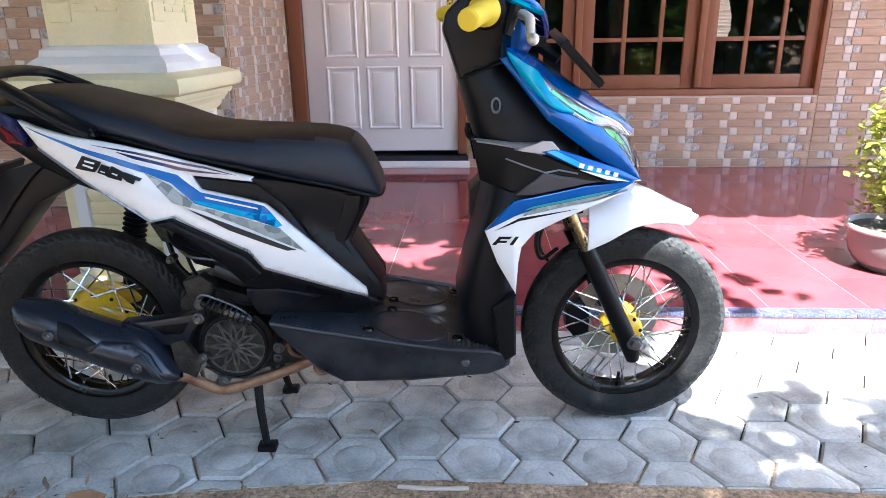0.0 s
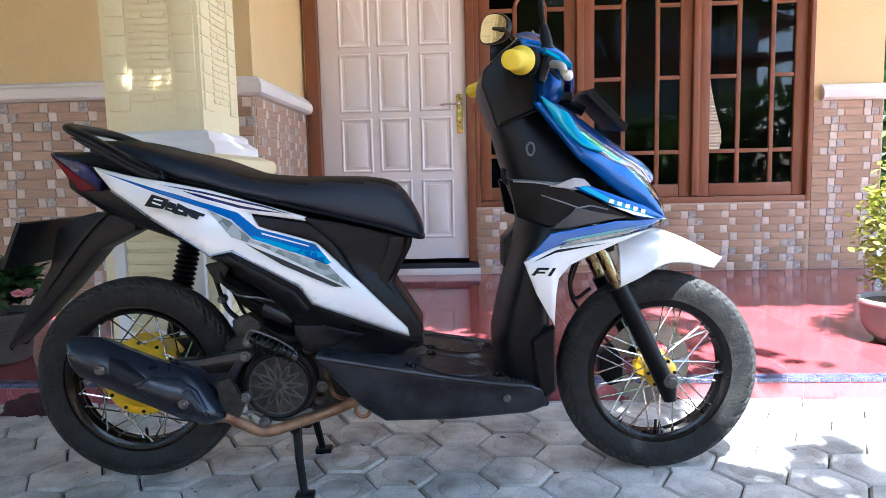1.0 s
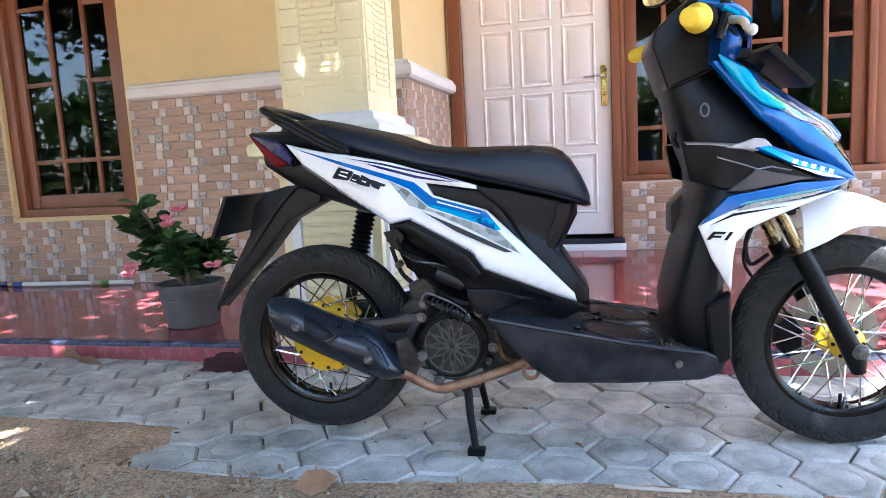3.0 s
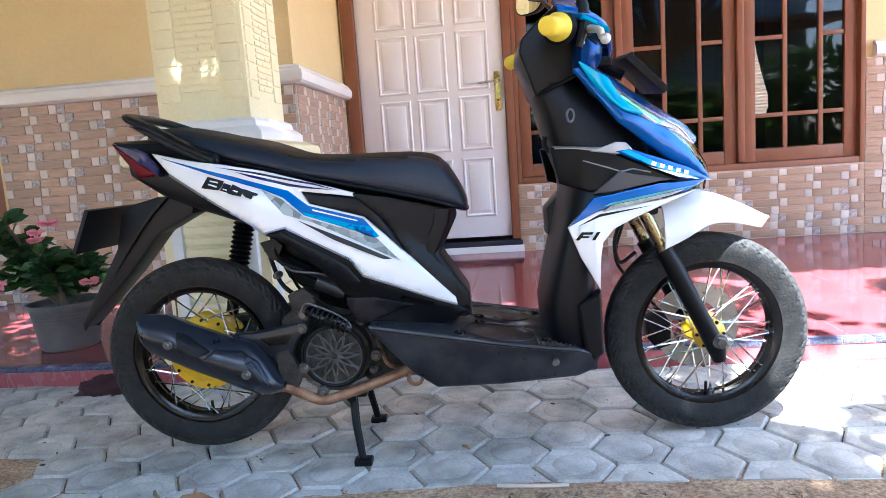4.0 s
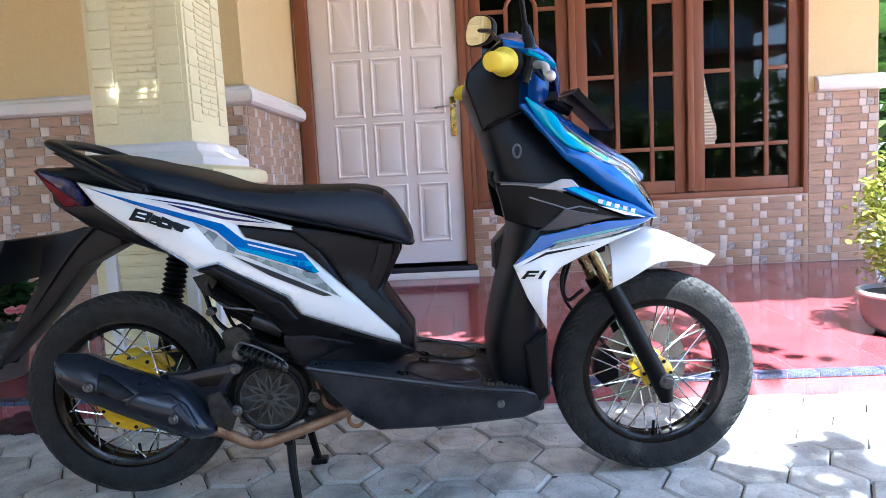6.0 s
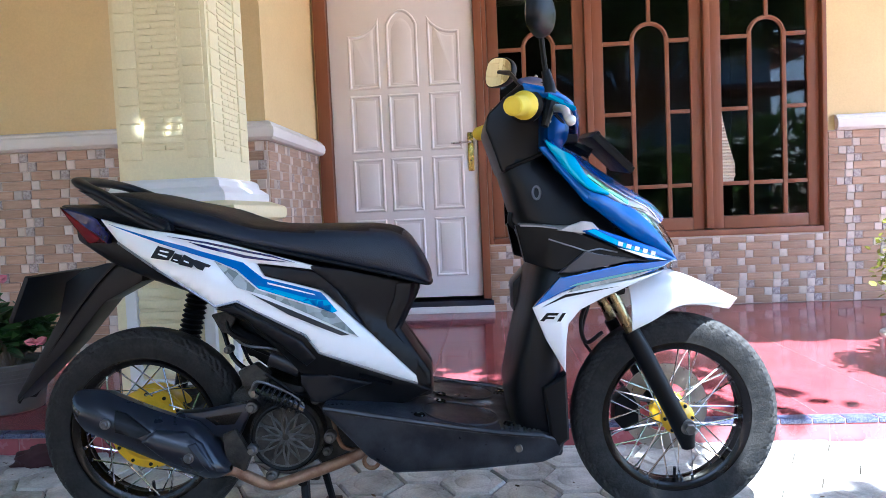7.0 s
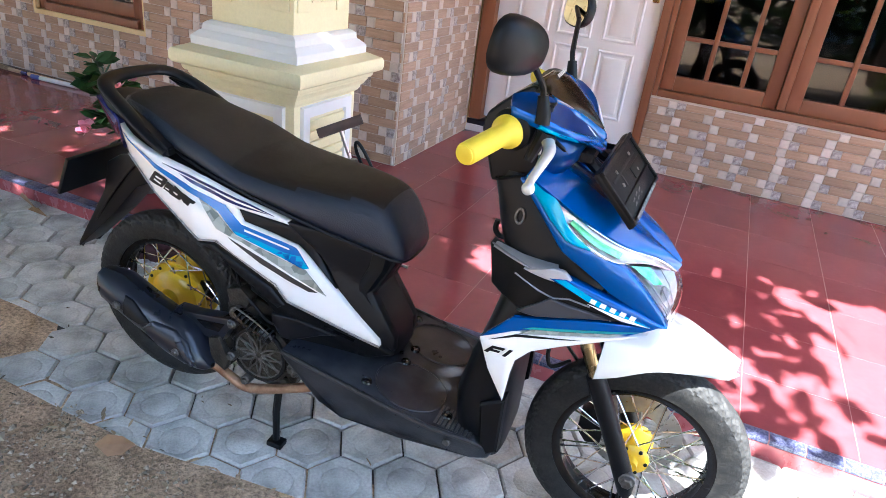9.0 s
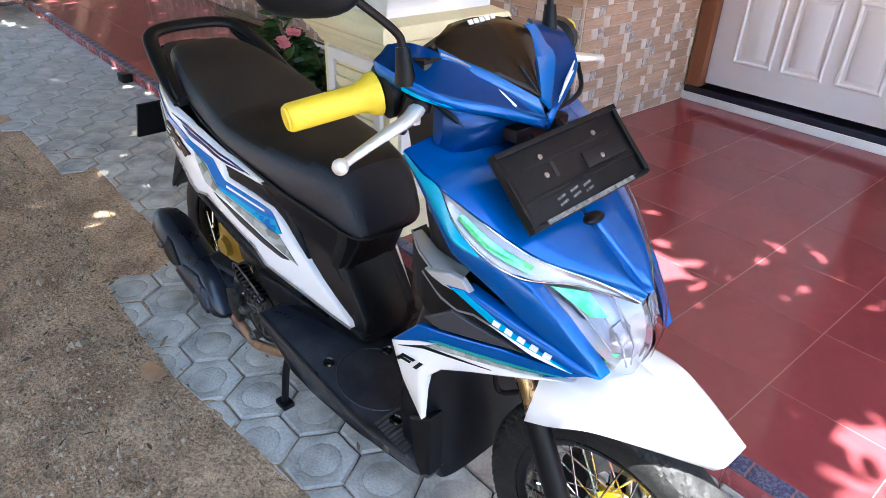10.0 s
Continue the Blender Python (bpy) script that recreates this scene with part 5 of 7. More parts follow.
for sd in (-1, 1):
    part("shield_side", shell([(0.257, 0.717), (0.33, 0.712), (0.384, 0.701), (0.540, 0.627), (0.486, 0.629), (0.334, 0.615), (0.273, 0.637)], shield_half, 0.03, -0.006, sd, 0.03, 0.005), M_BLACKM, S)
    part("silver_edge", tube([(x_, sd * (shield_half(x_, z_) - 0.005), z_) for x_, z_ in [(0.262, 0.720), (0.309, 0.7155), (0.357, 0.7045), (0.393, 0.693)]], 0.0020, 6), M_SILVER, S)
    part("shield_shelf", patch([(0.268, sd * 0.112, 0.7185), (0.300, sd * 0.122, 0.7165), (0.345, sd * 0.132, 0.713), (0.395, sd * 0.130, 0.712)], [(x_, sd * (shield_half(x_, z_) - 0.004), z_) for x_, z_ in [(0.266, 0.7165), (0.309, 0.7135), (0.357, 0.7055), (0.402, 0.700)]], 3, 0.003, (0.2, sd * 0.4, 0.9), 0.003), M_SHELF, S, "pale silver plastic shelf")
    part("shelf_face", shell([(0.338, 0.7035), (0.392, 0.7205), (0.414, 0.7175), (0.432, 0.698), (0.399, 0.694)], shield_half, 0.008, 0.003, sd, 0.02, 0.002), M_SHELF, S, "pale silver plastic facet")
    part("shield_line", tube([(x_, sd * (shield_half(x_, z_) - 0.0055), z_) for x_, z_ in [(0.322, 0.685), (0.372, 0.667), (0.402, 0.656), (0.430, 0.660), (0.47, 0.650)]], 0.0018, 6), M_SILVER, S)
    part("grey_facet", shell([(0.338, 0.612), (0.366, 0.634), (0.398, 0.657), (0.432, 0.648), (0.520, 0.6315), (0.486, 0.6285), (0.377, 0.6135)], shield_half, 0.006, 0.0015, sd, 0.02, 0.002), M_FACET, S)
    wp = part("front_panel", shell([(0.280, 0.543), (0.30, 0.556), (0.351, 0.575), (0.500, 0.590), (0.585, 0.606), (0.50, 0.578), (0.434, 0.555), (0.382, 0.533), (0.356, 0.505), (0.350, 0.47), (0.346, 0.402), (0.306, 0.475)], front_half, 0.01, 0.0, sd, 0.014), M_WPAINT, S, "white front panel", smooth=True)
    bl = part("front_stripe", shell([(0.281, 0.545), (0.338, 0.604), (0.377, 0.608), (0.486, 0.624), (0.606, 0.626), (0.548, 0.602), (0.377, 0.584), (0.34, 0.572)], front_half, 0.01, 0.002, sd, 0.028, 0.0015), M_BLUE, S)
    part("stripe", shell([(0.377, 0.5905), (0.486, 0.6050), (0.58, 0.6150), (0.548, 0.609), (0.487, 0.600), (0.36, 0.584)], front_half, 0.0015, 0.004, sd, 0.02, 0), M_TEAL, bl)
    part("facet_film", shell([(0.355, 0.572), (0.377, 0.585), (0.487, 0.599), (0.548, 0.607), (0.517, 0.597), (0.377, 0.575)], front_half, 0.0015, 0.0042, sd, 0.02, 0), M_CAMO, bl)
    part("stripe", shell([(0.30, 0.545), (0.35, 0.568), (0.47, 0.578), (0.35, 0.562)], front_half, 0.0015, 0.0024, sd, 0.02, 0), M_INK, wp)
    part("badge", shell([(0.294, 0.516), (0.309, 0.532), (0.335, 0.530), (0.331, 0.525), (0.312, 0.5265), (0.3095, 0.5235), (0.326, 0.522), (0.3235, 0.518), (0.306, 0.5192), (0.302, 0.5145)], front_half, 0.0015, 0.0024, sd, 0.02, 0), M_INK, wp)
    part("badge", shell([(0.330, 0.5125), (0.3425, 0.5295), (0.350, 0.529), (0.3375, 0.512)], front_half, 0.0015, 0.0024, sd, 0.02, 0), M_INK, wp)
    sp = part("spear", shell([(0.384, 0.701), (0.420, 0.705), (0.556, 0.656), (0.617, 0.623), (0.544, 0.629)], front_half, 0.02, 0.004, sd, 0.012, 0.003), M_BLUE, S, smooth=True)
    part("stripe", shell([(0.40, 0.700), (0.464, 0.667), (0.55, 0.632), (0.585, 0.627), (0.47, 0.676), (0.418, 0.702)], front_half, 0.0015, 0.006, sd, 0.02, 0), M_CYAN, sp)
    part("stripe", shell([(0.464, 0.662), (0.53, 0.636), (0.585, 0.626), (0.545, 0.640)], front_half, 0.0015, 0.0062, sd, 0.02, 0), M_WPAINT, sp)
    for k in range(5):
        x, z = 0.468 + 0.0190 * k, 0.6775 - 0.0060 * k
        part("badge_shape", shell([(x, z - 0.0120), (x + 0.0105, z - 0.0153), (x + 0.0130, z - 0.0068), (x + 0.0025, z - 0.0035)], front_half, 0.0015, 0.0068, sd, 0.01, 0), M_WPAINT, sp)
    part("cowl_side", shell([(0.305, 0.878), (0.356, 0.815), (0.399, 0.761), (0.501, 0.684), (0.617, 0.622), (0.600, 0.650), (0.556, 0.702), (0.512, 0.742), (0.480, 0.755), (0.449, 0.771), (0.412, 0.784), (0.372, 0.818), (0.348, 0.846), (0.322, 0.882)], cowl_half, 0.02, -0.001, sd, 0.02, 0.003), M_BLUE, S, "glossy blue cowl side", smooth=True)

# hood, lamps
mir = (False, True)
hood_mid = [(0.320, 0, 0.902), (0.395, 0, 0.866), (0.465, 0, 0.822), (0.530, 0, 0.776), (0.578, 0, 0.740), (0.606, 0, 0.714)]
hood_edge = [(0.318, -0.195, 0.892), (0.378, -0.184, 0.856), (0.443, -0.151, 0.810), (0.508, -0.115, 0.773), (0.568, -0.063, 0.746), (0.612, -0.010, 0.711)]
strip_low = [(0.378, -0.185, 0.854), (0.404, -0.184, 0.813), (0.450, -0.177, 0.778), (0.500, -0.146, 0.750), (0.552, -0.084, 0.738), (0.609, -0.016, 0.707)]
strip_up = [(0.378, -0.184, 0.855), (0.414, -0.164, 0.828), (0.462, -0.141, 0.797), (0.508, -0.115, 0.772), (0.568, -0.063, 0.745), (0.610, -0.014, 0.709)]
rim_top = [(0.318, -0.1955, 0.891), (0.351, -0.193, 0.869), (0.378, -0.1855, 0.853), (0.404, -0.1845, 0.812), (0.430, -0.181, 0.790), (0.450, -0.178, 0.777)]
rim_low = [(0.322, -0.196, 0.882), (0.348, -0.188, 0.846), (0.372, -0.1875, 0.819), (0.391, -0.1885, 0.801), (0.412, -0.189, 0.785), (0.449, -0.1785, 0.774)]
lamp_mid = [(0.613, 0, 0.704), (0.627, 0, 0.678), (0.634, 0, 0.640), (0.622, 0, 0.594)]
lamp_side = [(0.512, -0.134, 0.740), (0.560, -0.112, 0.700), (0.606, -0.090, 0.652), (0.618, -0.045, 0.600)]
for mr in mir:
    part("hood", patch(hood_mid, hood_edge, 8, 0.012, (0.5, -0.25, 0.8), 0.006, mirror=mr), M_BLUE, S, "glossy blue front hood", smooth=True)
    part("cowl_rim", patch(rim_top, rim_low, 3, 0.001, (0.45, -0.75, 0.45), 0.004, mirror=mr), M_CYAN, S, smooth=True)
    hl = part("headlight", patch(strip_up, strip_low, 5, 0.007, (0.45, -0.75, 0.45), 0.0015, mirror=mr), M_LENS, S, "clear headlight strip with a green filter", smooth=True)
    back = Vector((-0.004, 0.005, -0.004))
    refl_a, refl_b = [Vector(q_) + back for q_ in strip_up], [Vector(q_) + back for q_ in strip_low]
    part("reflector", patch(refl_a, refl_b, 4, -0.004, (0.45, -0.75, 0.45), 0.004, mirror=mr), M_STRIPREFL, hl)
    up_ = Vector((0.0016, -0.0022, 0.0016))
    mid_a = [a.lerp(b, 0.35) + up_ for a, b in zip(refl_a[1:4], refl_b[1:4])]
    mid_b = [a.lerp(b, 0.70) + up_ for a, b in zip(refl_a[1:4], refl_b[1:4])]
    part("filter", patch(mid_a, mid_b, 2, 0.002, (0.45, -0.75, 0.45), 0.003, mirror=mr), M_GREEN, hl)
    for f_ in (0.06, 0.94):
        part("chrome_line", tube([(lambda c: (c.x, -c.y if mr else c.y, c.z))(a.lerp(b, f_) + up_) for a, b in zip(curve_points(refl_a, 4), curve_points(refl_b, 4))], 0.0014, 6), M_CHROME, hl)
    ml = part("main_lamp", patch(lamp_mid, lamp_side, 6, 0.008, (0.8, -0.5, 0.1), 0.0015, mirror=mr), M_LENS, S, "clear main headlamp lens", smooth=True)
    bk = Vector((-0.012, 0.008, -0.002))
    la, lb = [Vector(q_) + Vector((-0.012, 0, 0)) for q_ in lamp_mid], [Vector(q_) + bk for q_ in lamp_side]
    part("reflector", patch(la, lb, 4, -0.008, (0.8, -0.5, 0.1), 0.004, mirror=mr), M_REFL, ml)
    sgn = 1 if mr else -1
    for f_, k0, k1 in ((0.30, 0, 3), (0.55, 0, 3), (0.78, 0, 2)):
        part("chrome_line", tube([(q_.x + 0.006, sgn * abs(q_.y), q_.z) for q_ in [a.lerp(b, f_) for a, b in zip(la, lb)][k0:k1 + 1]], 0.0016, 6), M_REFL, ml)
    part("bulb_shade", moved(lathe([(0, 0.004), (0.007, 0.003), (0.014, -0.002), (0.020, -0.006), (0.018, -0.009), (0.010, -0.006), (0, -0.004)], 6), Matrix.Translation((0.606, sgn * 0.036, 0.660)) @ pose(0, 0, 0, 0, 70, sgn * 22)), M_REFL, ml)
    fa = [la[0].lerp(lb[0], 0.50), la[1].lerp(lb[1], 0.50)]
    fb = [la[0].lerp(lb[0], 0.84), la[1].lerp(lb[1], 0.72)]
    part("filter", patch([(0.604, sgn * 0.030, 0.622), (0.600, sgn * 0.055, 0.634)], [(0.600, sgn * 0.036, 0.606), (0.596, sgn * 0.058, 0.616)], 2, 0.0, (1, 0, 0), 0.003), M_GREEN, ml)
    part("filter", patch([q_ + Vector((0.007, -0.004, 0.003)) for q_ in fa], [q_ + Vector((0.007, -0.004, 0.003)) for q_ in fb], 3, 0.0, (0.8, -0.5, 0.1), 0.003, mirror=mr), M_GREEN, ml)
for sd in (-1, 1):
    part("hood_crease", tube(curve_points([(0.352, sd * 0.128, 0.883), (0.42, sd * 0.098, 0.846), (0.50, sd * 0.062, 0.797), (0.565, sd * 0.030, 0.750)], 5), [0.0025] * 16, 6), M_BLUE, S)
part("nose", loft([oval(z, x, 0, 0.05, w, 16, 2.5, ax="z") for z, x, w in [(0.56, 0.52, 0.05), (0.60, 0.545, 0.075), (0.65, 0.535, 0.075), (0.70, 0.50, 0.08)]]), M_BLACKM, S)
part("nose_notch", sphere(0.014, (0.506, 0.0, 0.796), 12, (0.9, 1.7, 0.5)), M_BLACKM, S)

# ---- handlebar ----
def bar_ring(y, k):
    pts = [(0.318, 0.985), (0.312, 0.872), (0.340, 0.866), (0.366, 0.872), (0.386, 0.900), (0.390, 0.925), (0.376, 0.955), (0.345, 0.985)]
    return [(0.335 + (x - 0.335) * k, y, 0.940 + (z - 0.940) * (0.5 + 0.5 * k)) for x, z in pts]


part("handlebar_cowl", loft([bar_ring(y, k) for y, k in ((-0.152, 0.25), (-0.140, 0.62), (-0.115, 0.86), (-0.07, 0.96), (-0.02, 1), (0.03, 0.92), (0.062, 0.66), (0.075, 0.25))]), M_BLUE_SHADED, S, "glossy blue handlebar cowl", smooth=False)
# smoked visor, turned with the bars a little towards the near side
visor_m = [(0.308, -0.045, 1.046), (0.333, -0.046, 1.035), (0.372, -0.040, 0.999), (0.411, -0.031, 0.956)]
visor_l = [(0.300, -0.100, 1.041), (0.326, -0.146, 1.022), (0.372, -0.088, 0.989), (0.410, -0.033, 0.955)]
visor_r = [(0.302, 0.022, 1.034), (0.326, 0.042, 1.021), (0.372, 0.006, 0.989), (0.411, -0.029, 0.955)]
visor = part("visor", joined(patch(visor_m, visor_l, 5, 0.004, (0.7, -0.2, 0.7), 0.004, n=4), patch(visor_m, visor_r, 5, 0.004, (0.7, 0.2, 0.7), 0.004, n=4)), M_VISOR, S, "smoked brown visor", smooth=True)
part("visor_back", patch(visor_l[:2] + [(0.318, -0.152, 1.024)], [(0.285, -0.09, 1.012), (0.285, -0.13, 1.008), (0.30, -0.150, 1.012)], 3, 0, (-0.7, 0, 0.7), 0.004, n=3), M_BLACKM, visor)
for k in range(5):
    part("badge_block", moved(box(-0.001, -0.0038, -0.0032, 0.001, 0.0038, 0.0032), pose(0.3205, -0.078 + 0.0108 * k, 1.0445 + 0.0006 * k, 0, -45, 0)), M_WPAINT, visor)
for sd in (-1, 1):
    if sd < 0:
        bl_u = [(0.276, -0.210, 1.006), (0.328, -0.204, 0.994), (0.374, -0.172, 0.976), (0.403, -0.100, 0.955), (0.421, -0.018, 0.924)]
        bl_l = [(0.278, -0.209, 0.986), (0.328, -0.203, 0.976), (0.378, -0.170, 0.960), (0.401, -0.104, 0.940), (0.420, -0.018, 0.908)]
        deck = [(0.268, -0.180, 1.020), (0.298, -0.168, 1.026), (0.333, -0.148, 1.017), (0.378, -0.090, 0.984), (0.416, -0.030, 0.948)]
        edge_in = [(0.327, -0.147, 1.0235), (0.350, -0.118, 1.006), (0.373, -0.088, 0.990), (0.412, -0.034, 0.955)]
        edge_out = [(0.338, -0.150, 1.012), (0.358, -0.126, 0.996), (0.381, -0.096, 0.979), (0.420, -0.030, 0.934)]
        way = (0.7, -0.6, 0.3)
    else:
        bl_u = [(0.290, 0.150, 1.012), (0.336, 0.118, 1.008), (0.370, 0.104, 0.985), (0.388, 0.075, 0.958), (0.420, -0.012, 0.932)]
        bl_l = [(0.292, 0.150, 0.975), (0.338, 0.122, 0.968), (0.372, 0.102, 0.960), (0.388, 0.072, 0.946), (0.421, -0.013, 0.908)]
        deck = [(0.300, 0.070, 1.030), (0.322, 0.060, 1.024), (0.366, 0.058, 0.984), (0.392, 0.022, 0.955), (0.421, -0.014, 0.936)]
        edge_in = [(0.318, 0.036, 1.026), (0.345, 0.027, 1.006), (0.376, 0.006, 0.987), (0.413, -0.027, 0.953)]
        edge_out = [(0.323, 0.060, 1.026), (0.346, 0.059, 1.004), (0.368, 0.057, 0.985), (0.420, -0.013, 0.938)]
        way = (0.7, 0.6, 0.3)
    wing = part("cowl_wing", patch(bl_u, bl_l, 4, 0.004, way, 0.006), M_BLUE, S, "blue blade of the handlebar cowl", smooth=True)
    part("wing_deck", patch(bl_u, deck, 4, -0.002, (0.4, 0.2 * sd, 0.9), 0.005), M_BLUE_SHADED, wing, smooth=True)
    # brighter blue paints the sky's light onto this facet beside the visor
    part("visor_border", patch(edge_in, edge_out, 3, 0.002, (0.6, 0.3 * sd, 0.7), 0.004), M_STRIPE, wing, smooth=True)
    if sd < 0:
        part("stripe", patch([(0.324, -0.206, 0.986), (0.350, -0.192, 0.976), (0.380, -0.172, 0.963)], [(0.326, -0.206, 0.977), (0.352, -0.191, 0.967), (0.390, -0.160, 0.955)], 2, 0.003, way, 0.008), M_CYAN, wing)
        part("stripe", tube([(0.362, -0.152, 0.9790), (0.383, -0.112, 0.9660), (0.405, -0.072, 0.9490)], [0.0008, 0.0018, 0.0022], 6), M_WPAINT, wing)
        part("stripe", tube([(0.378, -0.096, 0.9790), (0.392, -0.084, 0.9650), (0.405, -0.072, 0.9490)], [0.0008, 0.0018, 0.0022], 6), M_WPAINT, wing)
        part("stripe", tube([(0.336, -0.148, 1.0155), (0.350, -0.130, 1.0075), (0.362, -0.118, 1.000)], [0.002, 0.0022, 0.0012], 6), M_SILVER, wing)
    else:
        part("stripe", tube([(0.378, 0.092, 0.978), (0.392, 0.060, 0.962), (0.408, 0.024, 0.944)], [0.0010, 0.0030, 0.0016], 6), M_WPAINT, wing)
        part("stripe", tube([(0.384, 0.084, 0.966), (0.400, 0.040, 0.948), (0.414, 0.006, 0.932)], [0.0010, 0.0022, 0.0016], 6), M_WPAINT, wing)
    if sd < 0:
        rsv = part("brake_reservoir", box(0.304, -0.178, 0.975, 0.338, -0.142, 1.008, 0.004), M_DARKGREY, S, "dark brake fluid box")
        part("cap", box(0.303, -0.179, 1.008, 0.339, -0.141, 1.0125, 0.0015), M_BLACKM, rsv)
        part("sight_glass", moved(lathe([(0, 0), (0.009, 0), (0.009, 0.004), (0, 0.005)], 14), pose(0.339, -0.152, 0.996, 0, 90, 0)), M_CHROME, rsv)
    a, b = (Vector((0.276, -0.203, 0.962)), Vector((0.240, -0.322, 0.943))) if sd < 0 else (Vector((0.262, 0.200, 0.975)), Vector((0.204, 0.308, 0.968)))
    d = (b - a).normalized()
    grip = part("grip", tube([a, a + d * 0.003, a + d * 0.012, a + d * 0.019, a + d * 0.028] + [a + d * (0.036 + 0.0085 * k) for k in range(9)] + [b - d * 0.004, b], [0.022, 0.0295, 0.0285, 0.0225, 0.0200] + [0.0190] * 9 + [0.0188, 0.0172], 24), M_YGRIP, S, "yellow rubber grip", smooth=True)
    part("bar_end", tube([b - d * 0.001, b + d * 0.0025, b + d * 0.0035], [0.0162, 0.0158, 0.0140], 24), M_YGRIP, grip)
    part("switch_housing", tube([a - d * 0.045, a - d * 0.04, a - d * 0.006, a], [0.024, 0.036, 0.037, 0.028], 16), M_BLACKM, S)
    pv = Vector((0.338, -0.185, 0.957)) if sd < 0 else Vector((0.310, 0.155, 0.960))
    part("lever_perch", joined(tube([a - d * 0.03, pv], 0.013, 10), sphere(0.016, pv, 10, (1, 1, 0.9)), tube([pv + Vector((-0.006, sd * 0.005, 0.011)), pv + Vector((-0.022, sd * 0.015, -0.039))], [0.013, 0.008], 8), moved(box(-0.026, -0.009, -0.013, 0.007, 0.015, 0.009, 0.004), Matrix.Translation(pv))), M_BLACKM, S)
    part("perch_clamp", moved(box(-0.020, -0.004, -0.030, -0.006, 0.008, -0.010, 0.002), Matrix.Translation(pv)), M_ALU, S)
    lv = part("brake_lever", tube(curve_points([pv, (0.352, sd * 0.22, 0.948), (0.350, sd * 0.262, 0.934), (0.345, sd * 0.30, 0.918), (0.347, sd * 0.319, 0.913)] if sd < 0 else [pv, (0.322, 0.180, 0.958), (0.334, 0.205, 0.956), (0.332, 0.224, 0.952), (0.330, 0.236, 0.949)], 4), [0.012, 0.012, 0.0115, 0.011, 0.0105, 0.010, 0.0095, 0.009, 0.0085, 0.008, 0.0075, 0.0075, 0.007, 0.007, 0.007, 0.007, 0.007][:17], 10, flat=0.75), M_ALU, S, "silver brake lever", smooth=True)
    part("lever_ball", sphere(0.0105 if sd < 0 else 0.008, (0.347, -0.321, 0.912) if sd < 0 else (0.330, 0.238, 0.948), 12), M_ALU, lv)
    foot = [(0.328, -0.202, 0.995), (0.322, -0.201, 1.030), (0.318, -0.210, 1.050), (0.305, -0.262, 1.092)] if sd < 0 else [(0.315, 0.106, 1.005), (0.309, 0.110, 1.046), (0.304, 0.122, 1.066), (0.290, 0.214, 1.116)]
    stem = part("mirror_stem", tube(curve_points(foot, 5), 0.0055, 8), M_BLACKM, S)
    part("stem_boot", tube([Vector(foot[0]) - Vector((0, 0, 0.01)), Vector(foot[0]) + Vector((0, 0, 0.005)), Vector(foot[1])], [0.0135, 0.0125, 0.009], 12), M_BLACKM, stem)
    hc = Vector((0.290, -0.310, 1.114)) if sd < 0 else Vector((0.268, 0.290, 1.134))
    if sd > 0:
        part("stem_arm", tube([foot[3], hc], 0.0055, 8), M_BLACKM, stem)
    else:
        part("stem_arm", tube([foot[3], (0.30, -0.29, 1.108)], 0.0055, 8), M_BLACKM, stem)
    head = []
    for u in [k / 12 for k in range(13)]:
        s_ = (1 - (u - 0.35) ** 4 * 0.9) * math.sqrt(max(0.0, 1 - ((u - 0.0)) ** 2.5))
        ring = []
        for k in range(24):
            a2 = math.tau * k / 24
            yy = 0.062 * math.copysign(abs(math.cos(a2)) ** 0.75, math.cos(a2))
            zz = 0.042 * math.copysign(abs(math.sin(a2)) ** 0.75, math.sin(a2)) * (1 + 0.18 * sd * math.cos(a2))
            ring.append((0.035 * u, yy * max(s_, 0.02), zz * max(s_, 0.02)))
        head.append(ring)
    mh = part("mirror_head", loft(head), M_BLACKM, stem, "black mirror housing", smooth=True)
    head_pose = Matrix.Translation(hc) @ pose(0, 0, 0, sd * 8, 6, -24 if sd < 0 else 34)
    mh.matrix_local = head_pose
    glass_ring = [(-0.002, y * 0.93, z * 0.93) for _, y, z in head[0]]
    gb = bmesh.new()
    gb.faces.new([gb.verts.new(p) for p in glass_ring])
    r = bmesh.ops.extrude_face_region(gb, geom=gb.faces[:])
    for gv in r["geom"]:
        if isinstance(gv, bmesh.types.BMVert):
            gv.co.x += 0.003
    bmesh.ops.recalc_face_normals(gb, faces=gb.faces)
    mgl = part("mirror_glass", gb, M_MIRROR, stem, "mirror glass")
    mgl.matrix_local = head_pose
for k, y in enumerate((-0.16, -0.12, 0.12, 0.16)):
    part("cable", tube(curve_points([(0.34, y, 0.955), (0.37, y * 0.8, 0.92), (0.345, y * 0.5, 0.885), (0.33, y * 0.4, 0.85)], 5), 0.004, 6), M_BLACKM, S)

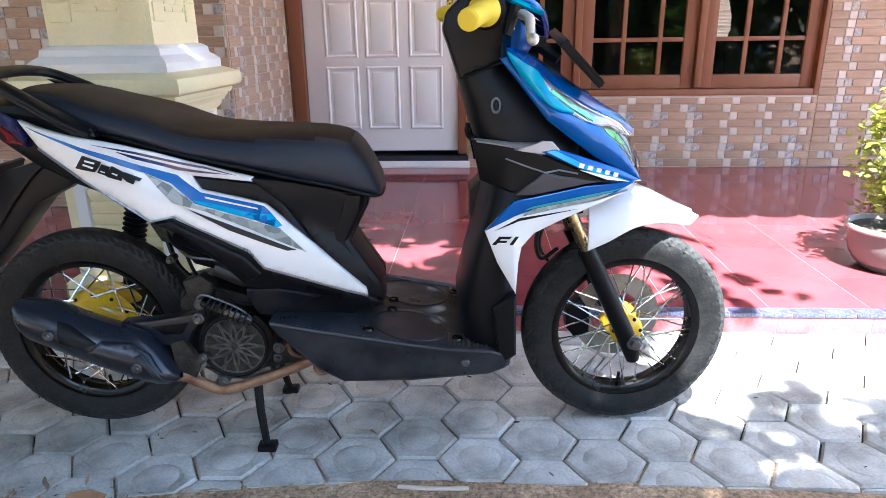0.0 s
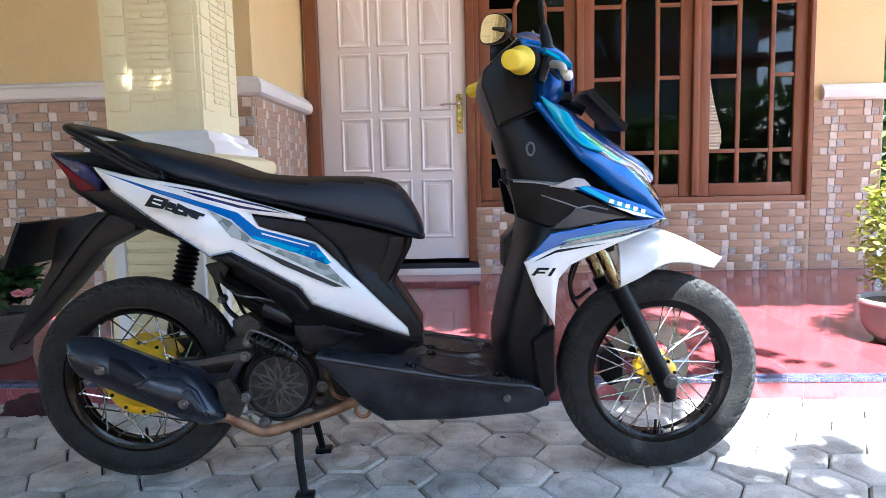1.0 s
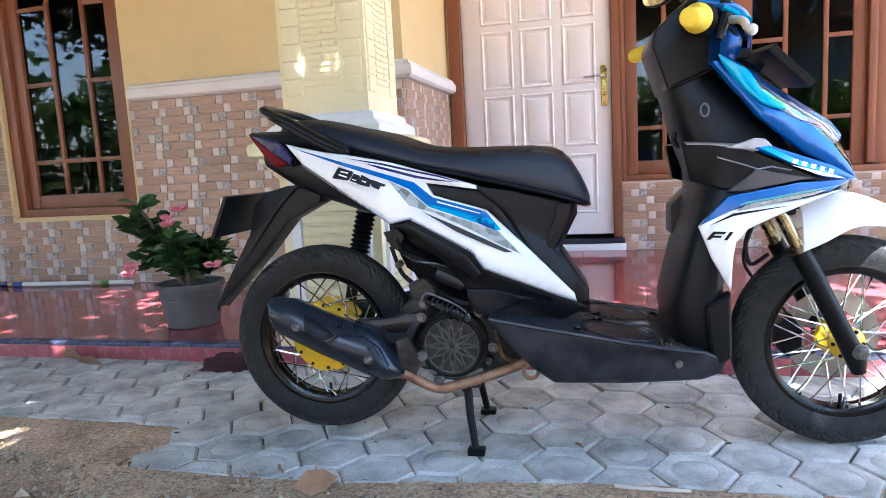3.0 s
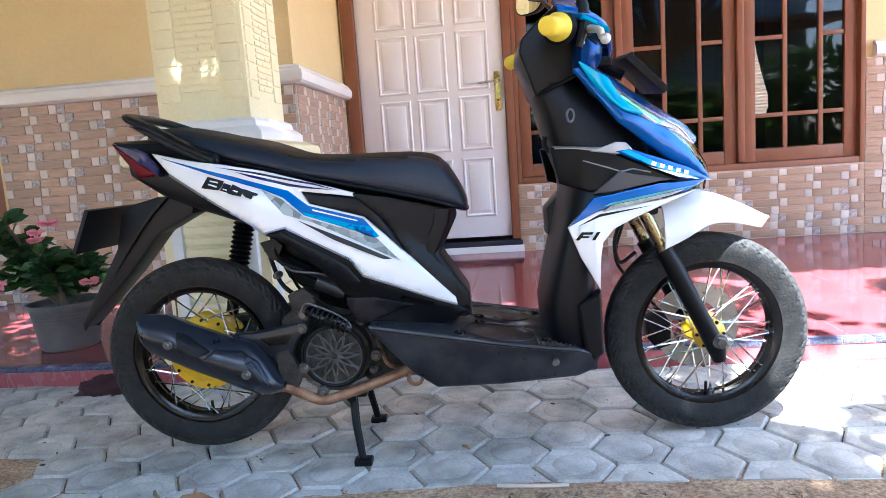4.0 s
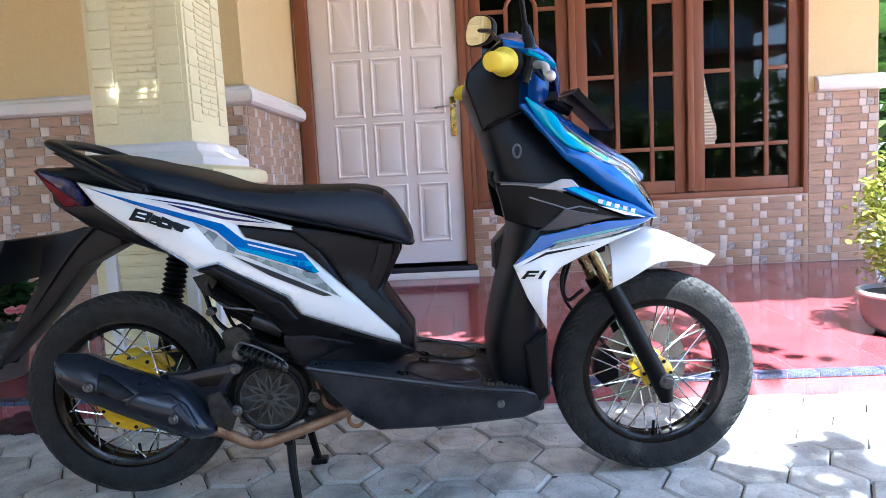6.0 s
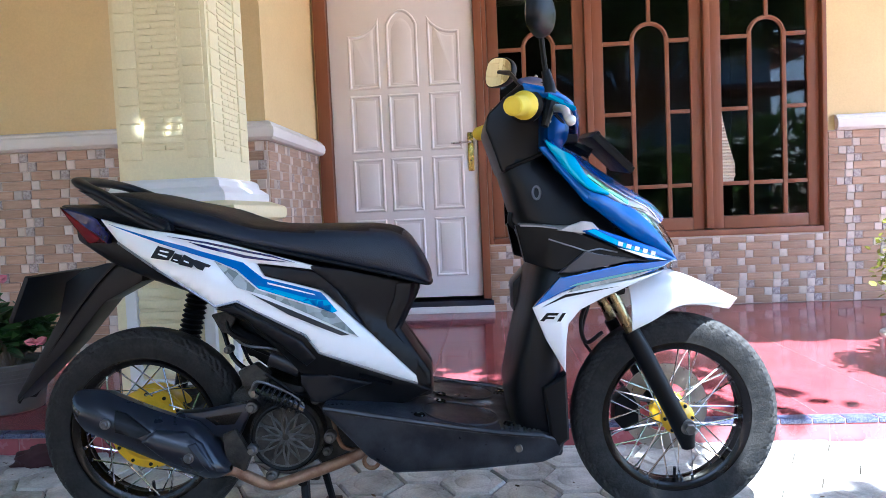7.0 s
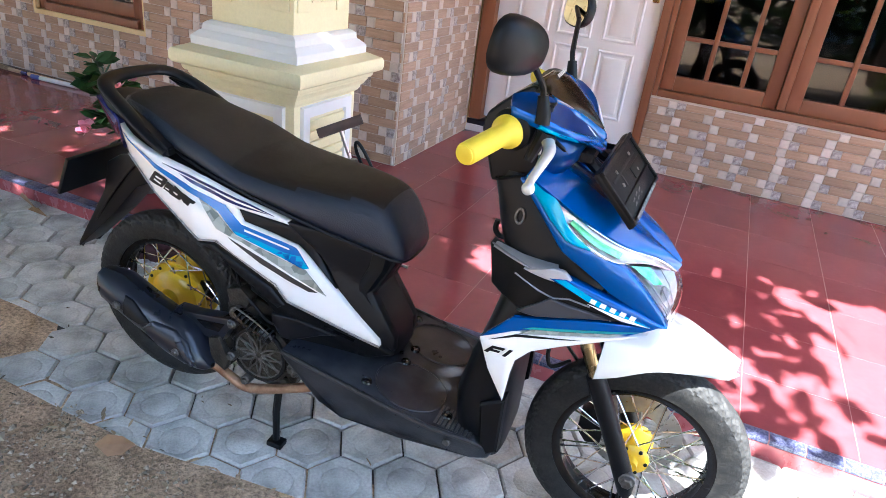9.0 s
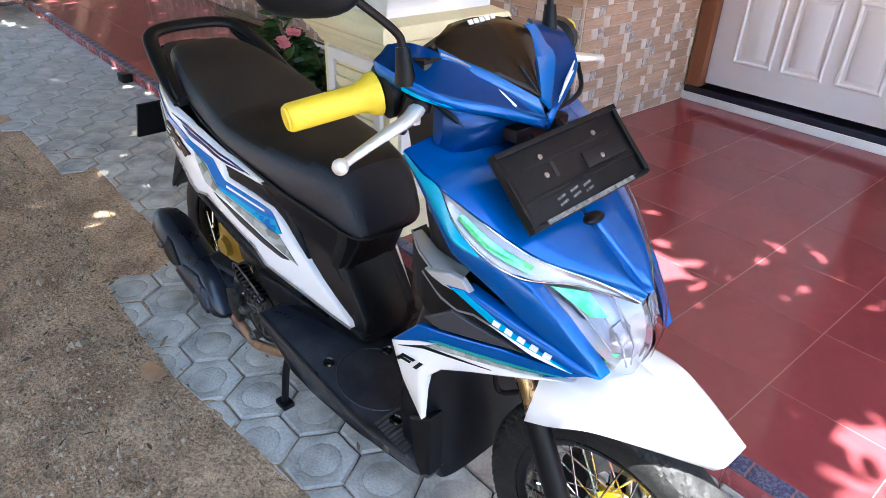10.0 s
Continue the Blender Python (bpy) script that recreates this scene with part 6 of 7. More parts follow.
# front plate holder, slightly askew
M_CHALK = mat("chalk", (0.24, 0.24, 0.23), 0.9, color2=(0.05, 0.05, 0.05), scale=120, spread=0.3)
ph = part("plate_holder", box(-0.006, -0.122, -0.058, 0.006, 0.122, 0.058, 0.003), M_BLACKM, S, "empty black plate holder with chalk marks")
py_ = Vector((0.016, 0.235, 0.021)).normalized()
pz_ = -Vector((0.086, -0.002, -0.088))
pz_ = (pz_ - py_ * pz_.dot(py_)).normalized()
px_ = py_.cross(pz_)
ph.matrix_local = Matrix.Translation((0.476, -0.025, 0.872)) @ Matrix((px_, py_, pz_)).transposed().to_4x4()
for y0, z0, y1, z1, d in ((-0.122, 0.048, 0.122, 0.056, 0.013), (-0.122, -0.056, 0.122, -0.050, 0.010), (-0.122, -0.05, -0.114, 0.048, 0.011), (0.114, -0.05, 0.122, 0.048, 0.011), (-0.114, -0.022, 0.114, -0.016, 0.009)):
    part("holder_rim", box(0.005, y0, z0, d, y1, z1, 0.001), M_BLACKM, ph)
part("holder_step", box(0.005, 0.02, -0.012, 0.0075, 0.105, 0.012, 0.001), M_BLACK, ph)
part("holder_slot", box(0.005, -0.09, 0.020, 0.0068, 0.09, 0.026, 0.001), M_BLACK, ph)
part("holder_slot", box(0.005, -0.04, -0.004, 0.0072, -0.033, 0.018, 0.001), M_DARKGREY, ph)
for y, z in ((-0.055, 0.004), (0.06, 0.03), (-0.05, 0.03), (0.055, -0.004)):
    part("screw", moved(lathe([(0, 0), (0.004, 0), (0.004, 0.002), (0, 0.003)], 10), pose(0.006, y, z, 0, 90, 0)), M_DISC, ph)
for y0, dz in ((-0.058, 0.0), (-0.031, 0.002), (-0.005, 0.001)):
    for k in range(2):
        part("chalk_bar", moved(box(0, 0, 0, 0.0006, 0.017, 0.0034), pose(0.0055, y0, -0.042 + dz + 0.0085 * k, 9, 0, 0)), M_CHALK, ph)
part("holder_worn_edge", box(0.0095, -0.095, -0.0560, 0.0106, 0.085, -0.0495), M_CHALK, ph)
part("holder_arm", joined(tube([(0.44, -0.05, 0.87), (0.37, -0.03, 0.915)], 0.012, 8), tube([(0.44, 0.03, 0.88), (0.37, 0.02, 0.92)], 0.012, 8), box(0.36, -0.07, 0.895, 0.41, 0.05, 0.915, 0.004)), M_BLACKM, S)

# ---- fork and front fender ----
for sd in (-1, 1):
    fk = part("fork_leg", tube([(0.510, sd * 0.086, 0.468), (0.530, sd * 0.086, 0.43), (0.60, sd * 0.086, 0.285), (0.628, sd * 0.086, 0.225), (0.634, sd * 0.086, 0.195)], [0.020, 0.021, 0.021, 0.022, 0.015], 14), M_BLACKM, S, "black fork leg with gold tube", smooth=True)
    part("fork_tube", tube([(0.455, sd * 0.086, 0.585), (0.515, sd * 0.086, 0.46)], 0.0145, 12), M_GOLD, fk)
    part("axle_nut", joined(ycyl(0.013, sd * 0.112 - 0.008, sd * 0.112 + 0.006, 6, 0.629, 0.2465), ycyl(0.018, sd * 0.1 - 0.008, sd * 0.1 + 0.006, 16, 0.629, 0.2465)), M_BOLT, fk)
part("axle", tube([(0.629, -0.10, 0.2465), (0.629, 0.10, 0.2465)], 0.007, 10), M_STEEL, S)
part("fork_crown", box(0.43, -0.10, 0.55, 0.50, 0.10, 0.60, 0.01), M_BLACKM, S)
part("brake_caliper", prism([(0.50, 0.27), (0.535, 0.30), (0.56, 0.26), (0.56, 0.20), (0.525, 0.19), (0.50, 0.22)], 0.04, 0.085, 0.006), M_BLACKM, S)
part("brake_hose", tube(curve_points([(0.53, 0.07, 0.30), (0.46, 0.085, 0.38), (0.43, 0.06, 0.44), (0.45, 0.04, 0.53)], 6), 0.0045, 6), M_BLACKM, S)
part("brake_hose", tube(curve_points([(0.43, -0.05, 0.55), (0.405, -0.06, 0.49), (0.415, -0.06, 0.44), (0.455, -0.05, 0.46)], 6), 0.005, 6), M_BLACKM, S)
ridge = [(0.50, 0.0, 0.625), (0.58, 0.0, 0.614), (0.66, 0.004, 0.583), (0.715, 0.008, 0.548), (0.778, 0.014, 0.502)]
lower = [(0.509, -0.112, 0.474), (0.555, -0.110, 0.494), (0.615, -0.100, 0.522), (0.68, -0.068, 0.520), (0.768, -0.008, 0.498)]
lower2 = [(0.509, 0.112, 0.474), (0.555, 0.112, 0.494), (0.615, 0.106, 0.522), (0.68, 0.084, 0.520), (0.778, 0.036, 0.498)]
part("front_fender", joined(patch(ridge, lower, 8, 0.030, (0.25, -0.65, 0.7), 0.005), patch(ridge, lower2, 8, 0.030, (0.25, 0.65, 0.7), 0.005)), M_WPAINT, S, "white beaked front fender", smooth=True)

# ---- plants ----
def leaf_cloud(places, ways, sizes, width=0.45, fold=0.15, seed=1, droop=0.0):
    """Many leaves as one mesh: each a folded blade of six corners."""
    rng = np.random.default_rng(seed)
    P, D, Sz = np.array(places, float), np.array(ways, float), np.array(sizes, float)[:, None]
    D /= np.linalg.norm(D, axis=1)[:, None] + 1e-9
    ref = rng.normal(size=D.shape)
    ref[:, 2] += 1.2
    side = np.cross(D, ref)
    side /= np.linalg.norm(side, axis=1)[:, None] + 1e-9
    up = np.cross(side, D)
    w = width * Sz / 2
    v = np.stack([P, P + D * Sz * 0.35 + side * w + up * w * fold, P + D * Sz * 0.72 + side * w * 0.8 + up * (w * fold - droop * Sz * 0.4),
                  P + D * Sz - up * droop * Sz, P + D * Sz * 0.72 - side * w * 0.8 + up * (w * fold - droop * Sz * 0.4), P + D * Sz * 0.35 - side * w + up * w * fold], 1).reshape(-1, 3)
    n = len(P)
    base = np.arange(n)[:, None] * 6
    faces = np.concatenate([base + np.array([[0, 1, 2, 3]]), base + np.array([[0, 3, 4, 5]])]).tolist()
    me = bpy.data.meshes.new("leaves")
    me.from_pydata(v.tolist(), [], faces)
    return me


def leaf_part(name, me, material, parent, label="", kind=""):
    me.materials.append(material)
    ob = new(name, me)
    ob.parent = parent
    if label:
        ob["label"] = label
    if kind:
        ob["kind"] = kind
    return ob


def leaf_mat(name, c1, c2, trans=0.3):
    m = mat(name, c1, 0.42, color2=c2, scale=5, rand=0.35, island=True)
    nt = m.node_tree
    b = nt.nodes["Principled BSDF"]
    tl = nt.nodes.new("ShaderNodeBsdfTranslucent")
    mx = nt.nodes.new("ShaderNodeMixShader")
    mx.inputs[0].default_value = trans
    src = b.inputs["Base Color"].links[0].from_socket
    nt.links.new(src, tl.inputs[0])
    nt.links.new(b.outputs[0], mx.inputs[1])
    nt.links.new(tl.outputs[0], mx.inputs[2])
    nt.links.new(mx.outputs[0], nt.nodes["Material Output"].inputs[0])
    return m


M_LEAF = leaf_mat("tree_leaf", (0.07, 0.13, 0.025), (0.04, 0.085, 0.018))
M_LEAF_DARK = leaf_mat("dark_glossy_leaf", (0.035, 0.10, 0.025), (0.02, 0.06, 0.016), 0.15)
M_LEAF_YEL = leaf_mat("yellow_green_leaf", (0.34, 0.34, 0.05), (0.18, 0.24, 0.04), 0.3)
M_LEAF_BRIGHT = leaf_mat("bright_leaf", (0.13, 0.26, 0.05), (0.07, 0.17, 0.03), 0.35)
M_BARK = mat("grey_bark", (0.20, 0.16, 0.12), 0.85, color2=(0.11, 0.085, 0.065), scale=12, stretch=(1, 1, 0.3), bump=0.8, bump_scale=40)
M_PINK = mat("pink_petal", (0.75, 0.16, 0.28), 0.5, color2=(0.8, 0.35, 0.42), scale=20, rand=0.15, island=True)
M_REDPET = mat("red_petal", (0.72, 0.10, 0.12), 0.5, color2=(0.8, 0.3, 0.3), scale=20, rand=0.15, island=True)
M_DRY = mat("dry_leaf", (0.30, 0.17, 0.085), 0.7, color2=(0.19, 0.10, 0.05), scale=20)


def bough(points, r0, r1, seg=8):
    pts = curve_points(points, 5)
    n = len(pts) - 1
    return tube(pts, [r0 + (r1 - r0) * (i / n) for i in range(n + 1)], seg)


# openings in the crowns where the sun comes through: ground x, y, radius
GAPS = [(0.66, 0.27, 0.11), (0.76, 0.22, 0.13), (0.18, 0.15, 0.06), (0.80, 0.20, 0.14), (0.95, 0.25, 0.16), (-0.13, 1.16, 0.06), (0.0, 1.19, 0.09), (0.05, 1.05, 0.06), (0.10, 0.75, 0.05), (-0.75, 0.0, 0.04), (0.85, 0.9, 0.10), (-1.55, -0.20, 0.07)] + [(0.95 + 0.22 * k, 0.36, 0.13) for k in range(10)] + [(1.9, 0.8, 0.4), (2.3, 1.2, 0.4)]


# shade tree over the yard: trunk behind, crown spread towards the house
def shade_tree(name, foot, label, regions, seed, clumps, per, top, low=2.55):
    rng = random.Random(seed)
    tr = thing(name, pose(*foot), label, "tree", "yard trees")
    f = Vector(foot)
    hub = Vector((0.2, 0.3, 2.1))
    limbs, P, D, Z = [], [], [], []
    for k in range(clumps):
        x0, x1, y0, y1 = rng.choices(regions, [(r[1] - r[0]) * (r[3] - r[2]) for r in regions])[0]
        z = rng.uniform(low, top)
        sx, sy = rng.uniform(x0, x1), rng.uniform(y0, y1)
        c = Vector((sx, sy, 0)) + SUN * (z / SUN.z) - f
        if low < 3 and c.y + f.y > 0.15 and z > 2.4:
            z = 2.45
            c = Vector((sx, sy, 0)) + SUN * (z / SUN.z) - f
        if k % 9 == 0:
            mid = hub.lerp(c, 0.55) + Vector((rng.uniform(-.2, .2), rng.uniform(-.2, .2), 0.25))
            limbs.append(bough([hub, mid, c], 0.05, 0.008, 6))
        for i in range(per):
            q = c + Vector((rng.gauss(0, 0.2), rng.gauss(0, 0.2), rng.gauss(0, 0.16)))
            d = Vector((rng.gauss(0, 1), rng.gauss(0, 1), rng.gauss(-0.3, 0.45)))
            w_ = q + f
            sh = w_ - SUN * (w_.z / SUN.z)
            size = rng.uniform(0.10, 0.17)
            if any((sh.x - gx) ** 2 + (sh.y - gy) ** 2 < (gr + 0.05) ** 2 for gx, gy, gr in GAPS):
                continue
            P.append(q)
            D.append(d)
            Z.append(size)
    part("trunk", joined(bough([(0, 0, -0.1), (0.05, 0.03, 1.0), hub], 0.16, 0.10, 12), *limbs), M_BARK, tr)
    leaf_part("crown", leaf_cloud(P, D, Z, 0.6, 0.15, seed), M_LEAF, tr)
    return tr


# regions are the ground areas that each crown shades: x0, x1, y0, y1
shade_tree("shade_tree", (-3.0, -5.0, -0.05), "leafy shade tree added out of view, with a spreading green crown", [(-7.0, -1.4, -1.6, 1.9), (-1.4, 0.78, -1.3, 1.75), (-1.4, 0.5, -1.3, 1.0), (0.45, 0.92, 0.65, 1.7), (-1.15, -0.5, 1.0, 1.8)], 11, 765, 36, 3.7)
shade_tree("shade_tree", (2.6, -4.6, -0.05), "leafy shade tree added out of view, with a spreading green crown", [(0.4, 5.5, -2.6, -0.22), (-1.5, 0.9, -3.0, -0.5), (0.9, 3.2, -0.5, 0.10)], 12, 470, 36, 4.4, 3.3)
# third tree is unseen, added to block sun flecks on the western pavers
shade_tree("shade_tree", (-6.0, -4.2, -0.05), "leafy shade tree added out of view, with a spreading green crown", [(-4.8, -1.15, -0.95, 0.50)], 13, 95, 36, 3.6)


def far_tree(x, y, h, r, seed, material=None, label="leafy green garden tree", leaf=0.3, count=1500):
    rng = random.Random(seed)
    tr = thing("garden_tree", pose(x, y, -0.05), label, "tree", "garden trees")
    limbs = [bough([(0, 0, 0), (rng.uniform(-.1, .1), 0, h * 0.3), (0, 0, h * 0.55)], 0.05 * h / 2, 0.03 * h / 2)]
    P, D, Z = [], [], []
    for k in range(26):
        a, el = rng.uniform(0, math.tau), rng.uniform(-0.5, 1.3)
        rr = r * rng.uniform(0.45, 1.0)
        c = Vector((rr * math.cos(a) * math.cos(el), rr * math.sin(a) * math.cos(el), h * 0.62 + rr * math.sin(el) * 0.9))
        if k % 3 == 0:
            limbs.append(bough([(0, 0, h * 0.5), Vector((0, 0, h * 0.6)).lerp(c, 0.5), c], 0.03, 0.008, 5))
        for i in range(count // 26):
            P.append(c + Vector((rng.gauss(0, r * 0.2), rng.gauss(0, r * 0.2), rng.gauss(0, r * 0.16))))
            D.append((rng.gauss(0, 1), rng.gauss(0, 1), rng.gauss(-0.2, 0.5)))
            Z.append(leaf * rng.uniform(0.7, 1.3))
    part("trunk", joined(*limbs), M_BARK, tr)
    leaf_part("crown", leaf_cloud(P, D, Z, 0.45, 0.15, seed), material or M_LEAF, tr)


for k, (x, y, h, r) in enumerate([(-9, -9, 5, 2.2), (-4.5, -12, 6, 2.6), (-1.2, -14, 5.5, 2.2), (12.5, -12, 6, 2.6), (12, -8, 5, 2.2), (-13, -3, 5, 2.2)]):
    far_tree(x, y, h, r, 30 + k, leaf=0.34)
# garden beside the house
far_tree(6.6, 8.2, 3.6, 1.5, 41, M_LEAF_BRIGHT, "bright green garden tree with long leaves", 0.42, 1400)
far_tree(9.2, 9.5, 4.2, 1.8, 42, M_LEAF_BRIGHT, "bright green garden tree with long leaves", 0.34, 1500)
far_tree(5.2, 10.5, 3.6, 1.5, 43, M_LEAF_BRIGHT, "bright green garden tree with long leaves", 0.3, 1300)
far_tree(12.5, 8.0, 4.2, 1.8, 44, M_LEAF_BRIGHT, "bright green garden tree with long leaves", 0.34, 1300)
far_tree(15.5, 14, 6, 3, 45, M_LEAF, "tall green garden tree", 0.5, 1500)
far_tree(9.0, 16, 6, 3, 46, M_LEAF, "tall green garden tree", 0.5, 1500)
# clipped hedges added to close the yard behind and beside
def hedge(x0, y0, x1, y1, h, seed, count):
    r_ = random.Random(seed)
    hd = thing("hedge", pose(x0, y0, -0.05), "dense dark green hedge added along the yard", "hedge", "yard hedges")
    P_, D_, Z_ = [], [], []
    for k in range(count):
        u, v, w = r_.random(), r_.gauss(0, 0.35), r_.random() ** 0.8
        P_.append(((x1 - x0) * u + v * (y1 != y0), (y1 - y0) * u + v * (x1 != x0), h * w * (1 + 0.15 * math.sin(u * 23))))
        D_.append((r_.gauss(0, 1), r_.gauss(0, 1), r_.gauss(0.2, 0.5)))
        Z_.append(r_.uniform(0.2, 0.36))
    part("trunk", joined(*[bough([((x1 - x0) * k / 12, (y1 - y0) * k / 12, 0), ((x1 - x0) * k / 12 + 0.1, (y1 - y0) * k / 12, h * 0.8)], 0.04, 0.015, 6) for k in range(13)]), M_BARK, hd)
    leaf_part("foliage", leaf_cloud(P_, D_, Z_, 0.55, 0.15, seed), M_LEAF, hd)


hedge(-9, -8.2, 9, -8.2, 2.4, 61, 8000)
hedge(3.4, 11.6, 14.0, 11.6, 3.4, 63, 5200)
# unseen western hedge, added to keep bright sky out of floor reflections
hedge(-9.2, -6.5, -9.2, 4.0, 2.6, 62, 3400)
yard = part("yard", box(X_END + 0.02, 1.92, -0.045, 16, 14, -0.012), M_LIGHTSOIL)
tagged(yard, "pale sunlit yard beside the house", "yard", kind="structure")
rng = random.Random(77)
P, D, Z = [], [], []
for k in range(9000):
    P.append((rng.uniform(3.6, 12), 4.9 + rng.uniform(0, 1.6), -0.012))
    D.append((rng.gauss(0, 0.5), rng.gauss(0, 0.5), 1))
    Z.append(rng.uniform(0.05, 0.11))
lawn = leaf_part("lawn", leaf_cloud(P, D, Z, 0.3, 0.1, 7), M_GRASS, None)
tagged(lawn, "strip of short green grass", "grass", kind="stuff")
def prism_y(outline, y0, y1):
    bm_ = bmesh.new()
    f_ = bm_.faces.new([bm_.verts.new((x_, y0, z_)) for x_, z_ in outline])
    for g_ in bmesh.ops.extrude_face_region(bm_, geom=[f_])["geom"]:
        if isinstance(g_, bmesh.types.BMVert):
            g_.co.y = y1
    bmesh.ops.recalc_face_normals(bm_, faces=bm_.faces)
    return bm_


M_ROOF = mat("clay_roof", (0.20, 0.09, 0.06), 0.8, color2=(0.13, 0.06, 0.045), scale=4, bump=0.5, bump_scale=12)
M_FARWALL = mat("blue_grey_wall_paint", (0.34, 0.42, 0.46), 0.7, color2=(0.28, 0.35, 0.39), scale=1.5)
nb = thing("neighbour_house", pose(5.1, -15, -0.05), "tall blue-grey gabled house across the yard", "house")
part("wall", prism_y([(-3.2, 0), (3.2, 0), (3.2, 5.0), (0, 6.25), (-3.2, 5.0)], -3, 3), M_FARWALL, nb)
part("roof", prism_y([(-4.0, 4.78), (0, 6.34), (4.0, 4.78), (4.0, 4.95), (0, 6.52), (-4.0, 4.95)], -3.4, 3.5), M_ROOF, nb)
part("awning", prism_y([(-3.6, 3.72), (3.6, 3.72), (3.6, 3.86), (-3.6, 3.86)], 3.0, 4.6), M_ROOF, nb)
part("door", box(-0.5, 2.98, 0, 0.5, 3.05, 2.1, 0.01), M_FRAME, nb)
for x in (-2, 2):
    part("window", box(x - 0.7, 2.98, 0.9, x + 0.7, 3.05, 2.2, 0.01), M_FRAME, nb)


# ---- potted plants ----
def pot_body(profile, material, parent, name="pot", label="", seg=36):
    return part(name, lathe(profile, seg), material, parent, label, smooth=False)


M_POT_GREY = mat("dark_grey_plastic_pot", (0.10, 0.10, 0.10), 0.55, color2=(0.16, 0.15, 0.14), scale=12, spread=0.4, bump=0.1, bump_scale=60)
M_POT_CLAY = mat("mauve_grey_plastic_pot", (0.165, 0.155, 0.15), 0.4, color2=(0.13, 0.122, 0.118), scale=5, bump=0.05, bump_scale=80)
M_POT_RIM = mat("pale_pot_rim", (0.42, 0.38, 0.37), 0.5, scale=8)
M_EARTH = mat("pot_earth", (0.06, 0.045, 0.03), 0.95, color2=(0.12, 0.1, 0.08), scale=40, bump=0.8, bump_scale=60)
rose = thing("potted_plant", pose(-1.66, 0.83, Z_FLOOR), "pink-flowered desert rose in a dark grey plastic pot", "plant", "potted plants")
pot_body([(0, 0.0), (0.102, 0.0), (0.108, 0.006), (0.132, 0.165), (0.134, 0.168), (0.142, 0.170), (0.144, 0.186), (0.138, 0.19), (0.130, 0.186), (0.126, 0.155), (0, 0.153)], M_POT_GREY, rose)
for z in (0.12, 0.135, 0.15):
    part("pot_ring", tube([((0.107 + 0.15 * z) * math.cos(a), (0.107 + 0.15 * z) * math.sin(a), z) for a in [math.tau * k / 36 for k in range(36)]], 0.0025, 6, closed=True), M_POT_GREY, rose)
part("soil", lathe([(0, 0.170), (0.126, 0.164), (0.126, 0.15), (0, 0.15)], 20), M_EARTH, rose)
rng = random.Random(3)
stems, P, D, Z, tips = [], [], [], [], []
for k in range(15):
    a = k * 2.4
    rr = rng.uniform(0.05, 0.21)
    h = rng.uniform(0.30, 0.50) - rr * 0.4
    if k == 3:
        a, rr, h = math.pi * 1.10, 0.20, 0.55
    if k == 5:
        a, rr, h = math.pi * 1.15, 0.22, 0.46
    if k == 7:
        a, rr, h = math.pi * 0.98, 0.14, 0.46
    tip = Vector((rr * math.cos(a), rr * math.sin(a), h))
    stems.append(bough([(0, 0, 0.15), Vector((0, 0, 0.2)).lerp(tip, 0.45), tip], 0.014, 0.006, 6))
    tips.append(tip)
    for i in range(34):
        u = rng.uniform(0.35, 1.0)
        c = Vector((0, 0, 0.2)).lerp(tip, u)
        b = rng.uniform(0, math.tau)
        P.append(c)
        D.append((math.cos(b), math.sin(b), rng.uniform(-0.25, 0.7)))
        Z.append(rng.uniform(0.07, 0.11))
part("trunk", joined(*stems), M_BARK, rose)
leaf_part("foliage", leaf_cloud(P, D, Z, 0.45, 0.2, 3, 0.08), M_LEAF_DARK, rose, "dark glossy leaves")
for c in (Vector((0.03, -0.14, 0.47)), Vector((0.05, -0.10, 0.50)), Vector((-0.17, -0.16, 0.24)), Vector((0.20, -0.12, 0.27)), Vector((0.01, -0.12, 0.44)), Vector((-0.16, -0.15, 0.27))):
    leaf_part("flower", leaf_cloud([c] * 6, [(math.cos(a) + rng.uniform(-.3, .3), math.sin(a) - 0.3, 0.5) for a in [math.tau * k / 6 for k in range(6)]], [0.042] * 6, 0.8, 0.2, 9), M_PINK, rose, "pink flower")

def bowl(parent, r, h):
    body = pot_body([(0, 0), (r * 0.58, 0), (r * 0.62, 0.008), (r * 0.64, 0.02), (r * 0.76, h * 0.16), (r * 0.87, h * 0.36), (r * 0.92, h * 0.58), (r * 0.925, h * 0.78), (r * 0.94, h * 0.9)], M_POT_CLAY, parent)
    part("rim", lathe([(r * 0.94, h * 0.88), (r * 1.0, h * 0.9), (r * 1.02, h * 0.94), (r * 1.01, h * 0.99), (r * 0.93, h), (r * 0.9, h * 0.95), (r * 0.88, h * 0.85)], 36), M_POT_RIM, body)
    part("soil", lathe([(0, h * 0.93), (r * 0.9, h * 0.90), (r * 0.9, h * 0.8), (0, h * 0.8)], 20), M_EARTH, parent)
    return body


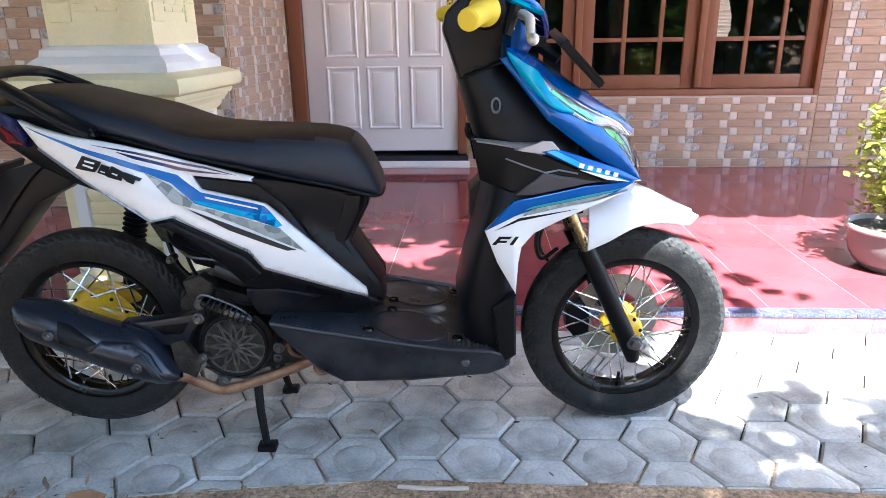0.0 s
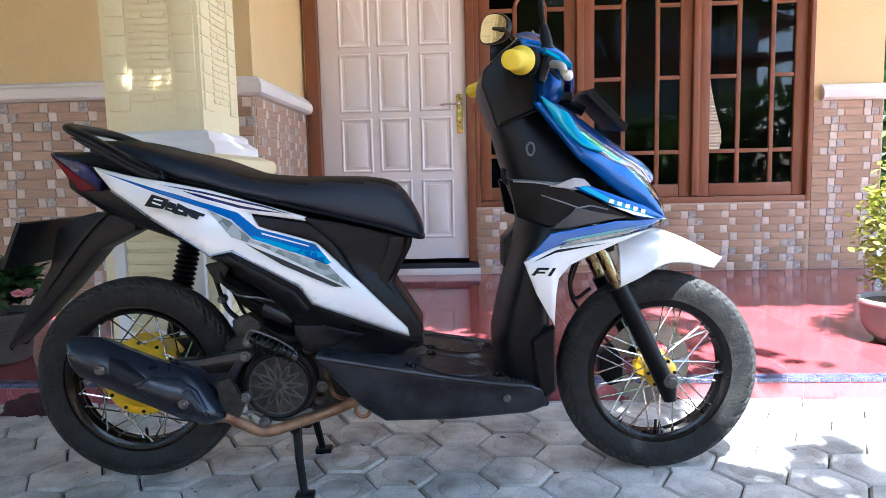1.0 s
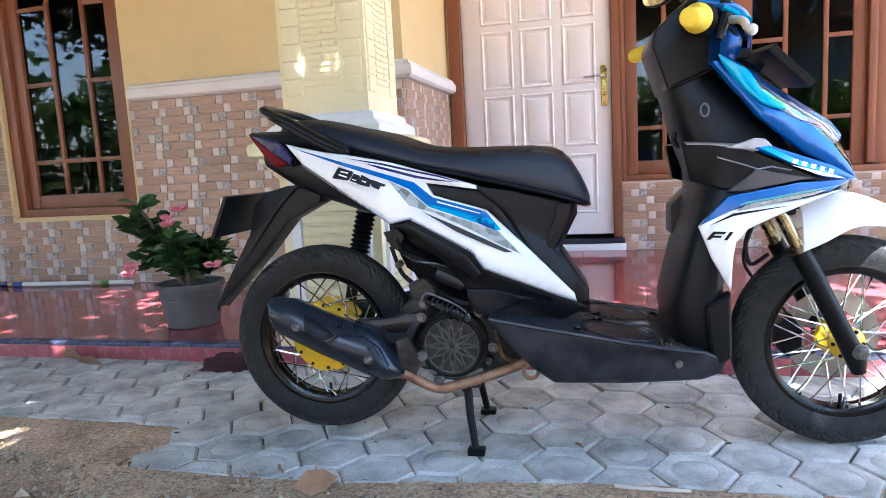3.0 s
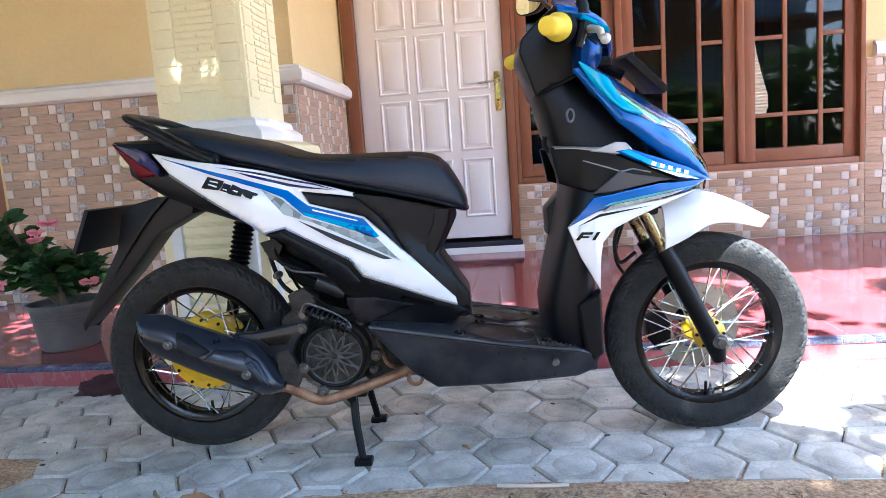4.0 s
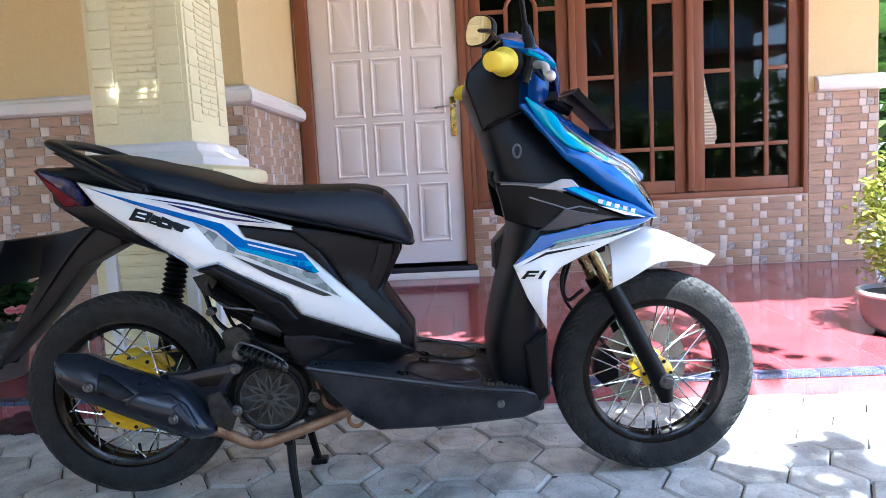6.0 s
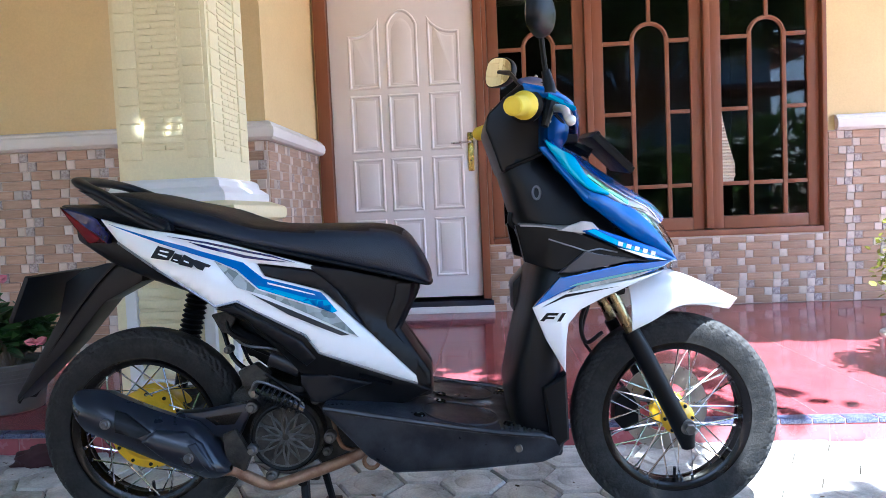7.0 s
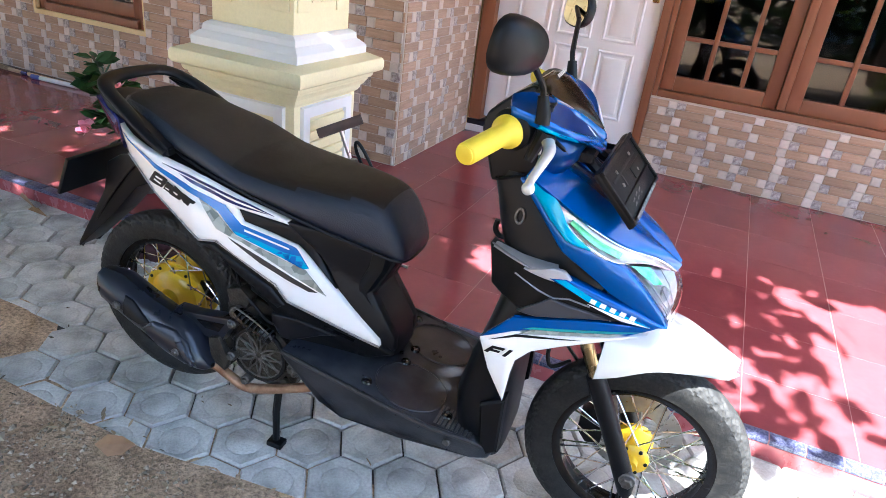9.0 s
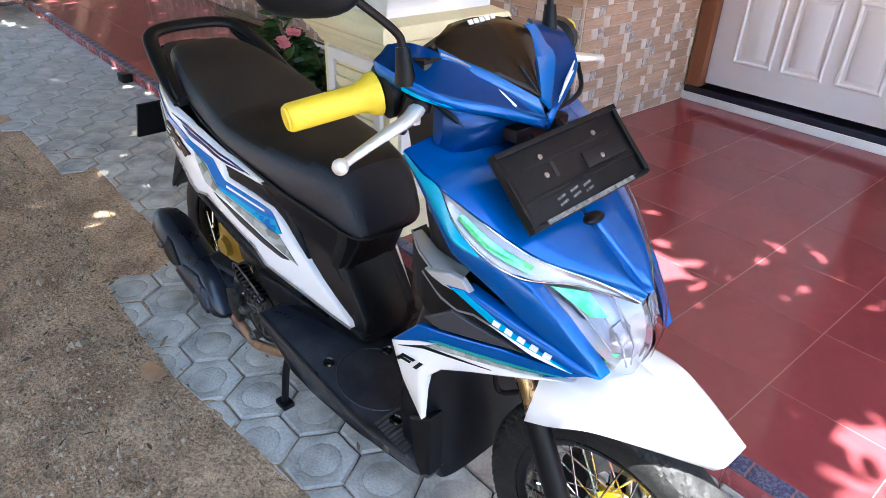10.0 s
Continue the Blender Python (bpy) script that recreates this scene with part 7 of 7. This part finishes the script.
croton = thing("potted_plant", pose(1.82, 0.96, Z_FLOOR), "yellow-green variegated shrub in a mauve bowl pot", "plant", "potted plants")
bowl(croton, 0.168, 0.165)
rng = random.Random(8)
stems, P, D, Z = [], [], [], []
for k in range(26):
    a = k * 2.4
    h = 0.24 + 0.40 * (k / 25)
    rr = 0.15 * math.sin(math.pi * min(1, 0.25 + 0.62 * k / 25)) * rng.uniform(0.6, 1.1)
    tip = Vector((rr * math.cos(a), rr * math.sin(a), h))
    if k % 2 == 0:
        stems.append(bough([(rng.uniform(-.02, .02), rng.uniform(-.02, .02), 0.14), Vector((0, 0, 0.22)).lerp(tip, 0.5), tip], 0.007, 0.003, 5))
    for i in range(58):
        q = tip + Vector((rng.gauss(0, 0.032), rng.gauss(0, 0.032), rng.gauss(-0.01, 0.035)))
        P.append(q)
        b = rng.uniform(0, math.tau)
        D.append((math.cos(b), math.sin(b), rng.uniform(-0.2, 0.9)))
        Z.append(rng.uniform(0.022, 0.042))
part("trunk", joined(*stems), M_BARK, croton)
leaf_part("foliage", leaf_cloud(P, D, Z, 0.5, 0.2, 8), M_LEAF_YEL, croton, "small yellow-green leaves")

plum = thing("potted_plant", pose(2.25, 0.98, Z_FLOOR), "thick-trunked red-flowered plant in a large bowl pot", "plant", "potted plants")
bowl(plum, 0.215, 0.225)
rng = random.Random(18)
stems, P, D, Z = [bough([(0, 0, 0.18), (0.015, 0, 0.30), (-0.02, 0, 0.45), (-0.01, 0, 0.58)], 0.055, 0.032, 12)], [], [], []
reds = []
for k in range(9):
    a = k * 2.4
    rr = rng.uniform(0.12, 0.34)
    h = rng.uniform(0.62, 1.05)
    tip = Vector((rr * math.cos(a), rr * math.sin(a), h))
    stems.append(bough([(-0.01, 0, 0.5 if k else 0.36), Vector((0, 0, 0.6)).lerp(tip, 0.5) + Vector((0, 0, -0.05)), tip], 0.022, 0.011, 7))
    for i in range(22):
        b = rng.uniform(0, math.tau)
        P.append(tip + Vector((rng.gauss(0, 0.02), rng.gauss(0, 0.02), rng.gauss(0, 0.02))))
        D.append((math.cos(b), math.sin(b), rng.uniform(-0.1, 1.0)))
        Z.append(rng.uniform(0.08, 0.17))
    reds.append(tip + Vector((0, -0.05, 0.03)))
part("trunk", joined(*stems), M_BARK, plum, "swollen pale trunk and bare branches")
leaf_part("foliage", leaf_cloud(P, D, Z, 0.34, 0.2, 18, 0.1), M_LEAF_BRIGHT, plum, "long green leaves")
for c in reds[::2]:
    leaf_part("flower", leaf_cloud([c + Vector((rng.gauss(0, .03), rng.gauss(0, .03), rng.gauss(0, .03))) for _ in range(14)], [(rng.gauss(0, 1), rng.gauss(0, 1), rng.gauss(0, 1)) for _ in range(14)], [0.04] * 14, 0.8, 0.2, 4), M_REDPET, plum, "red flower cluster")

# ---- loose things ----
pvc = thing("plastic_pipe", pose(-3.60, 1.72, Z_FLOOR + 0.016, 0, 0, 4), "white plastic pipe with a blue end lying by the wall", "pipe")
part("tube", tube([(0.05, 0, 0), (0.85, 0, 0)], 0.014, 14), M_WHITE, pvc)
part("end_cap", tube([(0, 0, 0), (0.07, 0, 0)], 0.016, 14), mat("blue_plastic", (0.03, 0.06, 0.28), 0.4, scale=9), pvc)
pump = thing("foot_pump", pose(-0.41, 0.80, Z_FLOOR), "old hand pump with a T handle and orange base", "pump")
top = Vector((-0.14, -0.16, 0.55))
up = top.normalized()
part("barrel", tube([up * 0.02, up * 0.46], 0.0225, 14), mat("worn_grey_metal", (0.46, 0.42, 0.38), 0.5, 0.3, color2=(0.10, 0.085, 0.075), scale=40, spread=0.2), pump, "worn metal barrel", smooth=True)
part("rod", tube([up * 0.46, up * 0.585], 0.007, 8), M_STEEL, pump)
part("handle", tube([top + Vector((-0.062, -0.035, -0.028)), top + Vector((0.062, 0.035, 0.036))], 0.0175, 12), mat("dark_brown_wood", (0.10, 0.062, 0.05), 0.55, color2=(0.06, 0.04, 0.035), scale=20), pump, "dark brown T handle")
M_ORANGE = mat("orange_plastic", (0.62, 0.16, 0.03), 0.45, scale=12)
part("collar", tube([up * 0.05 + Vector((0.040, 0.012, 0)), up * 0.15 + Vector((0.040, 0.012, 0))], 0.018, 12), M_ORANGE, pump, "orange plastic sleeve")
for a in (0.3, 2.4, 4.5):
    part("foot", tube([(0, 0, 0.05), (0.05 * math.cos(a), 0.05 * math.sin(a), 0.012), (0.085 * math.cos(a), 0.085 * math.sin(a), 0.006)], 0.006, 6), M_STEEL, pump)
part("hose", tube(curve_points([up * 0.15 + Vector((0.042, 0.012, 0)), up * 0.27 + Vector((0.075, 0.02, 0)), up * 0.46 + Vector((0.065, 0.02, 0)), up * 0.54 + Vector((0.045, 0.015, 0)), up * 0.50 + Vector((0.03, 0.01, 0)), up * 0.36 + Vector((0.045, 0.015, 0)), up * 0.20 + Vector((0.055, 0.02, 0))], 6), 0.006, 8), M_BLACKM, pump, "black rubber hose")

broom = thing("broom", pose(-3.70, 1.74, Z_FLOOR + 0.016), "long-handled broom lying along the wall", "broom")
M_BAMBOO = mat("bamboo_stick", (0.52, 0.38, 0.22), 0.5, color2=(0.4, 0.28, 0.15), scale=14)
M_STRAW = mat("straw", (0.30, 0.22, 0.13), 0.8, rand=0.3, island=True)
part("stick", tube([(-0.15, 0, 0), (0.78, 0.02, 0)], 0.012, 10), M_BAMBOO, broom)
part("ring", tube([(-0.02, 0, 0), (0.03, 0, 0)], 0.016, 12), M_NAVY, broom, "blue binding")
part("cap", tube([(0.74, 0.019, 0), (0.79, 0.02, 0)], 0.014, 10), M_LEAF_BRIGHT, broom, "green end cap")
rng = random.Random(2)
straws = bmesh.new()
for k in range(60):
    e = Vector((-0.75 - rng.uniform(0, 0.15), rng.gauss(0, 0.05), rng.uniform(-0.008, 0.03)))
    s = Vector((-0.15, rng.gauss(0, 0.012), rng.uniform(-0.006, 0.012)))
    n0 = (e - s).cross(Vector((0, 0, 1))).normalized() * 0.003
    vs_ = [straws.verts.new(p) for p in (s - n0, s + n0, e + n0, e - n0)]
    straws.faces.new(vs_)
    v2 = [straws.verts.new(p) for p in (s + Vector((0, 0, 0.003)), s - Vector((0, 0, 0.003)), e - Vector((0, 0, 0.003)), e + Vector((0, 0, 0.003)))]
    straws.faces.new(v2)
part("bristles", straws, M_STRAW, broom)


def dry_leaf(x, y, z, size, turn, name="fallen_leaf"):
    me = leaf_cloud([(0, 0, 0)], [(1, 0, 0.06)], [size], 0.55, 0.4, 5, -0.06)
    me.materials.append(M_DRY)
    ob = new(name, me)
    ob.matrix_world = pose(x, y, z, 8, 0, turn)
    tagged(ob, "curled brown fallen leaf on the ground", "leaf", "fallen leaves")
    return ob


dry_leaf(-0.58, -0.385, 0.012, 0.10, 30)
dry_leaf(-1.90, 0.45, 0.012, 0.14, 170)
dry_leaf(-1.80, 0.43, 0.010, 0.10, 190)
dry_leaf(0.04, -0.09, 0.006, 0.03, 150)
M_STICK = mat("pale_stick", (0.62, 0.52, 0.42), 0.8, scale=20)
stick = part("stick", tube(curve_points([(0.11, -0.285, 0.014), (0.18, -0.292, 0.016), (0.26, -0.286, 0.014)], 4), 0.006, 7, flat=0.6), M_STICK)
tagged(stick, "short pale stick lying on the soil", "stick")
M_RAG = mat("dark_maroon_cloth", (0.05, 0.012, 0.014), 0.9, color2=(0.03, 0.008, 0.01), scale=20)
rb = bmesh.new()
bmesh.ops.create_icosphere(rb, subdivisions=4, radius=1)
for v in rb.verts:
    n = v.co.normalized()
    k = 1 + 0.3 * noise.noise(n * 2.3) + 0.15 * noise.noise(n * 6)
    v.co = Vector((n.x * 0.10 * k, n.y * 0.05 * k, max(-0.3, n.z) * 0.045 * k + 0.012))
rag = part("rag", rb, M_RAG, None, smooth=True)
rag.matrix_world = pose(-1.25, 0.44, 0.0, 0, 0, 12)
tagged(rag, "crumpled dark maroon rag against the kerb", "rag")
blk = part("rubber_block", box(-0.04, -0.03, 0, 0.04, 0.03, 0.055, 0.008), M_BLACKM)
blk.matrix_world = pose(-3.3, 0.475, 0.002, 0, 0, 6)
tagged(blk, "small black rubber block against the kerb", "block")
jar = thing("water_jar", pose(-6.1, -0.02, -0.05), "large smooth light grey concrete jar", "jar")
part("body", lathe([(0, 0), (0.25, 0), (0.42, 0.2), (0.48, 0.45), (0.42, 0.7), (0.3, 0.85), (0.3, 0.9), (0.26, 0.9), (0.26, 0.8), (0, 0.3)], 36), mat("pale_cement", (0.5, 0.5, 0.48), 0.7, scale=6, bump=0.1, bump_scale=40), jar, smooth=True)
# pebbles and crumbs on the soil
rng = random.Random(21)
pv, pf = [], []
for k in range(16000):
    x, y = rng.uniform(-2.6, 1.6), -0.28 - rng.uniform(0, 1.25) * rng.uniform(0.3, 1)
    if x < -1.1 and rng.random() < 0.4:
        y += 0.25
    if y > -0.29 and not (-2.2 < x < -1.25 and y < -0.04):
        y = -0.31
    s = rng.choice((0.002, 0.0025, 0.003, 0.003, 0.004, 0.004, 0.005, 0.008, 0.006, 0.003)) * (2.2 if k % 60 == 0 else 1)
    z = -0.010 + 0.012 * noise.noise((x * 2.2, y * 2.2, 0)) + 0.017 * noise.noise((x * 9, y * 9, 3)) + s * 0.3
    n0 = len(pv)
    for dx, dy, dz in ((1, 0, 0), (-0.3, 0.9, 0.1), (-0.7, -0.6, 0), (0.1, 0, 0.9), (0.3, -0.8, 0.1)):
        pv.append((x + dx * s * rng.uniform(0.7, 1.4), y + dy * s * rng.uniform(0.7, 1.4), z + dz * s * rng.uniform(0.6, 1.2)))
    pf += [(n0, n0 + 1, n0 + 3), (n0 + 1, n0 + 2, n0 + 3), (n0 + 2, n0 + 4, n0 + 3), (n0 + 4, n0, n0 + 3)]
me = bpy.data.meshes.new("gravel")
me.from_pydata(pv, [], pf)
me.materials.append(mat("pebble", (0.40, 0.32, 0.23), 0.9, color2=(0.25, 0.19, 0.13), scale=30, rand=0.5, island=True))
tagged(new("gravel", me), "loose pebbles and crumbs on the soil", "gravel", kind="stuff")

# dry litter over the soil
rng = random.Random(33)
P, D, Z = [], [], []
for k in range(3600):
    x, y = rng.uniform(-3.0, 1.9), -0.29 - abs(rng.gauss(0, 0.5))
    P.append((x, y, 0.004 - 0.010 * min(1, (-0.29 - y) / 0.1) + 0.012 * noise.noise((x * 2.2, y * 2.2, 0)) + 0.017 * noise.noise((x * 9, y * 9, 3))))
    D.append((rng.gauss(0, 1), rng.gauss(0, 1), rng.gauss(0.05, 0.12)))
    Z.append(rng.choice((0.008, 0.012, 0.016, 0.022, 0.03)))
litter = leaf_part("leaf_litter", leaf_cloud(P, D, Z, 0.3, 0.2, 17), mat("dry_litter", (0.34, 0.24, 0.14), 0.9, color2=(0.12, 0.09, 0.055), scale=8, rand=0.6, island=True), None)
tagged(litter, "dry crumbled leaf litter on the soil", "litter", kind="stuff")

# bits blown onto the pavers and the porch edge
rng = random.Random(51)
P, D, Z = [], [], []
for k in range(150):
    P.append((rng.uniform(-2.4, 2.2), rng.uniform(-0.24, 0.5), 0.0045))
    D.append((rng.gauss(0, 1), rng.gauss(0, 1), 0.04))
    Z.append(rng.choice((0.006, 0.009, 0.012, 0.018)))
bits = leaf_part("paver_litter", leaf_cloud(P, D, Z, 0.3, 0.2, 19), mat("brown_bits", (0.16, 0.10, 0.06), 0.9, color2=(0.07, 0.05, 0.03), scale=8, rand=0.5, island=True), None)
tagged(bits, "small dry leaf bits scattered on the pavers", "litter", kind="stuff")

# ---- pieces of floors, kerbs and walls ----
def shared(name, bm, material):
    me = bpy.data.meshes.new(name)
    bm.normal_update()
    bm.to_mesh(me)
    bm.free()
    me.materials.append(material)
    me.shade_smooth()
    me.set_sharp_from_angle(angle=radians(30))
    return me


def piece(name, me, parent, loc, rz=0.0, scl=None):
    ob = new(name, me)
    ob.parent = parent
    ob.location = loc
    ob.rotation_euler[2] = rz
    if scl:
        ob.scale = scl
    return ob


# hexagonal pavers
def hex_mesh():
    bm = bmesh.new()
    R = 0.165 / math.sqrt(3) - 0.0026
    def ring(r, z, n=12, hexa=True):
        out = []
        for k in range(n):
            a = math.tau * k / n
            q = r
            if hexa:
                q = r * math.cos(math.pi / 6) / math.cos(a % (math.pi / 3) - math.pi / 6)
            out.append(bm.verts.new((q * math.cos(a), q * math.sin(a), z)))
        return out
    rings = [ring(R, -0.05), ring(R, -0.006), ring(R - 0.006, 0.0), ring(0.056, 0.0, hexa=False), ring(0.051, -0.0022, hexa=False), ring(0.045, 0.0, hexa=False)]
    for a, b in zip(rings, rings[1:]):
        for k in range(12):
            bm.faces.new((a[k], a[(k + 1) % 12], b[(k + 1) % 12], b[k]))
    bm.faces.new(rings[-1])
    bmesh.ops.recalc_face_normals(bm, faces=bm.faces)
    return bm


hex_me = shared("paver", hex_mesh(), M_HEX)
far = []
rng = random.Random(5)
A1 = Vector((0.165 * math.cos(radians(-29)), 0.165 * math.sin(radians(-29))))
B1 = Vector((0.165 * math.cos(radians(-89)), 0.165 * math.sin(radians(-89))))
for i in range(-55, 40):
    for j in range(-70, 60):
        c = Vector((0.992, 0.098)) + A1 * i + B1 * j
        slope = 0.0
        if c.x > -1.12:
            low = -0.245 - 0.08 * min(1, max(0, (0.05 - c.x) / 0.6))
            slope = 0.133 if -0.55 < c.x < 0.05 else 0.0
        else:
            low = -0.06 if c.x > -2.1 else -0.20
        if not (-6.2 < c.x < 5.2 and low - 0.092 < c.y < Y_KERB + 0.094):
            continue
        loc = (c.x, c.y, rng.uniform(-0.002, 0.002))
        turn = radians(-29 + 30 + 60 * rng.randrange(6))
        if c.y < low + 0.09 and -2.6 < c.x < 2.4:
            cut = hex_mesh()
            bmesh.ops.rotate(cut, verts=cut.verts, matrix=Matrix.Rotation(turn, 3, "Z"))
            e = bmesh.ops.bisect_plane(cut, geom=cut.verts[:] + cut.edges[:] + cut.faces[:], plane_co=(0, low - c.y + rng.uniform(-0.004, 0.004), 0), plane_no=(slope, -1, 0), clear_outer=True)
            bmesh.ops.contextual_create(cut, geom=[g_ for g_ in e["geom_cut"] if isinstance(g_, bmesh.types.BMEdge)])
            if len(cut.verts) > 6:
                piece("paver", shared("border_paver", cut, M_HEX), pavement, loc)
            else:
                cut.free()
        elif -2.6 < c.x < 2.4:
            ob = piece("paver", hex_me, pavement, loc, turn)
            ob.rotation_euler[0], ob.rotation_euler[1] = rng.uniform(-0.012, 0.012), rng.uniform(-0.012, 0.012)
        else:
            far.append((loc, turn))
bm = bmesh.new()
tmp = bpy.data.meshes.new("tmp")
hb = hex_mesh()
hb.to_mesh(tmp)
hb.free()
for loc, turn in far:
    n0 = len(bm.verts)
    bm.from_mesh(tmp)
    bm.verts.ensure_lookup_table()
    m = Matrix.Translation(loc) @ Matrix.Rotation(turn, 4, "Z")
    for v in bm.verts[n0:]:
        v.co = m @ v.co
bpy.data.meshes.remove(tmp)
tagged(part("paver_field", bm, M_HEX_J, pavement), kind="stuff")

# floor tiles
TX, TY = 0.3185, 0.345
floor_me = shared("tile", box(-TX / 2 + 0.0012, -TY / 2 + 0.0012, -0.008, TX / 2 - 0.0012, TY / 2 - 0.0012, 0), M_FLOOR)
for i in range(-22, 14):
    for j in range(8):
        x, y = 0.262 + TX * (i + 0.5), 0.845 + TY * (j - 0.5)
        if x - TX / 2 < X_W or x + TX / 2 > X_E or y + TY / 2 > Y_WALL + 0.03:
            continue
        if x - TX / 2 > X_END and y + TY / 2 > 1.9:
            continue
        if x + TX / 2 < X_RET and y - TY / 2 > Y_LEFT:
            continue
        y0 = max(y - TY / 2, Y_KERB + 0.047)
        piece("tile", floor_me, floor, (x, (y0 + y + TY / 2) / 2, Z_FLOOR), 0.0, (1, (y + TY / 2 - y0) / TY, 1))
# nosing strip and kerb face
strip_me = shared("nosing_tile", box(-0.0470, 0, -0.014, 0.0470, 0.046, 0.002, 0.003), M_STRIP)
for k in range(-82, 36):
    piece("nosing_tile", strip_me, floor, (1.224 + 0.0975 * k, Y_KERB, Z_FLOOR))
face_me = shared("kerb_tile", box(-0.1445, 0, -0.1, 0.1445, 0.011, -0.016, 0.0015), M_KERB)
for k in range(-27, 12):
    piece("kerb_tile", face_me, floor, (1.227 + 0.2925 * (k + 0.5), Y_KERB + 0.003, Z_FLOOR))

# wainscot: planks and squares of glazed relief tile
ROW = 0.05
PLANK, SQ = 0.15, 0.05
plank_me = shared("plank_tile", box(-PLANK / 2 + 0.0012, -0.0040, 0.0012, PLANK / 2 - 0.0012, 0.0, ROW - 0.0012, 0.0015), M_PLANK)
square_me = shared("square_tile", box(-SQ / 2 + 0.0012, -0.0058, 0.0012, SQ / 2 - 0.0012, 0.0, ROW - 0.0012, 0.0018), M_SQ)
square2_me = shared("square_tile_veined", box(-SQ / 2 + 0.0012, -0.0054, 0.0012, SQ / 2 - 0.0012, 0.0, ROW - 0.0012, 0.0018), M_SQ2)


def wainscot(wall, length, z0, z1, m, holes, singles, seed):
    """Tiles a stretch of wall. m takes (along, out, up) to the world; holes are (a, z, a, z)."""
    r = random.Random(seed)
    joint_p, joint_s, joint_v = bmesh.new(), bmesh.new(), bmesh.new()
    z, row = z0, 0
    while z < z1 - 0.01:
        h = min(ROW, z1 - z)
        a = -[0.02, 0.07][row % 2] + 0.004 * (row % 5)
        kind, count, pair = 0, row % 3, False
        while a < length:
            if kind == 0:
                count += 1
                pair = r.random() < 0.5
            ln = SQ if kind else (0.118 if pair else 0.168)
            s, e = max(a, 0), min(a + ln, length)
            mid = (s + e) / 2
            clear = e - s > 0.012
            for hx0, hz0, hx1, hz1 in holes:
                if z + h > hz0 + 0.005 and z < hz1 - 0.005 and e > hx0 and s < hx1:
                    if s < hx0 and e < hx1:
                        e = hx0
                    elif s > hx0 and e > hx1:
                        s = hx1
                    else:
                        clear = False
            if clear and e - s > 0.012:
                mid = (s + e) / 2
                veined = kind == 2
                if singles:
                    me = plank_me if kind == 0 else (square2_me if veined else square_me)
                    base = PLANK if kind == 0 else SQ
                    ob = new("tile", me)
                    ob.parent = wall
                    ob.matrix_local = m @ Matrix.Translation((mid, 0, z)) @ Matrix.Diagonal(((e - s) / base, 1, h / ROW, 1))
                else:
                    tgt = joint_p if kind == 0 else (joint_v if veined else joint_s)
                    d = 0.0040 if kind == 0 else 0.0058
                    x0, x1, zz0, zz1 = s + 0.0012, e - 0.0012, z + 0.0012, z + h - 0.0012
                    bb = [tgt.verts.new(m @ Vector(p)) for p in ((x0, 0, zz0), (x1, 0, zz0), (x1, 0, zz1), (x0, 0, zz1))]
                    c = 0.0018
                    ff = [tgt.verts.new(m @ Vector(p)) for p in ((x0 + c, -d, zz0 + c), (x1 - c, -d, zz0 + c), (x1 - c, -d, zz1 - c), (x0 + c, -d, zz1 - c))]
                    tgt.faces.new(ff)
                    for k in range(4):
                        tgt.faces.new((bb[k], bb[(k + 1) % 4], ff[(k + 1) % 4], ff[k]))
            a += ln
            kind = 1 if kind == 0 else (2 if kind == 1 and pair else 0)
        z += ROW
        row += 1
    for nm, b, mt in (("plank_tiles", joint_p, M_PLANK_J), ("square_tiles", joint_s, M_SQ_J), ("veined_tiles", joint_v, M_SQ2)):
        if len(b.verts):
            bmesh.ops.recalc_face_normals(b, faces=b.faces)
            tagged(part(nm, b, mt, wall), kind="stuff")
        else:
            b.free()


def grout(x0, y0, x1, y1, z0, z1):
    tagged(part("wainscot_bed", box(x0, y0, z0, x1, y1, z1), M_GROUT), "grey mortar bed of the wainscot tiles", "wall", **structure)


grout(DOOR_X1 + 0.0, Y_WALL - 0.006, X_END + 0.006, Y_WALL - 0.0001, Z_FLOOR, WIN[1] - 0.002)
grout(WIN[2] + 0.002, Y_WALL - 0.006, X_END + 0.006, Y_WALL - 0.0001, WIN[1], 1.18)
wainscot(wall_north, WIN[2] - DOOR_X1, Z_FLOOR + 0.004, WIN[1] - 0.012, Matrix.Translation((DOOR_X1, Y_WALL - 0.006, 0)), [], True, 1)
wainscot(wall_north, X_END - WIN[2], Z_FLOOR + 0.004, 1.178, Matrix.Translation((WIN[2], Y_WALL - 0.006, 0)), [], False, 2)
grout(X_RET + 0.0001, Y_LEFT, X_RET + 0.006, Y_WALL - 0.03, Z_FLOOR, 1.18)
wainscot(wall_return, Y_WALL - Y_LEFT - 0.04, Z_FLOOR + 0.004, 1.178, Matrix.Translation((X_RET + 0.006, Y_LEFT, 0)) @ Matrix.Rotation(radians(90), 4, "Z"), [], False, 3)
bm = wall_with_hole(X_W, X_RET + 0.006, Z_FLOOR, 1.18, Y_LEFT - 0.006, Y_LEFT - 0.0001, [(LWIN[0] - 0.02, LWIN[1] - 0.03, LWIN[2] + 0.02, 1.18)])
tagged(part("wainscot_bed", bm, M_GROUT), "grey mortar bed of the wainscot tiles", "wall", **structure)
wainscot(wall_west, X_RET - X_W, Z_FLOOR + 0.004, 1.178, Matrix.Translation((X_W, Y_LEFT - 0.006, 0)),
         [(LWIN[0] - X_W - 0.02, LWIN[1] - 0.03, LWIN[2] - X_W + 0.02, 1.2)], False, 4)
